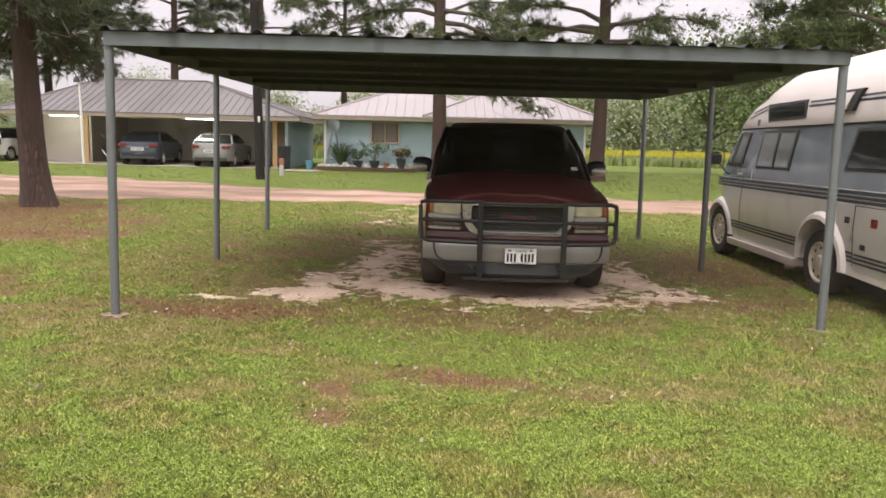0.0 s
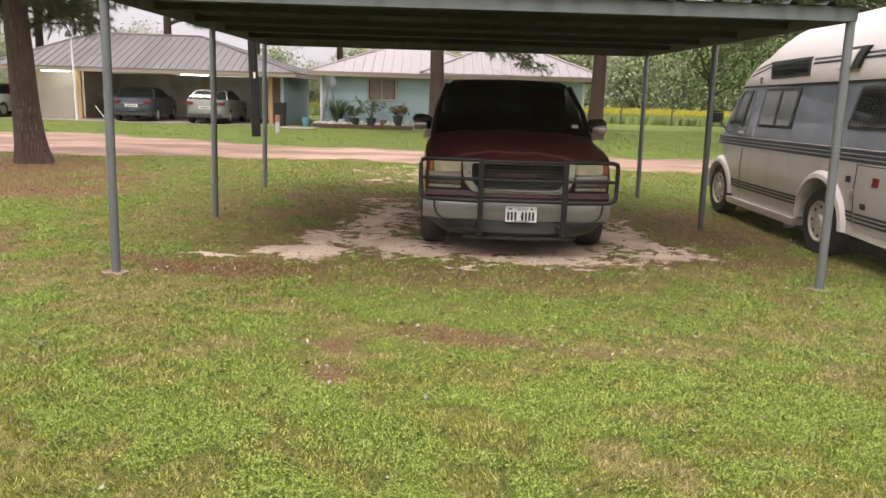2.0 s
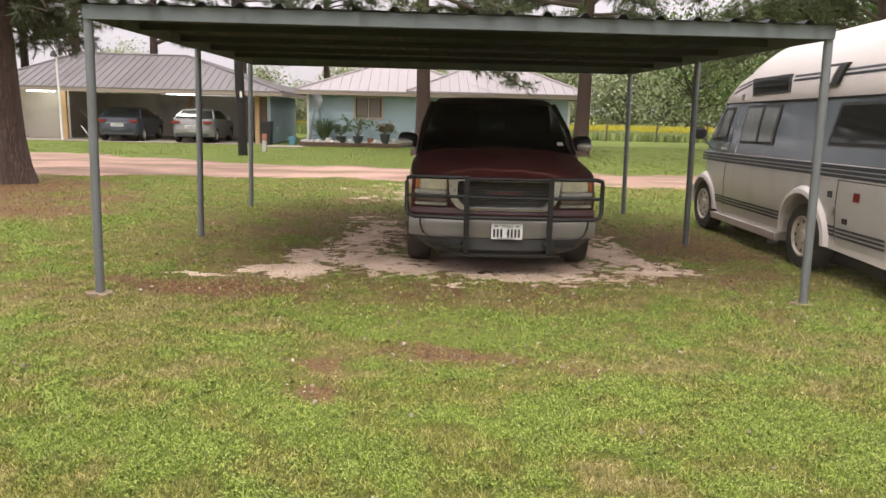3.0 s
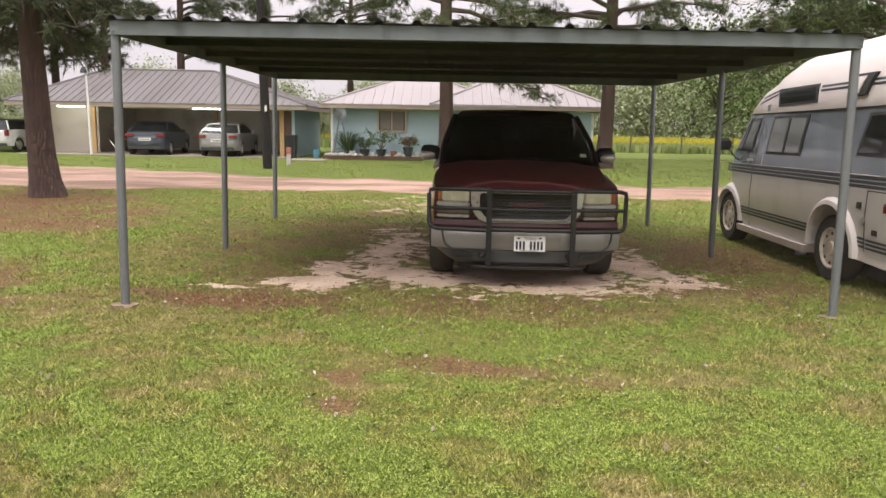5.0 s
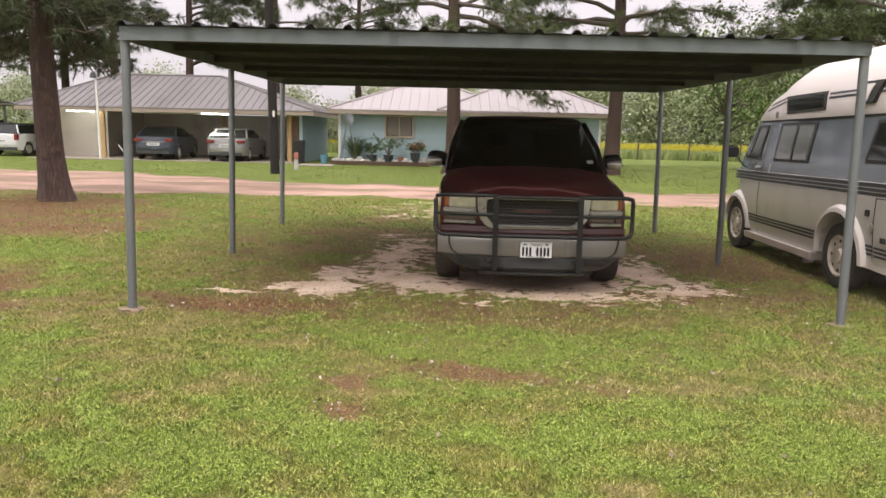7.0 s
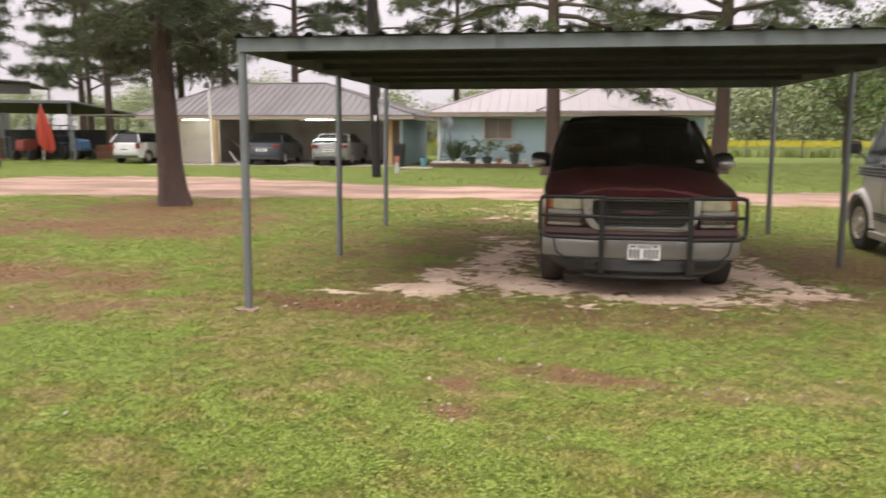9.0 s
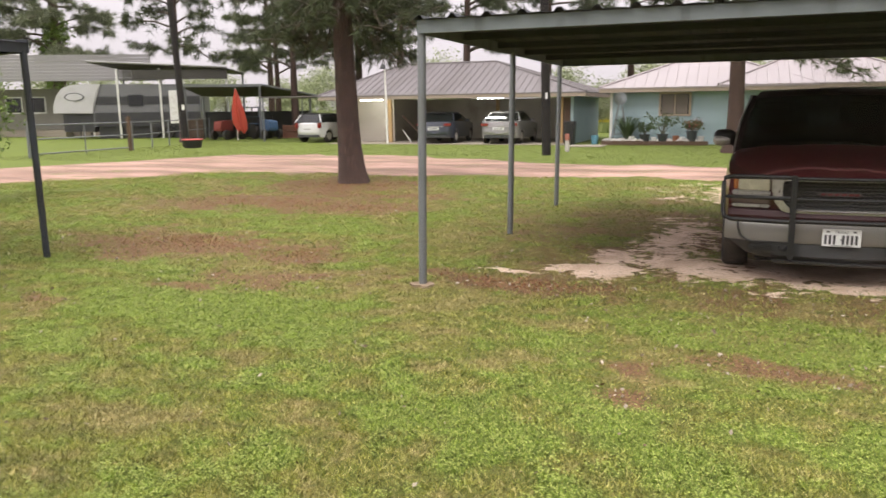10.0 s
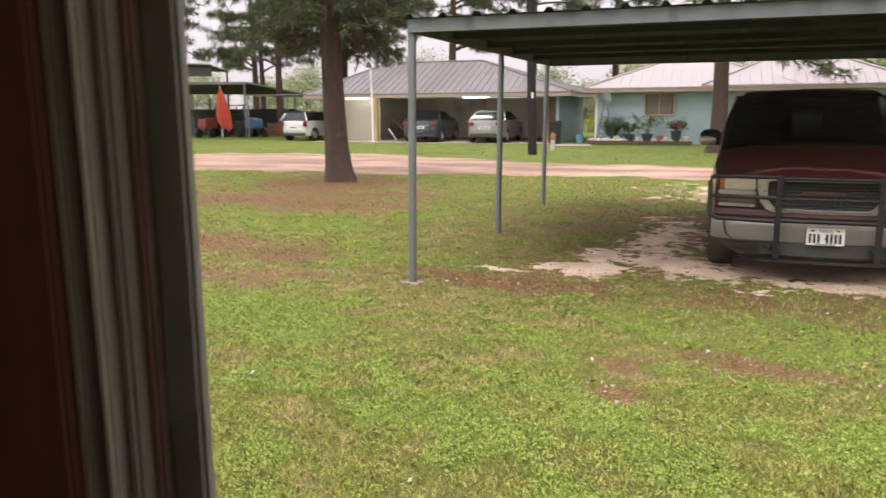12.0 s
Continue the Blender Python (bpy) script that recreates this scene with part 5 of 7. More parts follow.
# ---- small cars ----
def small_car(name_, label, loc, rz, paint, kind="sedan"):
    """Tail at the origin looking to -y, nose to +y."""
    c = thing(name_, label, "car", loc, rz, group="parked cars")
    L, W, H = (4.5, 0.9, 1.44) if kind == "sedan" else (3.9, 0.88, 1.46)
    hw = lambda y, z: W - 0.10 * max(0, (z - 0.75)) - 0.06 * max(0, 0.5 - z) - 0.14 * max(0.0, 1 - y / 0.5) ** 2 - 0.16 * max(0.0, (y - L + 0.8) / 0.8) ** 2
    if kind == "sedan":
        body = [(0.12, 0.28), (0.02, 0.45), (0.06, 0.75), (0.10, 0.98), (0.55, 1.02), (3.0, 0.98), (4.0, 0.85), (4.42, 0.68), (4.48, 0.4), (4.35, 0.22)]
        top = [(0.5, 1.0), (1.15, 1.38), (1.6, 1.44), (2.3, 1.42), (3.2, 0.96)]
    else:
        body = [(0.1, 0.28), (0.0, 0.5), (0.03, 0.95), (0.1, 1.02), (2.6, 0.98), (3.5, 0.9), (3.85, 0.6), (3.85, 0.35), (3.7, 0.22)]
        top = [(0.08, 1.0), (0.3, 1.40), (0.7, 1.46), (2.1, 1.43), (2.75, 0.98)]
    wy = (0.85, 3.5) if kind == "sedan" else (0.7, 3.2)
    prof_ = body + arch(wy[1], 0.32, 0.36, 0.25) + arch(wy[0], 0.32, 0.36, 0.25)
    b = part("body", shaped(prof_, hw, (0.2, 0.5, 1.0, 2.0, L - 0.8, L - 0.4), (0.45, 0.6, 0.75, 0.9), (-0.8, -0.4, 0, 0.4, 0.8), lambda u, y, z: ((0.16 * u * u * u * u if y < 0.4 else 0), 0)), paint, c)
    ghw = lambda y, z: interp(z, [(0.95, W - 0.04), (1.2, W - 0.16), (1.38, W - 0.27), (1.46, W - 0.4)])
    part("cabin", shaped(top, ghw, (1.2, 1.8), (1.1, 1.25, 1.38), (-0.8, 0, 0.8)), M_darkglass, c, "dark cabin glass")
    rt = [(y, z) for y, z in top[1:-1]]
    part("roof", shaped([(rt[0][0] - 0.02, rt[0][1] - 0.01), (rt[0][0], rt[0][1] + 0.012), (rt[1][0], rt[1][1] + 0.014), (rt[2][0], rt[2][1] + 0.012), (rt[2][0] + 0.1, rt[2][1] - 0.05), (rt[0][0] + 0.1, rt[0][1] - 0.04)], lambda y, z: ghw(y, z) + 0.012, (), (), (-0.8, 0, 0.8)), paint if kind == "sedan" else M_black, c)
    for s in (-1, 1):
        part("pillar", tube([(s * (ghw(0, 1.0) + 0.01), top[0][0] + 0.02, 1.0), (s * (ghw(0, top[1][1]) + 0.01), top[1][0], top[1][1])], 0.035, 6), paint, c)
        part("tail_lamp", box(s * 0.66 - 0.17, s * 0.66 + 0.17, 0.02, 0.2, 0.80, 0.92, 0.02) if kind == "sedan" else box(s * 0.72 - 0.08, s * 0.72 + 0.08, 0.0, 0.15, 0.72, 0.98, 0.02), M_red, c, "red tail lamp")
        part("side_mirror", box(s * 0.98 - 0.09, s * 0.98 + 0.09, wy[1] - 1.0, wy[1] - 0.85, 0.95, 1.1, 0.03), paint, c)
        for y in wy:
            wheel(c, s * (W - 0.12), y, 0.32, 0.2, s)
    part("bumper_trim", box(-0.7, 0.7, 0.03, 0.12, 0.26, 0.4, 0.02), M_plastic, c)
    pl = part("number_plate", box(-0.26, 0.26, 0.012, 0.03, 0.62, 0.74, 0.004), M_plate, c)
    for i in range(6):
        part("plate_bar", box(-0.2 + i * 0.07, -0.155 + i * 0.07, 0.006, 0.0115, 0.65, 0.71), M_ink, pl)
    part("trunk_strip", box(-0.5, 0.5, 0.035, 0.06, 0.77, 0.785), M_chrome, c)
    return c


M_navycar = surface("dark blue grey paint", (0.05, 0.058, 0.08), 0.3, 0.3, 0.1, 60, 3, coat=0.8, bump=0.0)
M_silvercar = surface("silver paint", (0.3, 0.29, 0.285), 0.3, 0.4, 0.06, 60, 3, coat=0.8, bump=0.0)
M_whitecar = surface("white paint car", (0.68, 0.67, 0.68), 0.3, 0.1, 0.05, 60, 3, coat=0.8, bump=0.0)
small_car("car", "dark blue-grey sedan parked nose-in in the garage", (-12.85, 33.1, 0.03), 4, M_navycar)
small_car("car", "silver sedan parked nose-in in the garage", (-9.68, 32.9, 0.03), 1, M_silvercar)
small_car("car", "white hatchback with a black roof parked on grass", (-20.1, 34.2, 0.0), -8, M_whitecar, "hatch")
# ---- poles and markers ----
def utility_pole(label, x, y, r, h, lean=0.0):
    p_ = thing("utility_pole", label, "pole", (x, y, 0))
    part("shaft", tube([(0, 0, -0.1), (lean * 0.5, 0, h / 2), (lean, 0, h)], r, 14, radii=[r, r * 0.9, r * 0.75]), M_pole, p_, "dark creosoted shaft")
    return p_


up1 = utility_pole("dark creosoted utility pole beside the lane", -5.9, 25.85, 0.155, 11.0, -0.3)
part("tag", box(-0.02, 0.05, -0.21, -0.195, 1.9, 2.1), M_white, up1, "small pale tag")
up2 = utility_pole("dark utility pole with a small pale tag", -24.4, 30.2, 0.17, 10.0, -0.5)
part("tag", box(0.05, 0.2, -0.2, -0.175, 1.7, 1.95), M_white, up2)
M_whitedull = surface("dulled white paint", (0.5, 0.47, 0.44), 0.7, 0, 0.1, 40, 6, dirt=(0.3, 0.26, 0.22))
mk = thing("marker_post", "short white marker post with a red band", "post", (-5.62, 28.0, 0))
part("shaft", box(-0.075, 0.075, -0.075, 0.075, 0, 0.42, 0.02), M_whitedull, mk)
part("band", box(-0.08, 0.08, -0.08, 0.08, 0.421, 0.66, 0.02), surface("faded red paint", (0.42, 0.16, 0.12), 0.6, 0, 0.15, 30, 5), mk, "faded red band")
bn = thing("trash_bin", "dark plastic wheeled bin beside the garage", "bin", (-6.55, 33.2, 0))
part("bin_body", prism([(-0.18, 0), (0.18, 0), (0.23, 0.95), (-0.23, 0.95)], -0.28, 0.28, "y"), M_black, bn)
part("lid", box(-0.25, 0.25, -0.3, 0.32, 0.951, 1.02, 0.03), M_plastic, bn, "dark lid")
tub = thing("planter_tub", "black tub with a red rim under the pole", "tub", (-23.0, 28.9, 0))
part("tub_body", lathe([(0.38, 0.0), (0.46, 0.34), (0.42, 0.34), (0.36, 0.1)], 18), M_black, tub)
part("rim", lathe([(0.46, 0.341), (0.48, 0.36), (0.46, 0.40), (0.4, 0.38)], 18), surface("red plastic", (0.42, 0.06, 0.05), 0.5, 0, 0.1, 30, 4), tub, "red rim")

def foliage_material(name, dark, light, rough=0.6):
    m, n, l, p = nodes_of(name)
    ge = n.new("ShaderNodeNewGeometry")
    col = mixc(n, l, ge.outputs["Random Per Island"], dark, light)
    col = mixc(n, l, ramp(n, l, tex_noise(n, l, 0.7, 3), [(0.35, (0,) * 3), (0.7, (0.5,) * 3)]), col, [c * 0.7 for c in dark])
    l.new(col, p.inputs["Base Color"])
    p.inputs["Roughness"].default_value = rough
    p.inputs["Specular IOR Level"].default_value = 0.25
    p.inputs["Transmission Weight"].default_value = 0.0
    return m


M_needle = foliage_material("pine needles", (0.05, 0.075, 0.028), (0.135, 0.16, 0.06))
# Darker copy of the needles: shade within the crowns is put into the colour.
M_needle_shaded = foliage_material("shaded pine needles", (0.04, 0.055, 0.026), (0.105, 0.125, 0.052))
# Pale grey-green, with the haze of distance put into the needle colour.
M_needle_haze = foliage_material("far grey-green needles", (0.12, 0.14, 0.085), (0.23, 0.25, 0.15))
M_oakleaf = foliage_material("fresh green leaves", (0.06, 0.11, 0.025), (0.17, 0.24, 0.06))
# Woodland leaves lightened so that their colour carries the distant haze.
M_leaf_haze = foliage_material("distant leaves", (0.29, 0.33, 0.18), (0.37, 0.41, 0.23))
M_shrub = foliage_material("bright shrub leaves", (0.09, 0.155, 0.028), (0.22, 0.3, 0.08))


def soup(name, tris, material, parent, label="", tone=None):
    """One mesh from an array of separate triangles or quads (count, corners, 3)."""
    c, k, _ = tris.shape
    me = bpy.data.meshes.new(name)
    me.vertices.add(c * k)
    me.vertices.foreach_set("co", tris.reshape(-1).astype(np.float32))
    me.loops.add(c * k)
    me.loops.foreach_set("vertex_index", np.arange(c * k, dtype=np.int32))
    me.polygons.add(c)
    me.polygons.foreach_set("loop_start", np.arange(0, c * k, k, dtype=np.int32))
    me.update(calc_edges=True)
    if tone is not None:
        me.attributes.new("tone", "FLOAT", "POINT").data.foreach_set("value", np.repeat(tone, k).astype(np.float32))
    me.materials.append(material)
    ob = new(name, me)
    if parent is not None:
        ob.parent = parent
    if label:
        ob["label"] = label
    return ob


def needles(centres, axes, length, width, per, rng):
    """Tufts of thin needles that fan out round the twig's direction."""
    m = len(centres)
    c = np.repeat(centres, per, 0)
    a = np.repeat(axes, per, 0)
    d = rng.normal(size=(m * per, 3))
    d /= np.linalg.norm(d, axis=1, keepdims=True)
    d = d + a * 0.7
    d /= np.linalg.norm(d, axis=1, keepdims=True)
    s = np.cross(d, rng.normal(size=d.shape))
    s /= np.linalg.norm(s, axis=1, keepdims=True) + 1e-6
    ln = length * rng.uniform(0.6, 1.2, (m * per, 1))
    w = width * rng.uniform(0.7, 1.3, (m * per, 1))
    return np.stack([c - s * w, c + s * w, c + d * ln + np.array([0, 0, -0.15]) * ln], 1)


def leaves(centres, size, per, radius, rng):
    """Loose clumps of small pointed leaves."""
    m = len(centres) * per
    c = np.repeat(centres, per, 0) + rng.normal(size=(m, 3)) * radius
    d = rng.normal(size=(m, 3))
    d /= np.linalg.norm(d, axis=1, keepdims=True)
    s = np.cross(d, rng.normal(size=d.shape))
    s /= np.linalg.norm(s, axis=1, keepdims=True) + 1e-6
    ln = size * rng.uniform(0.6, 1.3, (m, 1))
    return np.stack([c, c + d * ln * 0.5 + s * ln * 0.32, c + d * ln, c + d * ln * 0.5 - s * ln * 0.32], 1)


# ---- garden in front of the blue house ----
M_terra = surface("dark glazed pot", (0.035, 0.042, 0.05), 0.5, 0, 0.2, 20, 4, coat=0.4)
M_clay = surface("terracotta pot", (0.3, 0.13, 0.08), 0.8, 0, 0.2, 30, 5)
M_leaf = surface("dark leaves", (0.07, 0.11, 0.045), 0.55, 0, 0.35, 15, 3, bump=0.0)
M_rock = surface("pale garden stones", (0.66, 0.63, 0.58), 0.9, 0, 0.25, 30, 5, bump=0.3, vary=0.4)
bed = thing("garden_bed", "long timber-edged garden bed with stones", "garden bed", (-3.05, 33.5, 0))
for k in range(5):
    part("timber", box(-2.15 + k * 0.87, -2.15 + k * 0.87 + 0.86, -0.32, -0.2, 0.0, 0.17 + 0.01 * (k % 2), 0.015), M_oldwood, bed, "brown edging timber")
part("bed_soil", box(-2.1, 2.15, -0.2, 0.7, 0.0, 0.12), surface("dark bed soil", (0.07, 0.05, 0.035), 0.95, 0, 0.3, 30, 5), bed)
rocks = []
for k in range(4):
    bm = bmesh.new()
    bmesh.ops.create_icosphere(bm, subdivisions=1, radius=0.15)
    for v in bm.verts:
        v.co = Vector((v.co.x * (1 + 0.5 * random.random()), v.co.y, v.co.z * 0.75)) * (0.8 + 0.4 * random.random())
    rocks.append(part("stone", bm, M_rock, bed, sharp=60))
    rocks[-1].location = (-1.9 + k * 0.3, -0.1, 0.18)
for k in range(40):
    part_like(rocks[k % 4], bed, (-2.0 + k * 0.1 + random.uniform(-0.05, 0.05), random.uniform(-0.15, 0.1), 0.17), random.uniform(0, 360), (random.uniform(0.6, 1.2),) * 3)


def spray(count, h, rad, leaf, bend, seed):
    """Arching strap leaves from one foot."""
    rng = random.Random(seed)
    bm_ = bmesh.new()
    for i in range(count):
        a = rng.uniform(0, 2 * math.pi)
        d = Vector((math.cos(a), math.sin(a), 0))
        s = Vector((-d.y, d.x, 0))
        R, H_, w_ = rad * rng.uniform(0.4, 1), h * rng.uniform(0.6, 1), leaf * rng.uniform(0.7, 1.2)
        prev_ = None
        for t_ in (0, 0.3, 0.6, 0.85, 1):
            c_ = d * (R * t_) + Vector((0, 0, H_ * (t_ * (1 + bend) - bend * 1.3 * t_ * t_)))
            ww = w_ * (1 - t_) ** 0.6 + 0.003
            row_ = [bm_.verts.new(c_ - s * ww), bm_.verts.new(c_ + s * ww)]
            if prev_:
                bm_.faces.new((prev_[0], prev_[1], row_[1], row_[0]))
            prev_ = row_
    return bm_


ag = thing("palm_shrub", "arching dark green palm-like shrub in the garden bed", "plant", (-4.15, 33.6, 0.1))
part("leaves", spray(80, 1.45, 1.2, 0.034, 0.95, 4), M_leaf, ag, "arching narrow fronds")
part("stem", tube([(0, 0, 0), (0.03, 0, 0.35)], 0.07, 8), M_oldwood, ag)
ob_ = thing("garden_windmill", "small galvanised ornamental garden windmill", "windmill", (-4.5, 33.75, 0.1))
for s in (-1, 1):
    for q in (-1, 1):
        part("leg", tube([(s * 0.34, q * 0.34, 0), (s * 0.04, q * 0.04, 1.75)], 0.022, 6), M_galv, ob_)
for z in (0.35, 0.75, 1.1, 1.4):
    w_ = 0.34 - 0.172 * z
    part("tie", tube([(w_, w_, z), (-w_, w_, z), (-w_, -w_, z), (w_, -w_, z), (w_, w_, z)], 0.012, 5), M_galv, ob_)
hub = part("wheel", lathe([(0.05, -0.06), (0.05, 0.02)], 10, "y", (0, -0.06, 1.85)), M_galv, ob_, "round windmill wheel")
for k in range(12):
    a = k * math.pi / 6
    ca, sa = math.cos(a), math.sin(a)
    part("blade", slab([(0.06 * ca + 0.02 * sa, -0.1, 1.85 + 0.06 * sa - 0.02 * ca), (0.06 * ca - 0.02 * sa, -0.09, 1.85 + 0.06 * sa + 0.02 * ca), (0.27 * ca - 0.055 * sa, -0.07, 1.85 + 0.27 * sa + 0.055 * ca), (0.27 * ca + 0.055 * sa, -0.11, 1.85 + 0.27 * sa - 0.055 * ca)], 0.004), M_galv, hub)
part("tail", slab([(0.02, 0.05, 1.83), (0.02, 0.4, 1.75), (0.02, 0.45, 1.98), (0.02, 0.05, 1.87)], 0.006), M_galv, ob_)


def potted(label, x, y, z, r, h, mt, height, spread_, stems_, seed, flower=None):
    """A pot with a branching plant: thin stems and clumps of small leaves."""
    rng_, nr_ = random.Random(seed), np.random.default_rng(seed)
    t_ = thing("potted_plant", label, "plant", (x, y, z), group="pots by the house")
    part("pot", lathe([(r * 0.7, 0), (r, h * 0.9), (r * 1.08, h * 0.9), (r * 1.08, h), (r * 0.9, h), (r * 0.85, h * 0.85)], 16), mt, t_)
    wood, cs = bmesh.new(), []
    for i in range(stems_):
        a, q = rng_.uniform(0, 6.28), spread_ * rng_.uniform(0.3, 1.0)
        e = Vector((q * math.cos(a), q * math.sin(a) * 0.6, h + height * rng_.uniform(0.45, 1.0)))
        m_ = Vector((q * 0.35 * math.cos(a), q * 0.2 * math.sin(a), h + 0.55 * (e.z - h)))
        tube([(0, 0, h * 0.8), m_, e], 0.01, 5, wood, [0.013, 0.01, 0.006])
        cs += [e, m_.lerp(e, 0.7), m_.lerp(e, 0.4)]
    part("stems", wood, M_limbgreen, t_, "thin branching stems")
    soup("leaves", leaves(np.array(cs), 0.1, 9, 0.06, nr_), M_potleaf, t_)
    if flower:
        soup("flowers", leaves(np.array(cs) + np.array([0, -0.02, 0.03]), 0.06, 7, 0.07, nr_), flower, t_)
    return t_


M_potleaf = foliage_material("pot plant leaves", (0.05, 0.085, 0.03), (0.14, 0.19, 0.07))
M_limbgreen = surface("green brown stems", (0.11, 0.1, 0.055), 0.8, 0, 0.3, 20, 4)
M_redfl = foliage_material("dusky red flowers", (0.25, 0.07, 0.06), (0.5, 0.16, 0.14))
potted("dark glazed pot with a small green shrub", -3.42, 33.45, 0.12, 0.22, 0.32, M_terra, 0.55, 0.3, 9, 2)
potted("dark glazed pot with a wide branching plant", -2.68, 33.4, 0.12, 0.22, 0.34, M_terra, 0.85, 0.75, 12, 3)
potted("blue pot with dusky red flowers", -1.52, 33.4, 0.12, 0.22, 0.46, M_terra, 0.4, 0.4, 16, 5, M_redfl)
potted("clay pot with dusky red flowers", 5.3, 33.4, 0.0, 0.25, 0.35, M_clay, 0.35, 0.35, 12, 6, M_redfl)
for x_, z_, r_, mt in ((-3.95, 0.12, 0.12, M_white), (-3.05, 0.12, 0.1, M_white), (-2.15, 0.12, 0.13, M_clay), (-1.9, 0.12, 0.1, M_white), (-1.15, 0.12, 0.12, M_rock)):
    pt = thing("flower_pot", "small empty pot among the garden stones", "pot", (x_, 33.45, z_), group="small pots in the bed")
    part("pot", lathe([(r_ * 0.7, 0), (r_, r_ * 1.8), (r_ * 1.1, r_ * 1.8), (r_ * 1.1, r_ * 2.1), (r_ * 0.9, r_ * 2.1), (r_ * 0.8, r_ * 1.6)], 14), mt, pt)
bk = thing("blue_bucket", "light blue plastic bucket on the grass", "bucket", (-5.6, 34.0, 0))
part("bucket", lathe([(0.13, 0), (0.18, 0.38), (0.165, 0.38), (0.12, 0.05)], 16), surface("light blue plastic", (0.15, 0.34, 0.46), 0.5, 0, 0.1, 20, 4), bk)
tagged(part("path", box(-6.4, -4.9, 31.4, 33.0, 0.001, 0.03, 0.01), M_concrete), "short pale concrete path between the buildings", "path", kind="structure")

# ---- shed, trailer, fence and mobile home across the yard (turned towards the lawn) ----
YAW = 24.0
far = lambda l_, d_: (l_ * math.cos(radians(YAW)) - d_ * math.sin(radians(YAW)), l_ * math.sin(radians(YAW)) + d_ * math.cos(radians(YAW)), 0)
shed = thing("open_shed", "open shed with a flat dark roof on pale posts", "shed", far(-9.8, 47.0), YAW)
M_darkroof = surface("dark roof underside", (0.06, 0.055, 0.05), 0.8, 0, 0.2, 10, 1)
bm = bmesh.new()
slab([(-2.2, -2.0, 3.05), (2.2, -2.0, 3.12), (5.0, 2.6, 2.5), (-2.2, 2.6, 2.6)], -0.06, bm)
part("roof", bm, M_darkroof, shed, "thin dark roof")
part("roof_edge", box(-2.2, 2.25, -2.06, -2.001, 2.98, 3.13), M_galv, shed, "pale metal roof edge")
part("roof_edge", tube([(2.25, -2.03, 3.08), (5.02, 2.6, 2.5)], 0.07, 6), M_galv, shed)
for x, y, z in ((2.1, -1.8, 3.0), (-2.1, -1.8, 3.0), (-2.1, 2.4, 2.5), (4.5, 2.4, 2.45)):
    part("post", tube([(x, y, 0), (x, y, z)], 0.07, 8), M_galv, shed)
# Added near-black wall standing in for the shed's dark depth.
part("back_wall", box(-2.1, 4.4, 2.5, 2.6, 0, 1.6), surface("dark mesh wall", (0.035, 0.037, 0.035), 0.9, 0, 0.4, 8, 1.5), shed)
M_orange = surface("red orange canvas", (0.5, 0.065, 0.035), 0.7, 0, 0.12, 12, 3, bump=0.1)
um = thing("folded_umbrella", "folded red-orange patio umbrella", "umbrella", far(-8.95, 44.6), YAW)
part("pole", tube([(0, 0, 0), (0, 0, 2.9)], 0.03, 8), M_white, um)
bm = bmesh.new()
rows = []
for z, r, dx in ((2.85, 0.03, 0.0), (2.3, 0.22, 0.03), (1.6, 0.38, 0.08), (0.95, 0.42, 0.14), (0.45, 0.28, 0.3)):
    rows.append([bm.verts.new((dx + 0.72 * r * (1 + 0.35 * math.cos(5 * a)) * math.cos(a), 0.72 * r * (1 + 0.35 * math.cos(5 * a)) * math.sin(a), z + 0.12 * math.cos(3 * a) * (z < 1))) for a in [k * math.pi / 12 for k in range(24)]])
for A, B in zip(rows, rows[1:]):
    for k in range(24):
        bm.faces.new((A[k], A[(k + 1) % 24], B[(k + 1) % 24], B[k]))
part("canopy", bm, M_orange, um, "folded canvas canopy", sharp=70)
M_steelblue = surface("blue grey metal", (0.12, 0.16, 0.19), 0.6, 0.2, 0.2, 20, 3)


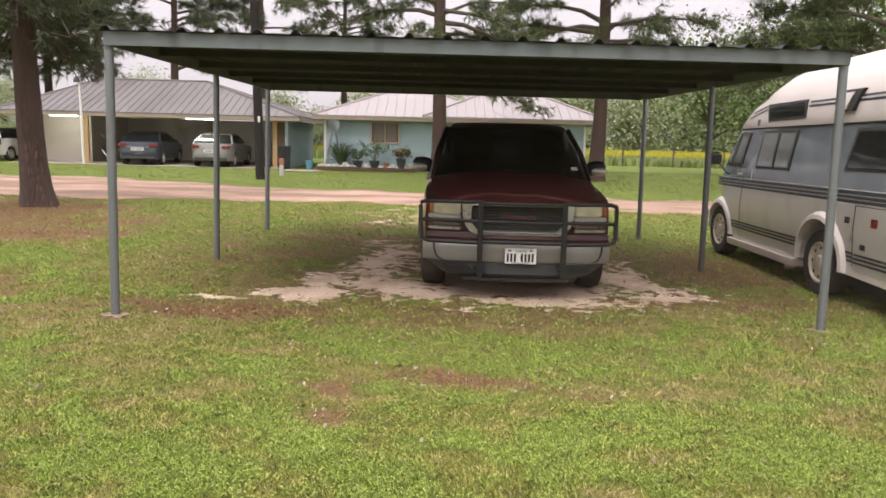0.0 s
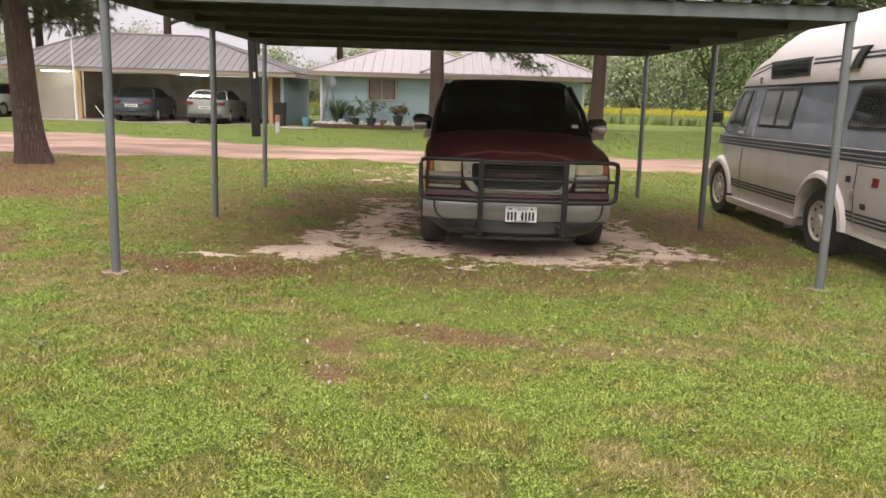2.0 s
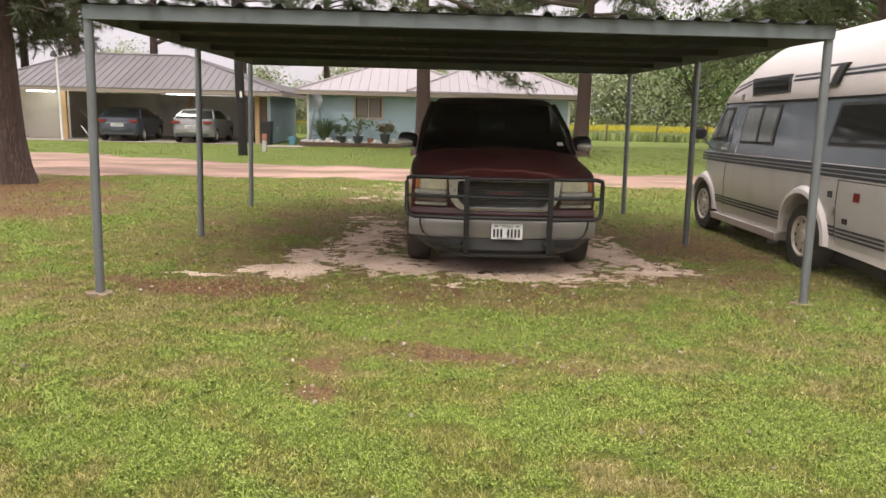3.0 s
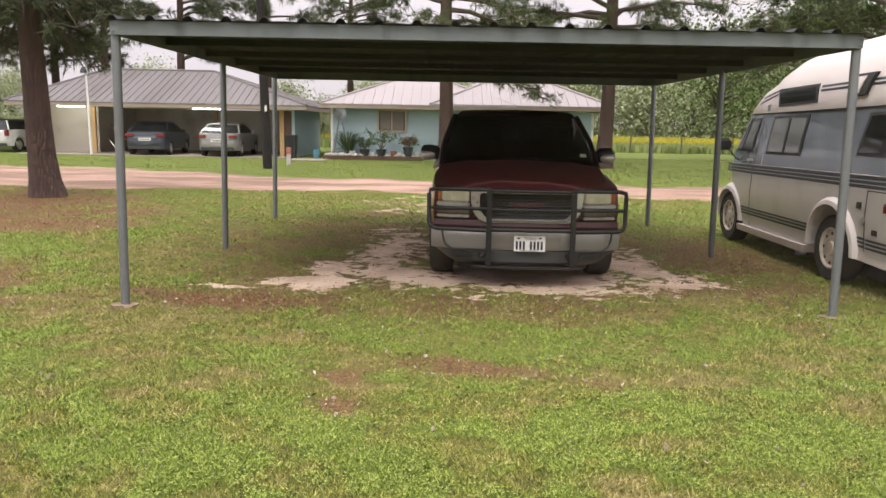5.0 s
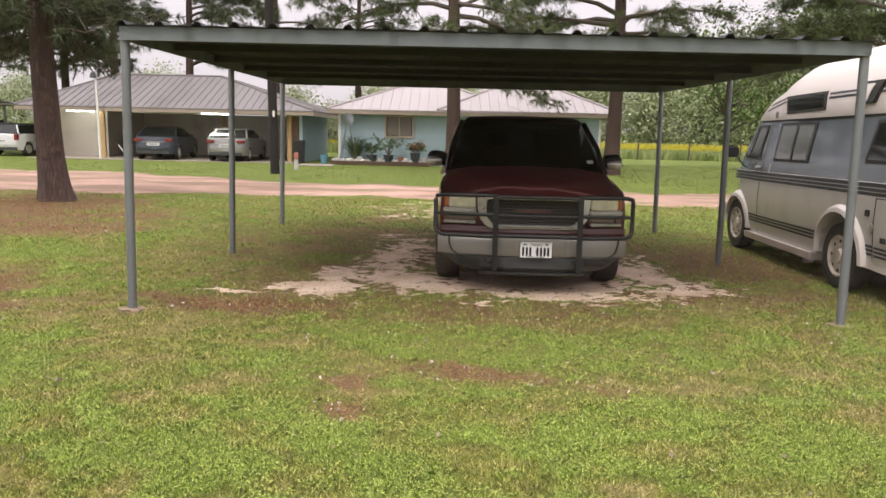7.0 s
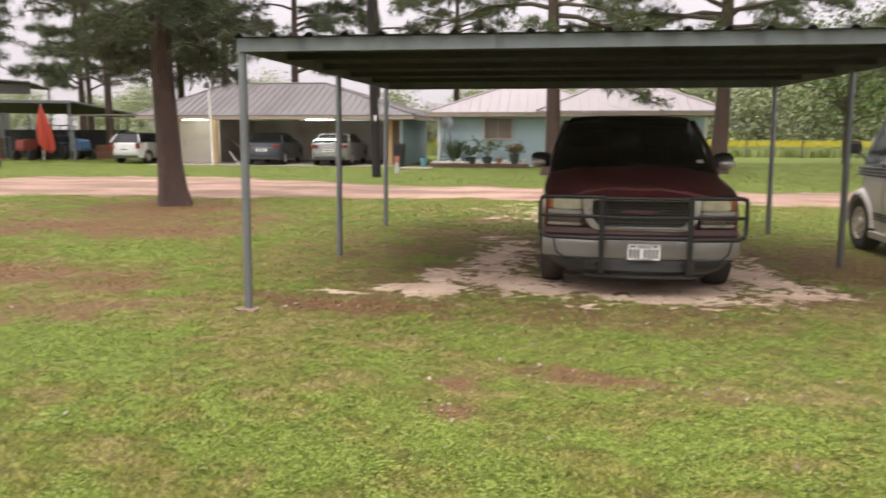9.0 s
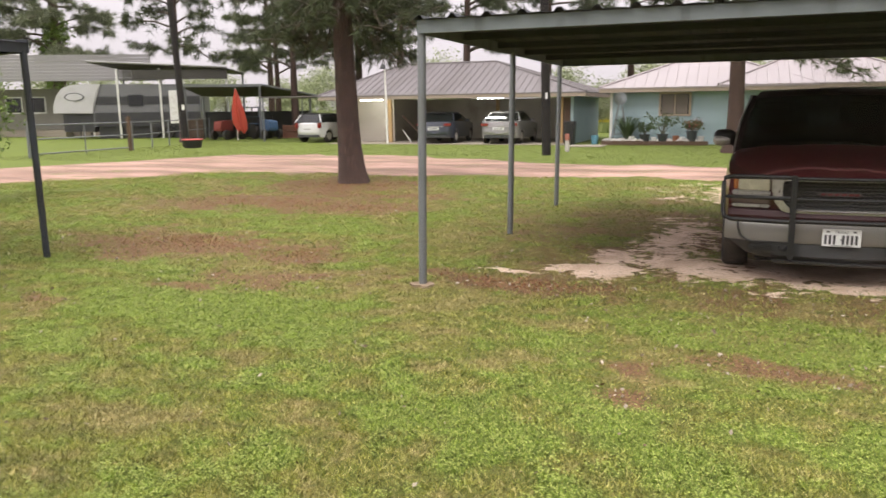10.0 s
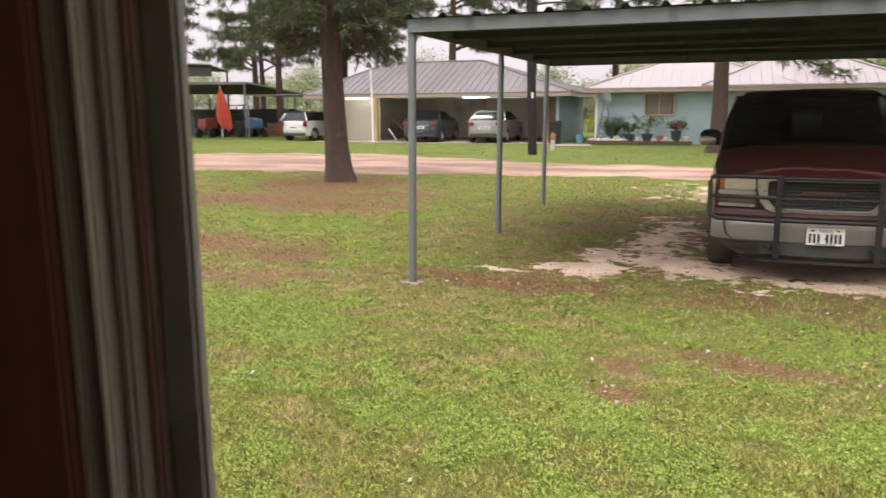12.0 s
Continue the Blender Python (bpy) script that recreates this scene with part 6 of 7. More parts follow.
def tractor(label, l_, d_, turn, paint):
    """Small yard tractor: hood, seat, wheel, two large and two small tyres; nose to -y."""
    t_ = thing("tractor", label, "tractor", far(l_, d_), YAW + turn)
    hood = shaped([(-0.95, 0.5), (-1.0, 0.62), (-0.95, 0.98), (-0.85, 1.06), (0.0, 1.12), (0.0, 0.5)], lambda y, z: 0.27 - 0.06 * max(0.0, z - 0.9), (-0.8,), (0.7, 0.9), (-0.6, 0.6))
    part("hood", hood, paint, t_, "painted hood")
    part("chassis", box(-0.18, 0.18, -0.9, 0.75, 0.36, 0.52, 0.03), M_black, t_)
    part("fender", box(-0.62, -0.3, 0.15, 0.95, 0.86, 0.92, 0.03), paint, t_)
    part("fender", box(0.3, 0.62, 0.15, 0.95, 0.86, 0.92, 0.03), paint, t_)
    seat = part("seat", box(-0.24, 0.24, 0.35, 0.75, 0.8, 0.9, 0.04), M_black, t_, "black seat")
    part("backrest", box(-0.22, 0.22, 0.74, 0.82, 0.9, 1.25, 0.03), M_black, seat)
    part("steering_wheel", lathe([(0.17, -0.012), (0.19, 0.0), (0.17, 0.012), (0.15, 0.0)], 18, "z", (0, 0.15, 1.22)), M_black, t_)
    part("steering_column", tube([(0, -0.02, 1.05), (0, 0.15, 1.21)], 0.025, 6), M_black, t_)
    part("roll_bar", tube([(-0.4, 0.9, 0.6), (-0.4, 0.92, 1.75), (-0.3, 0.92, 1.83), (0.3, 0.92, 1.83), (0.4, 0.92, 1.75), (0.4, 0.9, 0.6)], 0.03, 6), M_black, t_)
    part("exhaust", tube([(0.15, -0.5, 1.0), (0.15, -0.5, 1.5)], 0.025, 6), M_black, t_)
    for s in (-1, 1):
        for y, r, w in ((0.55, 0.46, 0.26), (-0.75, 0.28, 0.18)):
            wh = part("wheel", lathe([(r * 0.5, -w / 2), (r * 0.92, -w / 2), (r, -w / 3), (r, w / 3), (r * 0.92, w / 2), (r * 0.5, w / 2)], 20, "x", (s * 0.47, y, r)), M_tyre, t_, "black rubber tyre")
            part("rim", lathe([(r * 0.5, -w * 0.3), (r * 0.5, w * 0.3)], 14, "x", (s * 0.47, y, r)), M_orange, wh)
    return t_


tractor("blue yard tractor under the open shed", -7.5, 45.6, 35, surface("worn blue paint", (0.06, 0.12, 0.22), 0.5, 0, 0.15, 20, 4))
tractor("dark red yard tractor under the open shed", -9.7, 46.0, -30, surface("faded dark red paint", (0.22, 0.04, 0.03), 0.6, 0, 0.2, 20, 4))


def crate_stack(label, l_, d_, count, w, h, mt):
    """Slatted crates on top of one another."""
    t_ = thing("crate_stack", label, "crate", far(l_, d_), YAW)
    for k in range(count):
        z0 = k * (h + 0.01)
        cr = part("crate", box(-w / 2 + 0.03, w / 2 - 0.03, -0.27, 0.27, z0 + 0.01, z0 + h - 0.02), M_black, t_)
        for j in range(3):
            part("slat", box(-w / 2, w / 2, -0.3, -0.275, z0 + 0.02 + j * h / 3, z0 + h / 3 - 0.03 + j * h / 3), mt, cr)
        for s in (-1, 1):
            part("corner", box(s * w / 2 - 0.03, s * w / 2 + 0.03, -0.325, -0.301, z0, z0 + h), mt, cr)
    return t_


crate_stack("faded red stacked crates under the shed", -6.2, 46.9, 2, 0.9, 0.38, M_clay)
crate_stack("dark timber crates under the shed", -11.6, 46.2, 3, 0.8, 0.4, M_oldwood)
rack = thing("steel_rack", "blue-grey steel shelf rack under the shed", "rack", far(-9.0, 47.6), YAW)
for x_ in (-0.8, 0.8):
    for y_ in (-0.25, 0.25):
        part("upright", box(x_ - 0.03, x_ + 0.03, y_ - 0.03, y_ + 0.03, 0, 1.9), M_steelblue, rack)
for z_ in (0.15, 0.7, 1.25, 1.8):
    part("shelf", box(-0.768, 0.768, -0.28, 0.28, z_, z_ + 0.04), M_steelblue, rack)

M_rib = surface("white ribbed aluminium", (0.28, 0.27, 0.27), 0.5, 0.2, 0.08, 15, 1.5, dirt=(0.24, 0.23, 0.22))
tc_ = thing("trailer_carport", "tall open carport with a dark flat roof over the trailer", "carport", far(-15.6, 52.0), YAW)
bm = slab([(-3.2, -2.4, 4.72), (5.2, -2.4, 4.3), (5.2, 3.4, 4.2), (-3.2, 3.4, 4.6)], -0.08)
part("roof", bm, M_darkroof, tc_, "dark metal roof")
part("roof_edge", tube([(-3.25, -2.46, 4.74), (5.25, -2.46, 4.32)], 0.07, 6), M_rib, tc_, "pale metal roof edge")
part("end_panel", box(-0.6, 5.2, -2.36, -2.31, 3.62, 4.2), M_darkroof, tc_, "dark hanging panel")
for x in (-1.6, 1.0, 2.2, 5.1):
    part("post", tube([(x, -2.2, 0), (x, -2.2, 4.3)], 0.07, 8), M_white, tc_, "pale post")
for x in (-3.0, 5.1):
    part("post", tube([(x, 3.2, 0), (x, 3.2, 4.3)], 0.07, 8), M_galv, tc_)
rv = thing("travel_trailer", "white and grey travel trailer with a rounded front", "trailer", far(-16.2, 51.0), YAW)
M_rvgrey = surface("grey trailer side", (0.15, 0.15, 0.16), 0.4, 0.1, 0.08, 20, 2)
M_rvcap = surface("silvery white trailer cap", (0.5, 0.49, 0.5), 0.35, 0.15, 0.06, 20, 2, dirt=(0.4, 0.39, 0.38))
M_rvdark = surface("dark trailer stripe", (0.035, 0.035, 0.04), 0.4, 0.1, 0.1, 20, 2)
bm = prism([(-2.6, 0.75), (4.0, 0.75), (4.0, 3.32), (-2.0, 3.36), (-2.55, 3.3)], -1.2, 1.3, "y")
part("body", bm, M_rvgrey, rv, "grey trailer body")
nosep = [(-2.62, 1.6), (-5.0, 1.62), (-4.98, 2.1), (-4.75, 2.7), (-4.35, 3.15), (-3.8, 3.34), (-2.0, 3.38), (-2.35, 2.9), (-2.55, 2.3)]
bm = prism(nosep, -1.26, 1.34, "y")
bmesh.ops.triangulate(bm, faces=bm.faces[:])
part("front_cap", bm, M_rvcap, rv, "white rounded front cap")
for rad_, y_, mt in ((0.62, -1.262, M_rvgrey), (0.5, -1.285, M_rvcap)):
    bm = lathe([(rad_, 0.0), (rad_, -0.02), (0.001, -0.021)], 24, "y")
    for v in bm.verts:
        v.co = Vector((v.co.x - 3.65, v.co.y + y_, v.co.z * 0.42 + 2.6))
    part("emblem", bm, mt, rv, "plain oval badge")
for z0, z1 in ((2.1, 2.6), (0.76, 1.62)):
    part("stripe", box(-2.5, 3.98, -1.215, -1.201, z0, z1), M_rvdark, rv, "dark stripe")
# Added dark block that fills the dark space under the trailer body.
part("apron", box(-2.4, 3.9, -1.0, 1.1, 0.02, 0.74), M_rvdark, rv, "added dark block below the trailer body")
part("window", box(-0.4, 0.5, -1.24, -1.216, 2.0, 2.7, 0.02), M_darkglass, rv)
part("door", box(2.1, 2.75, -1.24, -1.202, 0.9, 2.95, 0.02), M_white, rv, "white trailer door")
# Another added block, for the dark space under the nose.
part("skirt", box(-4.5, -2.63, -1.1, 1.1, 0.45, 1.58, 0.02), M_rvdark, rv, "added dark block below the nose")
for s in (-1, 1):
    part("jack", tube([(-3.6, s * 0.9, 0), (-3.6, s * 0.9, 0.95)], 0.05, 6), M_black, rv)
    for y in (1.0, 1.9):
        t_ = part("wheel", lathe([(0.2, -0.1), (0.35, -0.1), (0.35, 0.1), (0.2, 0.1)], 20, "y", (y, s * 1.1, 0.35)), M_tyre, rv)

mh = thing("mobile_home", "long pale mobile home with a ribbed white awning roof", "house", far(-22.0, 56.5), YAW)
# Cream taken down: the awning's shade is put into the wall colour.
part("wall", box(-9.0, 6.0, 0.0, 4.0, 0.5, 3.3), surface("cream mobile home wall", (0.18, 0.17, 0.145), 0.7, 0, 0.1, 20, 1), mh, "cream wall darkened for awning shade")
part("skirting", box(-8.9, 5.9, 0.05, 3.95, 0.0, 0.5), M_concrete, mh)
for x in (-7.5, -5.2, -3.6, -1.2):
    w_ = part("window", box(x, x + 1.0, -0.05, -0.01, 1.7, 2.7), M_darkglass, mh, "dark window")
    part("window_frame", box(x - 0.08, x + 1.08, -0.03, -0.005, 1.62, 2.78), M_white, w_)
bm = slab([(-9.2, -1.6, 4.0), (6.2, -1.6, 3.8), (6.2, 4.1, 5.3), (-9.2, 4.1, 5.3)], -0.06)
part("roof", bm, M_rib, mh, "white awning roof")
for k in range(8):
    z = 3.78 + k * 0.22
    part("awning_slat", box(-6.4, 5.4, -1.72 + 0.02 * k, -1.64 + 0.02 * k, z, z + 0.2, 0.01), M_rib, mh, "white ribbed awning slat")
for x in (-9.0, 1.2, 6.0):
    part("post", tube([(x, -1.5, 0), (x, -1.5, 3.95)], 0.05, 6), M_white, mh)
part("gable", prism([(-9.3, 3.6), (-6.5, 3.6), (-6.9, 4.5), (-9.3, 5.0)], -1.75, -1.65, "y"), M_darkroof, mh, "dark porch gable")
part("step", box(-2.2, -0.8, -1.3, -0.1, 0, 0.45), M_concrete, mh)

gate = thing("pipe_gate", "grey pipe yard gate with two rails", "gate", (0, 0, 0))
ga, gb = Vector((-24.0, 21.0, 0)), Vector((-24.2, 26.3, 0))
for t_, r, h in ((0, 0.05, 1.35), (0.52, 0.025, 1.2), (1.0, 0.09, 1.45)):
    q = ga.lerp(gb, t_)
    part("post", tube([q, q + Vector((0, 0, h))], r, 8), M_oldwood if t_ == 1 else M_galv, gate)
for z in (0.14, 0.68, 1.2):
    part("rail", tube([ga + Vector((0, 0, z)), gb + Vector((0, 0, z))], 0.028, 8), M_galv, gate)
fence = thing("pipe_fence", "low grey pipe fence along the yard", "fence", (0, 0, 0))
fa, fb = Vector((-24.3, 26.5, 0)), Vector((-28.6, 37.5, 0))
for k in range(6):
    q = fa.lerp(fb, k / 5) + Vector((0.02, 0.05, 0))
    part("post", tube([q, q + Vector((0, 0, 1.25))], 0.035, 8), M_galv, fence)
for z in (0.65, 1.2):
    part("rail", tube([fa + Vector((0, 0, z)), fb + Vector((0, 0, z))], 0.022, 8), M_galv, fence)


# ---- trees ----
def trunk_mesh(r, h, lean, seed, flare=0.5, n=20, steps=18, top=0.3):
    rng = random.Random(seed)
    bm_ = bmesh.new()
    rows = []
    for i in range(steps + 1):
        t_ = i / steps
        z = h * t_ ** 1.3
        rr = r * (1 - (1 - top) * t_) * (1 + flare * math.exp(-z / 0.35))
        cx = lean[0] * t_ + 0.05 * math.sin(2.3 * t_ * 3 + seed)
        cy = lean[1] * t_
        row = []
        for k in range(n):
            a = 2 * math.pi * k / n
            q = rr * (1 + 0.05 * math.sin(5 * a + seed + 2 * t_) + 0.06 * noise.noise((math.cos(a) * 3, math.sin(a) * 3, z * 1.2 + seed)) + 0.12 * math.exp(-z / 0.25) * math.sin(4 * a + seed))
            row.append(bm_.verts.new((cx + q * math.cos(a), cy + q * math.sin(a), z - 0.06 * (i == 0))))
        rows.append(row)
    for A, B in zip(rows, rows[1:]):
        for k in range(n):
            bm_.faces.new((A[k], A[(k + 1) % n], B[(k + 1) % n], B[k]))
    bm_.faces.new(rows[-1])
    return bm_


def pine(label, x, y, r, h, limbs, seed, tuft=0.22, per=12, density=1.0, lean=(0, 0), mat=None, z0=4.0, reach=3.2, extra=(), droop=0.25, ztop=None, width=0.010):
    """Trunk, limbs that fork into twigs, and tufts of needles at the twigs. extra: limbs given by (height, angle, length, end height)."""
    rng = random.Random(seed)
    nr = np.random.default_rng(seed)
    t_ = thing("pine_tree", label, "tree", (x, y, 0))
    part("trunk", trunk_mesh(r, h, lean, seed), M_bark, t_, "flaky red-brown pine trunk", sharp=180)
    wood = bmesh.new()
    cs, ax = [], []
    zt = ztop or h * 0.97
    spec = [(z0 + (zt - z0) * (k + rng.random()) / limbs, rng.uniform(0, 2 * math.pi), None, None) for k in range(limbs)] + list(extra)
    for z, a, ln, ze in spec:
        f = (z - z0) / max(0.1, (h - z0))
        ln = ln or reach * (1 - 0.65 * max(0, f)) * rng.uniform(0.6, 1.15)
        ze = ze if ze is not None else z + ln * rng.uniform(-droop, 0.25)
        s = min(1, z / h)
        base = Vector((lean[0] * s, lean[1] * s, z))
        d = Vector((math.cos(a), math.sin(a), 0))
        side = Vector((-d.y, d.x, 0))
        pts = []
        bend = rng.uniform(-0.3, 0.3)
        for k in range(6):
            u = k / 5
            pts.append(base + d * (ln * u) + side * (bend * ln * u * u) + Vector((0, 0, (ze - z) * u + 0.18 * ln * math.sin(math.pi * u) * 0.6 + rng.uniform(-0.05, 0.05) * ln * 0.4)))
        br = 0.022 + 0.017 * ln
        tube(pts, br, 6, wood, [br * (1 - 0.8 * k / 5) for k in range(6)])
        ntw = int(max(5, 6.5 * ln) * density)
        for q in range(ntw):
            u = rng.uniform(0.3, 1.0)
            i = min(4, int(u * 5))
            o = pts[i].lerp(pts[i + 1], u * 5 - i)
            tl = rng.uniform(0.25, 0.7) * (0.6 + 0.25 * ln)
            td = (d * rng.uniform(0.2, 1.0) + side * rng.choice((-1, 1)) * rng.uniform(0.3, 1.0) + Vector((0, 0, rng.uniform(-0.35, 0.45)))).normalized()
            e = o + td * tl
            tube([o, o.lerp(e, 0.5) + Vector((0, 0, 0.04)), e], 0.012, 4, wood, [0.014, 0.010, 0.006])
            for w in range(3 + int(3 * tl)):
                g = o.lerp(e, rng.uniform(0.35, 1.08)) + Vector((rng.gauss(0, 0.09), rng.gauss(0, 0.09), rng.gauss(0, 0.08)))
                cs.append(g)
                ax.append(td)
    part("limbs", wood, M_limb, t_, "bare grey limbs", sharp=180)
    soup("crown", needles(np.array(cs), np.array(ax), tuft, width, per, nr), mat or M_needle, t_, "tufts of long green needles")
    return t_


def leafy(name, label, x, y, r, h, z0, rad, seed, count, leaf, per, mat, clump=0.35, group="", squash=1.0):
    """Forked trunk and limbs, and an uneven crown of leaf clumps round the ends of the limbs."""
    rng = random.Random(seed)
    nr = np.random.default_rng(seed)
    t_ = thing(name, label, "tree", (x, y, 0), group=group)
    part("trunk", trunk_mesh(r, z0 + 0.4 * (h - z0), (rng.uniform(-0.4, 0.4), 0), seed, 0.35, 12, 9), M_limb, t_, sharp=180)
    wood, cs = bmesh.new(), []
    for k in range(count):
        a = rng.uniform(0, 2 * math.pi)
        z = z0 + (h - z0) * rng.random() ** 0.8
        q = rad * math.sqrt(max(0.05, 1 - ((z - z0 - 0.4 * (h - z0)) / (0.62 * (h - z0))) ** 2)) * rng.uniform(0.45, 1.1)
        e = Vector((q * math.cos(a), q * math.sin(a) * squash, z))
        b = Vector((0, 0, min(z, z0 + 0.35 * (h - z0)) * rng.uniform(0.6, 0.95)))
        if k % 2 == 0:
            tube([b, b.lerp(e, 0.5) + Vector((0, 0, 0.12 * q)), e], 0.03, 5, wood, [0.05 + 0.012 * h * 0.3, 0.03, 0.012])
        for w in range(4):
            cs.append(e + Vector((rng.gauss(0, clump * 1.6), rng.gauss(0, clump * 1.6), rng.gauss(0, clump))))
            cs.append(b.lerp(e, rng.uniform(0.55, 1.0)) + Vector((rng.gauss(0, clump), rng.gauss(0, clump), rng.gauss(0, clump))))
    part("limbs", wood, M_limb, t_, sharp=180)
    soup("crown", leaves(np.array(cs), leaf, per, clump, nr), mat, t_)
    return t_


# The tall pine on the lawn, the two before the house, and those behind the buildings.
pine("tall pine on the lawn with drooping dark limbs", -8.0, 15.45, 0.27, 15.0, 26, 3, tuft=0.24, per=14, density=1.5, mat=M_needle_shaded, z0=4.6, reach=3.0, lean=(-0.35, 0.1), width=0.008,
     extra=[(4.2, 2.7, 2.0, 3.3), (4.4, 0.3, 1.6, 3.4), (4.3, 1.6, 2.2, 3.2), (5.0, 3.4, 2.3, 4.0), (4.6, 0.9, 2.0, 3.4), (4.9, 2.1, 2.4, 3.5), (4.5, 5.6, 1.4, 4.2), (5.2, 2.9, 3.2, 4.3), (4.4, 2.3, 1.8, 2.9)] + [(4.1 + 0.06 * k, 0.5 + k * 0.62, 1.1 + 0.09 * k, 2.5 + 0.09 * k) for k in range(11)] + [(3.9 + 0.05 * k, 0.2 + k * 0.53, 0.9 + 0.05 * k, 2.6 + 0.08 * k) for k in range(14)])
pine("tall pine before the blue house", 0.05, 28.2, 0.29, 17.0, 20, 7, tuft=0.3, per=12, density=1.2, z0=5.0, reach=4.6, width=0.012,
     extra=[(6.3, 3.3, 5.2, 5.9), (3.4, 0.12, 3.7, 2.55), (3.6, 0.3, 2.6, 2.9), (5.6, 0.2, 4.4, 4.0), (5.9, 2.9, 4.0, 5.3), (6.0, 5.9, 3.6, 4.6), (5.2, 4.4, 2.6, 4.6)])
pine("tall pine before the blue house", 6.35, 30.2, 0.31, 17.0, 22, 12, tuft=0.3, per=12, density=1.3, z0=4.8, reach=4.8, width=0.012,
     extra=[(5.6, 3.0, 5.0, 5.2), (5.2, 0.3, 3.6, 4.8), (6.1, 3.3, 4.4, 6.3), (5.4, 5.6, 3.0, 4.5), (5.9, 0.1, 4.2, 5.9)])
for i, (x, y, h, sd) in enumerate(((-19.5, 45.0, 15.0, 21), (-15.5, 46.0, 16.0, 22), (-11.0, 48.5, 14.0, 23), (-23.5, 47.0, 15.0, 24), (-6.5, 54.0, 13.0, 26))):
    pine("dark pine behind the garage", x, y, 0.3, h, 26, sd, tuft=0.4, per=13, density=1.05, mat=M_needle_shaded, z0=4.6, reach=4.4, width=0.016)
pine("dark pine behind the yard pole", far(-11.3, 42.0)[0], far(-11.3, 42.0)[1], 0.2, 12.0, 22, 33, tuft=0.4, per=12, density=0.9, mat=M_needle_shaded, z0=4.3, reach=3.6, width=0.017)
pine("dark pine behind the lean-to", -24.5, 40.5, 0.25, 13.0, 20, 34, tuft=0.42, per=12, density=0.9, mat=M_needle_shaded, z0=3.8, reach=4.0, width=0.018)
pine("pine behind the open shed", -29.5, 46.5, 0.22, 13.0, 16, 31, tuft=0.34, per=12, density=0.9, mat=M_needle_shaded, z0=4.0, reach=3.0, width=0.014)
ivied = pine("ivy-clad old pine behind the mobile home", -58.5, 55.5, 0.75, 17.0, 26, 41, tuft=0.75, per=11, density=0.8, mat=M_needle_haze, z0=6.0, reach=7.5, width=0.03)
ivy_rng = np.random.default_rng(77)
iz, ia = ivy_rng.uniform(0.2, 10.5, 420), ivy_rng.uniform(0, 2 * np.pi, 420)
soup("ivy", leaves(np.stack([0.85 * np.cos(ia), 0.85 * np.sin(ia), iz], 1), 0.3, 8, 0.22, ivy_rng), M_shrub, ivied, "green ivy round the trunk")
pine("pine behind the trailer", -40.0, 62.0, 0.35, 15.0, 26, 43, tuft=0.55, per=10, density=1.0, mat=M_needle_haze, z0=5.0, reach=5.0, width=0.025)
# Right of the van.
pine("broad pine behind the van", 15.5, 26.0, 0.36, 15.0, 30, 51, tuft=0.34, per=12, density=1.5, z0=4.0, reach=5.6, width=0.014,
     extra=[(4.2, 3.1, 5.5, 3.3), (4.6, 3.5, 5.0, 4.6), (4.4, 2.8, 4.6, 3.9)])
leafy("oak_tree", "leafy oak with low limbs beyond the van", 20.0, 38.0, 0.3, 9.0, 1.8, 4.6, 61, 90, 0.2, 14, M_oakleaf, 0.4)
leafy("oak_tree", "leafy oak with low limbs beyond the van", 22.5, 33.0, 0.32, 11.0, 2.5, 5.0, 62, 100, 0.22, 14, M_oakleaf, 0.45)
leafy("oak_tree", "small leafy oak before the yellow field", 14.25, 40.0, 0.07, 7.2, 1.9, 3.0, 64, 46, 0.2, 10, M_oakleaf, 0.45)
leafy("young_tree", "young leafy tree in the yard", -13.45, 9.5, 0.06, 2.3, 1.0, 1.15, 63, 60, 0.085, 22, M_shrub, 0.19)
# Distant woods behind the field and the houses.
woods = [leafy("woodland_tree", "distant hazy green woodland tree", 300 + 20 * k, 300, 0.25, 9.0 + 1.2 * k, 0.6, 4.2 + 0.4 * k, 70 + k, 80, 0.44, 9, M_leaf_haze, 0.8, group="far woods") for k in range(3)]
rng = random.Random(9)
spots = []
for k in range(26):
    spots.append((14 + k * 2.9 + rng.uniform(-1, 1), 96 + rng.uniform(-8, 10)))
for k in range(11):
    spots.append((-30 - k * 6.2 + rng.uniform(-2, 2), 92 + rng.uniform(-8, 12)))
for k in range(9):
    spots.append((-9 + k * 2.9 + rng.uniform(-1, 1), 92 + rng.uniform(-6, 10)))
for k in range(8):
    spots.append((-70 - k * 4.5, 66 - k * 5 + rng.uniform(-2, 2)))
near_copse = [(-9.5, 60.0), (-7.2, 63.0), (-12.0, 61.0), (-4.0, 66.0)]
spots += near_copse
for i, (x, y) in enumerate(spots):
    s = rng.uniform(0.75, 1.15) * (0.82 if x > 9 else 0.62 if y > 70 or x < -20 else 0.4)
    if i < 3:
        woods[i].location, woods[i].rotation_euler = (x, y, 0), (0, 0, rng.uniform(0, 6))
    else:
        copy_thing(woods[i % 3], pose(x, y, 0, 0, 0, rng.uniform(0, 360)) @ Matrix.Diagonal((s, s, s, 1)))

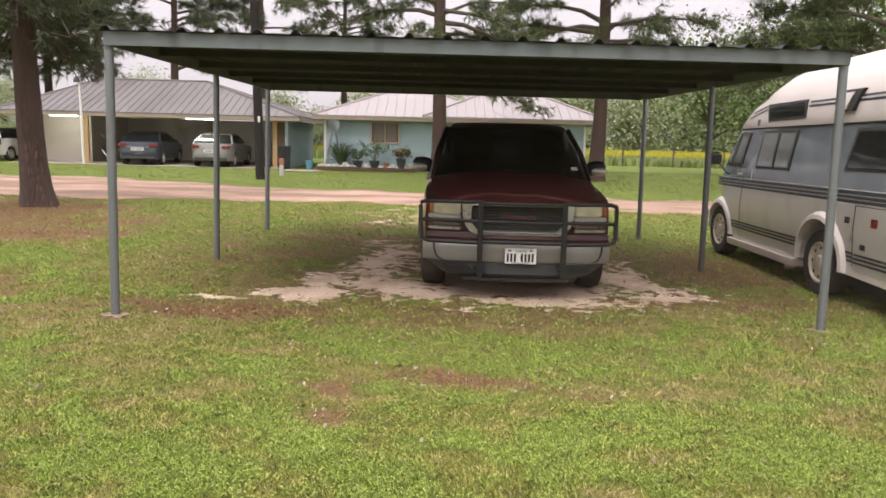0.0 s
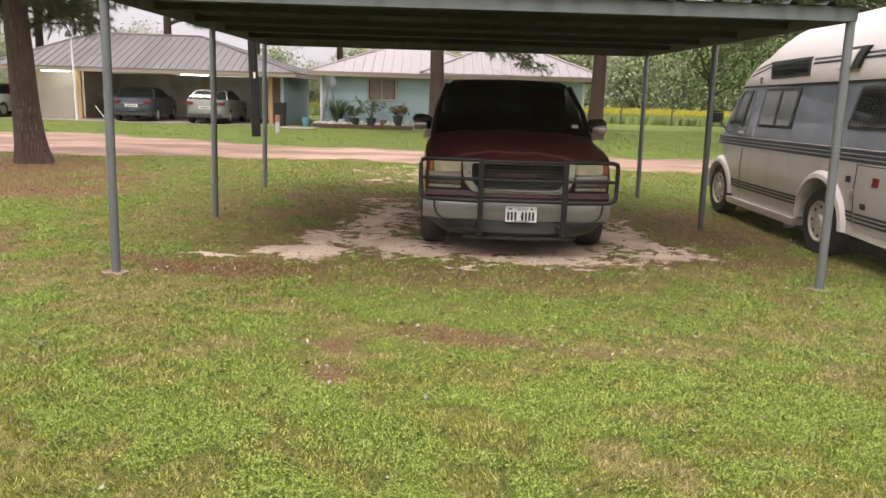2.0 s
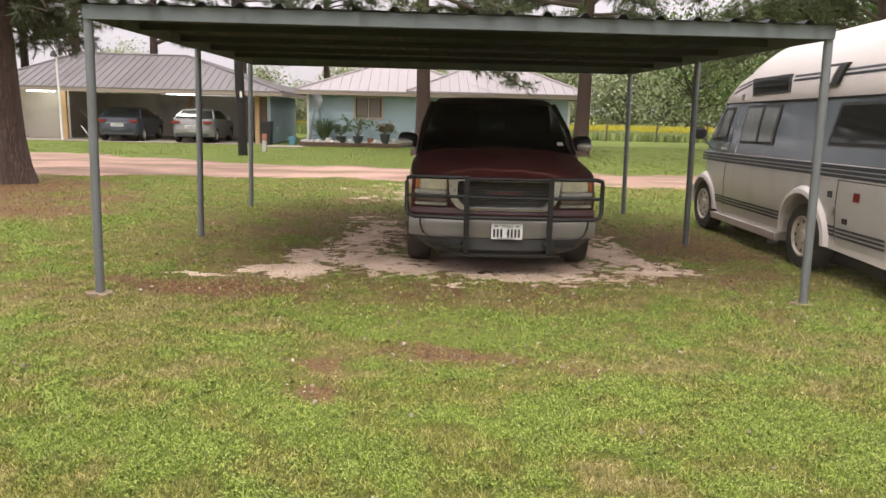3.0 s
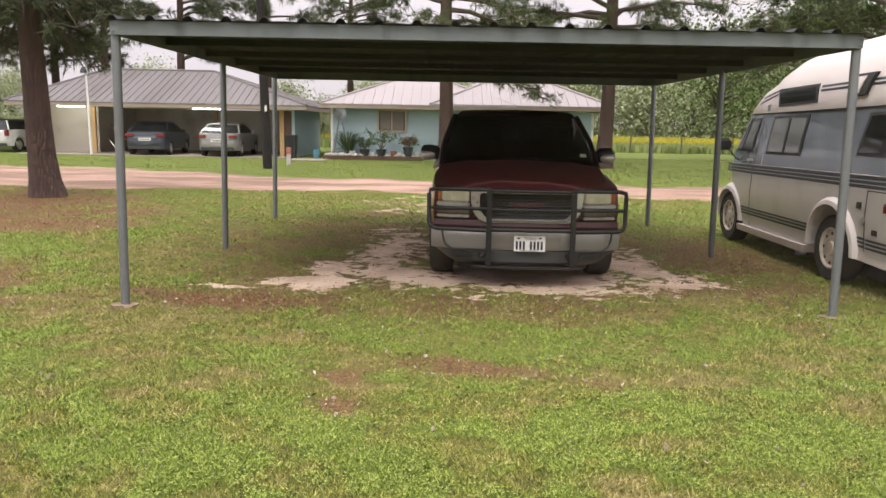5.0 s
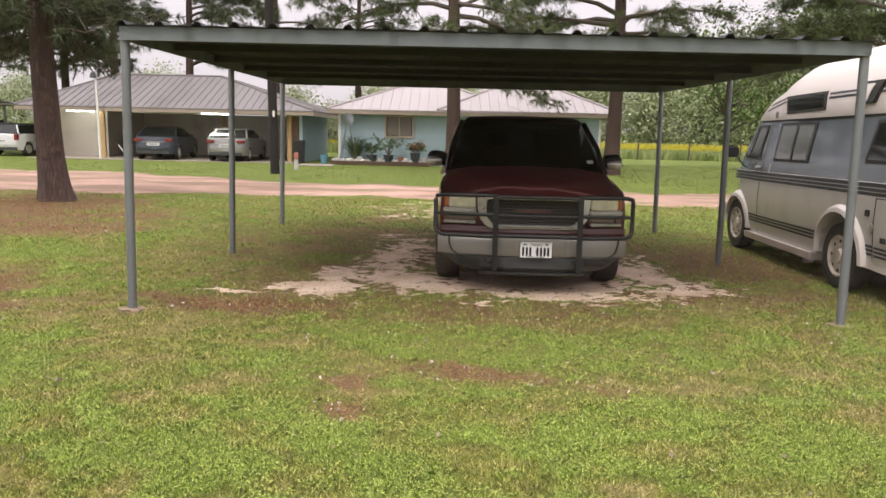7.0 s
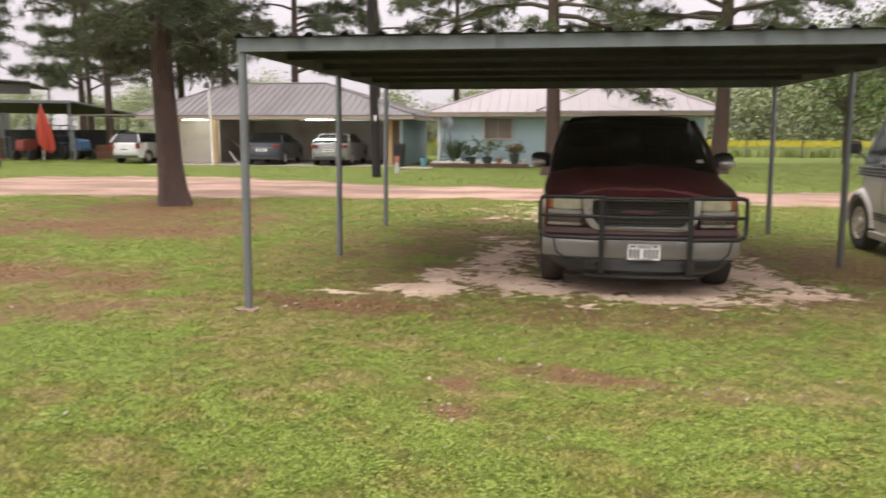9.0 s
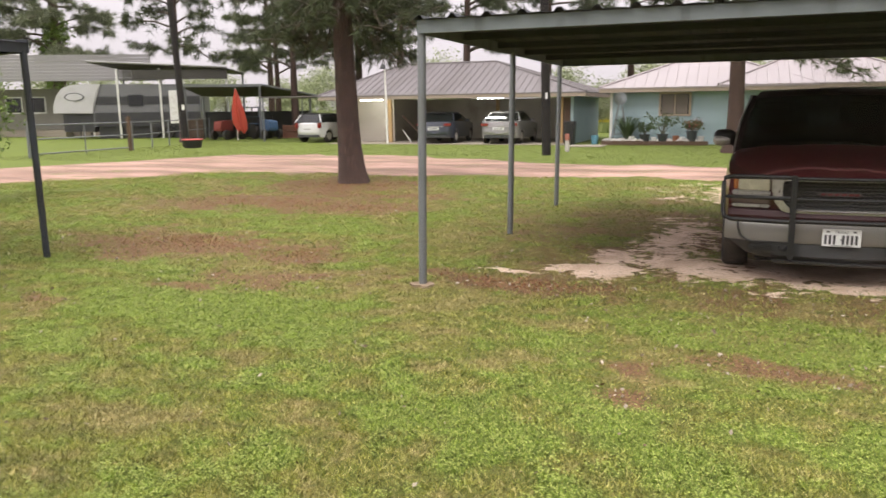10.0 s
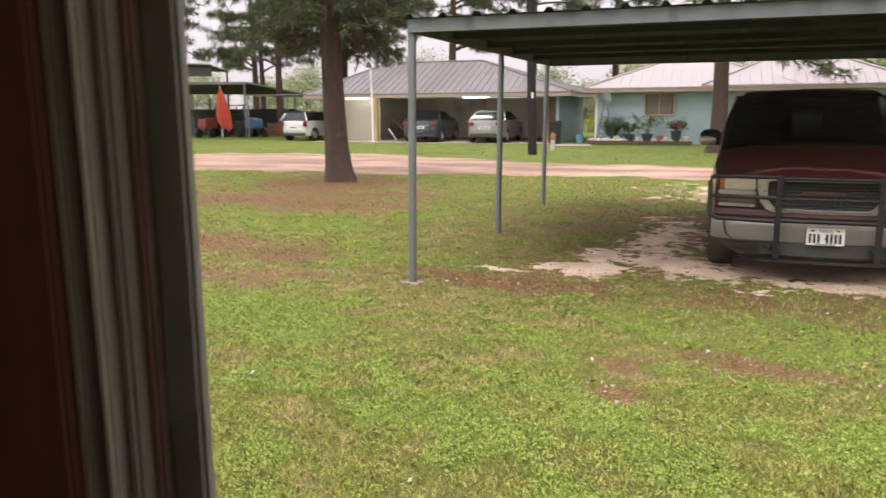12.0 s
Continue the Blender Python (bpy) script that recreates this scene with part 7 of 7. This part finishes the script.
# ---- yellow field ----
nr = np.random.default_rng(5)
def stems(x0, x1, y0, y1, count, h, w, mat, name, label, cat, zlo=0.0):
    x, y = nr.uniform(x0, x1, count), y0 + (y1 - y0) * nr.random(count) ** 1.5
    z = h * nr.uniform(0.75, 1.15, count)
    a = nr.uniform(0, 2 * np.pi, count)
    ww = w * nr.uniform(0.6, 1.3, count) * (y / y0)
    base = np.stack([x, y, np.full(count, 0.0) + zlo * z], 1)
    top = np.stack([x + 0.1 * np.cos(a), y + 0.1 * np.sin(a), z], 1)
    s = np.stack([np.cos(a) * ww, np.sin(a) * ww, 0 * a], 1)
    ob = soup(name, np.stack([base - s, base + s, top + s * 0.6, top - s * 0.6], 1), mat, None)
    return tagged(ob, label, cat, kind="stuff")
M_yellow = foliage_material("yellow blossom", (0.42, 0.36, 0.03), (0.62, 0.55, 0.06))
M_stalk = foliage_material("field stalks", (0.2, 0.26, 0.08), (0.36, 0.4, 0.16))
for x0, x1 in ((9.0, 62.0), (-12.0, 9.0)):
    stems(x0, x1, 49, 84, 22000, 0.5, 0.12, M_stalk, "field_stalks", "tall green stalks of a flowering field", "field")
    stems(x0, x1, 56, 84, 15000, 0.6, 0.08, M_yellow, "field_blossom", "yellow blossom over the field", "field", 0.82)
wf = thing("wire_fence", "weathered post and wire fence before the field", "fence", (0, 0, 0))
for k in range(14):
    x = 8.5 + 3.2 * k
    part("post", tube([(x, 48.3, 0), (x + 0.03, 48.3, 1.1)], 0.05, 6), M_limb, wf)
for z in (0.5, 1.0):
    part("wire", tube([(8.5, 48.3, z), (50.1, 48.3, z)], 0.008, 4), M_galv, wf)

# ---- mown grass and clover on the near lawn ----
M_blade, n, l, p = nodes_of("grass blades")
ge = n.new("ShaderNodeNewGeometry")
isl = ge.outputs["Random Per Island"]
tone = attr("tone")
straw = ramp(n, l, isl, [(0.0, (0.2, 0.175, 0.06)), (0.5, (0.38, 0.32, 0.12)), (1.0, (0.62, 0.52, 0.25))])
olive = ramp(n, l, isl, [(0.0, (0.125, 0.14, 0.028)), (0.45, (0.285, 0.3, 0.055)), (0.8, (0.43, 0.43, 0.1)), (1.0, (0.7, 0.6, 0.26))])
lush = ramp(n, l, isl, [(0.0, (0.11, 0.165, 0.022)), (0.5, (0.25, 0.355, 0.05)), (0.88, (0.4, 0.5, 0.095)), (1.0, (0.62, 0.6, 0.22))])
c1 = mixc(n, l, ramp(n, l, tone, [(0.05, (0,) * 3), (0.38, (1,) * 3)]), straw, olive)
c1 = mixc(n, l, ramp(n, l, tone, [(0.5, (0,) * 3), (0.85, (1,) * 3)]), c1, lush)
# Darker weeds and thatch plus painted shade of gaps, in hand-wide and finger-wide tufts.
c1 = mixc(n, l, ramp(n, l, tex_noise(n, l, 6.5, 4), [(0.46, (0,) * 3), (0.64, (0.5,) * 3)]), c1, mixc(n, l, isl, (0.055, 0.075, 0.018), (0.17, 0.19, 0.045)))
c1 = mixc(n, l, ramp(n, l, tex_noise(n, l, 21, 3), [(0.5, (0,) * 3), (0.64, (0.52,) * 3)]), c1, mixc(n, l, isl, (0.045, 0.06, 0.016), (0.15, 0.16, 0.045)))
l.new(c1, p.inputs["Base Color"])
p.inputs["Roughness"].default_value, p.inputs["Specular IOR Level"].default_value = 0.55, 0.3
M_clover = foliage_material("clover leaves", (0.14, 0.2, 0.032), (0.52, 0.58, 0.14), 0.5)


def lawn_height(x, y):
    z = (fbm(x * 1.1, y * 1.1, 3) - 0.5) * 0.05 + (fbm(x * 7, y * 7, 4) - 0.5) * 0.018
    return z * np.clip((y - 2.2) / 0.8, 0, 1) * np.clip((18 - y) / 1.5, 0, 1)


def scatter(count, y0, y1):
    """Places on the lawn, thicker close to the house."""
    y = y0 * (y1 / y0) ** nr.random(count)
    half = 0.62 * y + 1.0
    x = -0.33 * y + (nr.random(count) * 2 - 1) * half * 1.5
    keep = (x > -16) & (x < 7.5) & ~((x > -0.1) & (x < 1.85) & (y > 7.5))
    return x[keep], y[keep]


x, y = scatter(1120000, 1.7, 17.6)
thin = nr.random(len(x))
keep = (thin < np.clip(0.45 - 2.2 * sand_at(x, y), 0.015, 1)) & (nr.random(len(x)) < np.clip(0.62 - 0.75 * soil_at(x, y), 0.2, 1))
x, y = x[keep], y[keep]
m = len(x)
z = lawn_height(x, y)
a = nr.uniform(0, 2 * np.pi, m)
tall = nr.uniform(0.009, 0.026, m) * (0.6 + 0.9 * fbm(x * 1.5, y * 1.5, 17)) * (1 + 0.02 * y)
wid = nr.uniform(0.0017, 0.0034, m) * (0.75 + y / 6)
lean_ = nr.uniform(0.2, 1.7, m) * tall
b = nr.uniform(0, 2 * np.pi, m)
base = np.stack([x, y, z - 0.004], 1)
s = np.stack([np.cos(a) * wid, np.sin(a) * wid, 0 * a], 1)
tip = base + np.stack([np.cos(b) * lean_, np.sin(b) * lean_, tall], 1)
tagged(soup("grass", np.stack([base - s, base + s, tip], 1), M_blade, None, tone=tone_at(x, y)), "short mown grass blades, green to straw-coloured", "grass", kind="stuff")
x, y = scatter(140000, 1.8, 9.0)
patch = 0.5 * fbm(x * 0.8, y * 0.9, 41) + 0.5 * tone_at(x, y) + 0.25 * (fbm(x * 5, y * 5, 42) - 0.5)
keep = (patch > 0.56) & (sand_at(x, y) < -0.2) & (soil_at(x, y) < 0.1)
x, y = x[keep], y[keep]
m = len(x)
cz = lawn_height(x, y) + nr.uniform(0.012, 0.045, m)
cc = np.stack([x, y, cz], 1)
ang = nr.uniform(0, 2 * np.pi, m)
sz = nr.uniform(0.003, 0.0072, m) * (0.75 + y / 12)
pet = []
for k in range(3):
    t_ = ang + k * 2.094
    d = np.stack([np.cos(t_), np.sin(t_), nr.uniform(-0.3, 0.5, m)], 1) * sz[:, None]
    q = np.stack([-np.sin(t_), np.cos(t_), nr.uniform(-0.4, 0.4, m)], 1) * sz[:, None] * 0.55
    pet.append(np.stack([cc, cc + d * 0.6 + q, cc + d * 1.1, cc + d * 0.6 - q], 1))
tagged(soup("clover", np.concatenate(pet), M_clover, None), "low clover and broad-leaved weeds in the lawn", "clover", kind="stuff")
# Coarser tufts on the grass across the lane.
M_fargrass = foliage_material("far mown grass", (0.165, 0.205, 0.045), (0.215, 0.245, 0.06))
m = 150000
x, y = nr.uniform(-26, 26, m), nr.uniform(20, 40, m)
lane_hi = np.interp(x, [-40, -26, -20.7, -19, -17.2, -12, -8, -3, 6, 40], [9.0, 12.6, 16.2, 20.5, 24.3, 24.7, 23.6, 21.7, 21.0, 20.5])
keep = (y > lane_hi - 0.9 * nr.random(m) ** 3) & ~((x > -18.4) & (x < -6.6) & (y > 32.8)) & ~((x > -5) & (x < 6.7) & (y > 33.0)) & ~((x > -24) & (x < -5) & (y > 33.0))
x, y = x[keep], y[keep]
m = len(x)
a, b = nr.uniform(0, 2 * np.pi, m), nr.uniform(0, 2 * np.pi, m)
tall, wid = nr.uniform(0.012, 0.038, m) * (0.5 + fbm(x * 0.7, y * 0.7, 51)), nr.uniform(0.008, 0.018, m)
base = np.stack([x, y, np.full(m, -0.003)], 1)
s = np.stack([np.cos(a) * wid, np.sin(a) * wid, 0 * a], 1)
tip = base + np.stack([np.cos(b) * 0.05, np.sin(b) * 0.05, tall], 1)
tagged(soup("grass", np.stack([base - s, base + s, tip], 1), M_fargrass, None), "mown grass across the lane", "grass", kind="stuff")
# Fallen leaves, chips and pale pebbles.
x, y = scatter(5000, 2.6, 13)
keep = (sand_at(x, y) > -0.75) | (soil_at(x, y) > -0.2) | (nr.random(len(x)) < 0.06)
x, y = x[keep], y[keep]
cc = np.stack([x, y, lawn_height(x, y) + 0.022], 1)
M_litter = foliage_material("dry litter and chips", (0.14, 0.09, 0.05), (0.62, 0.54, 0.45))
tagged(soup("litter", leaves(cc, 0.032, 1, 0.004, nr), M_litter, None), "dry leaves, chips and pale pebbles on the lawn", "litter", kind="stuff")
# Fallen pine needles, thick round the trunk and in drifts on the bare patches.
needle_xy = []
for cx, cy, rx, ry, count in ((-7.8, 14.9, 1.5, 1.2, 2600), (-6.4, 13.3, 1.2, 0.6, 900), (-7.6, 11.5, 1.6, 0.8, 1300), (-6.3, 7.7, 1.1, 0.5, 1500), (-4.55, 7.4, 0.45, 0.3, 500), (-1.85, 6.65, 0.8, 0.25, 900), (-5.9, 11.3, 0.9, 0.5, 600)):
    needle_xy.append(np.stack([cx + nr.normal(size=count) * rx * 0.55, cy + nr.normal(size=count) * ry * 0.55], 1))
x, y = np.concatenate(needle_xy).T
M_fallen = foliage_material("fallen red-brown needles", (0.2, 0.09, 0.045), (0.42, 0.21, 0.11))
tagged(soup("needle_litter", leaves(np.stack([x, y, lawn_height(x, y) + 0.008], 1), 0.02, 1, 0.004, nr), M_fallen, None), "drifts of fallen red-brown pine needles", "litter", kind="stuff")
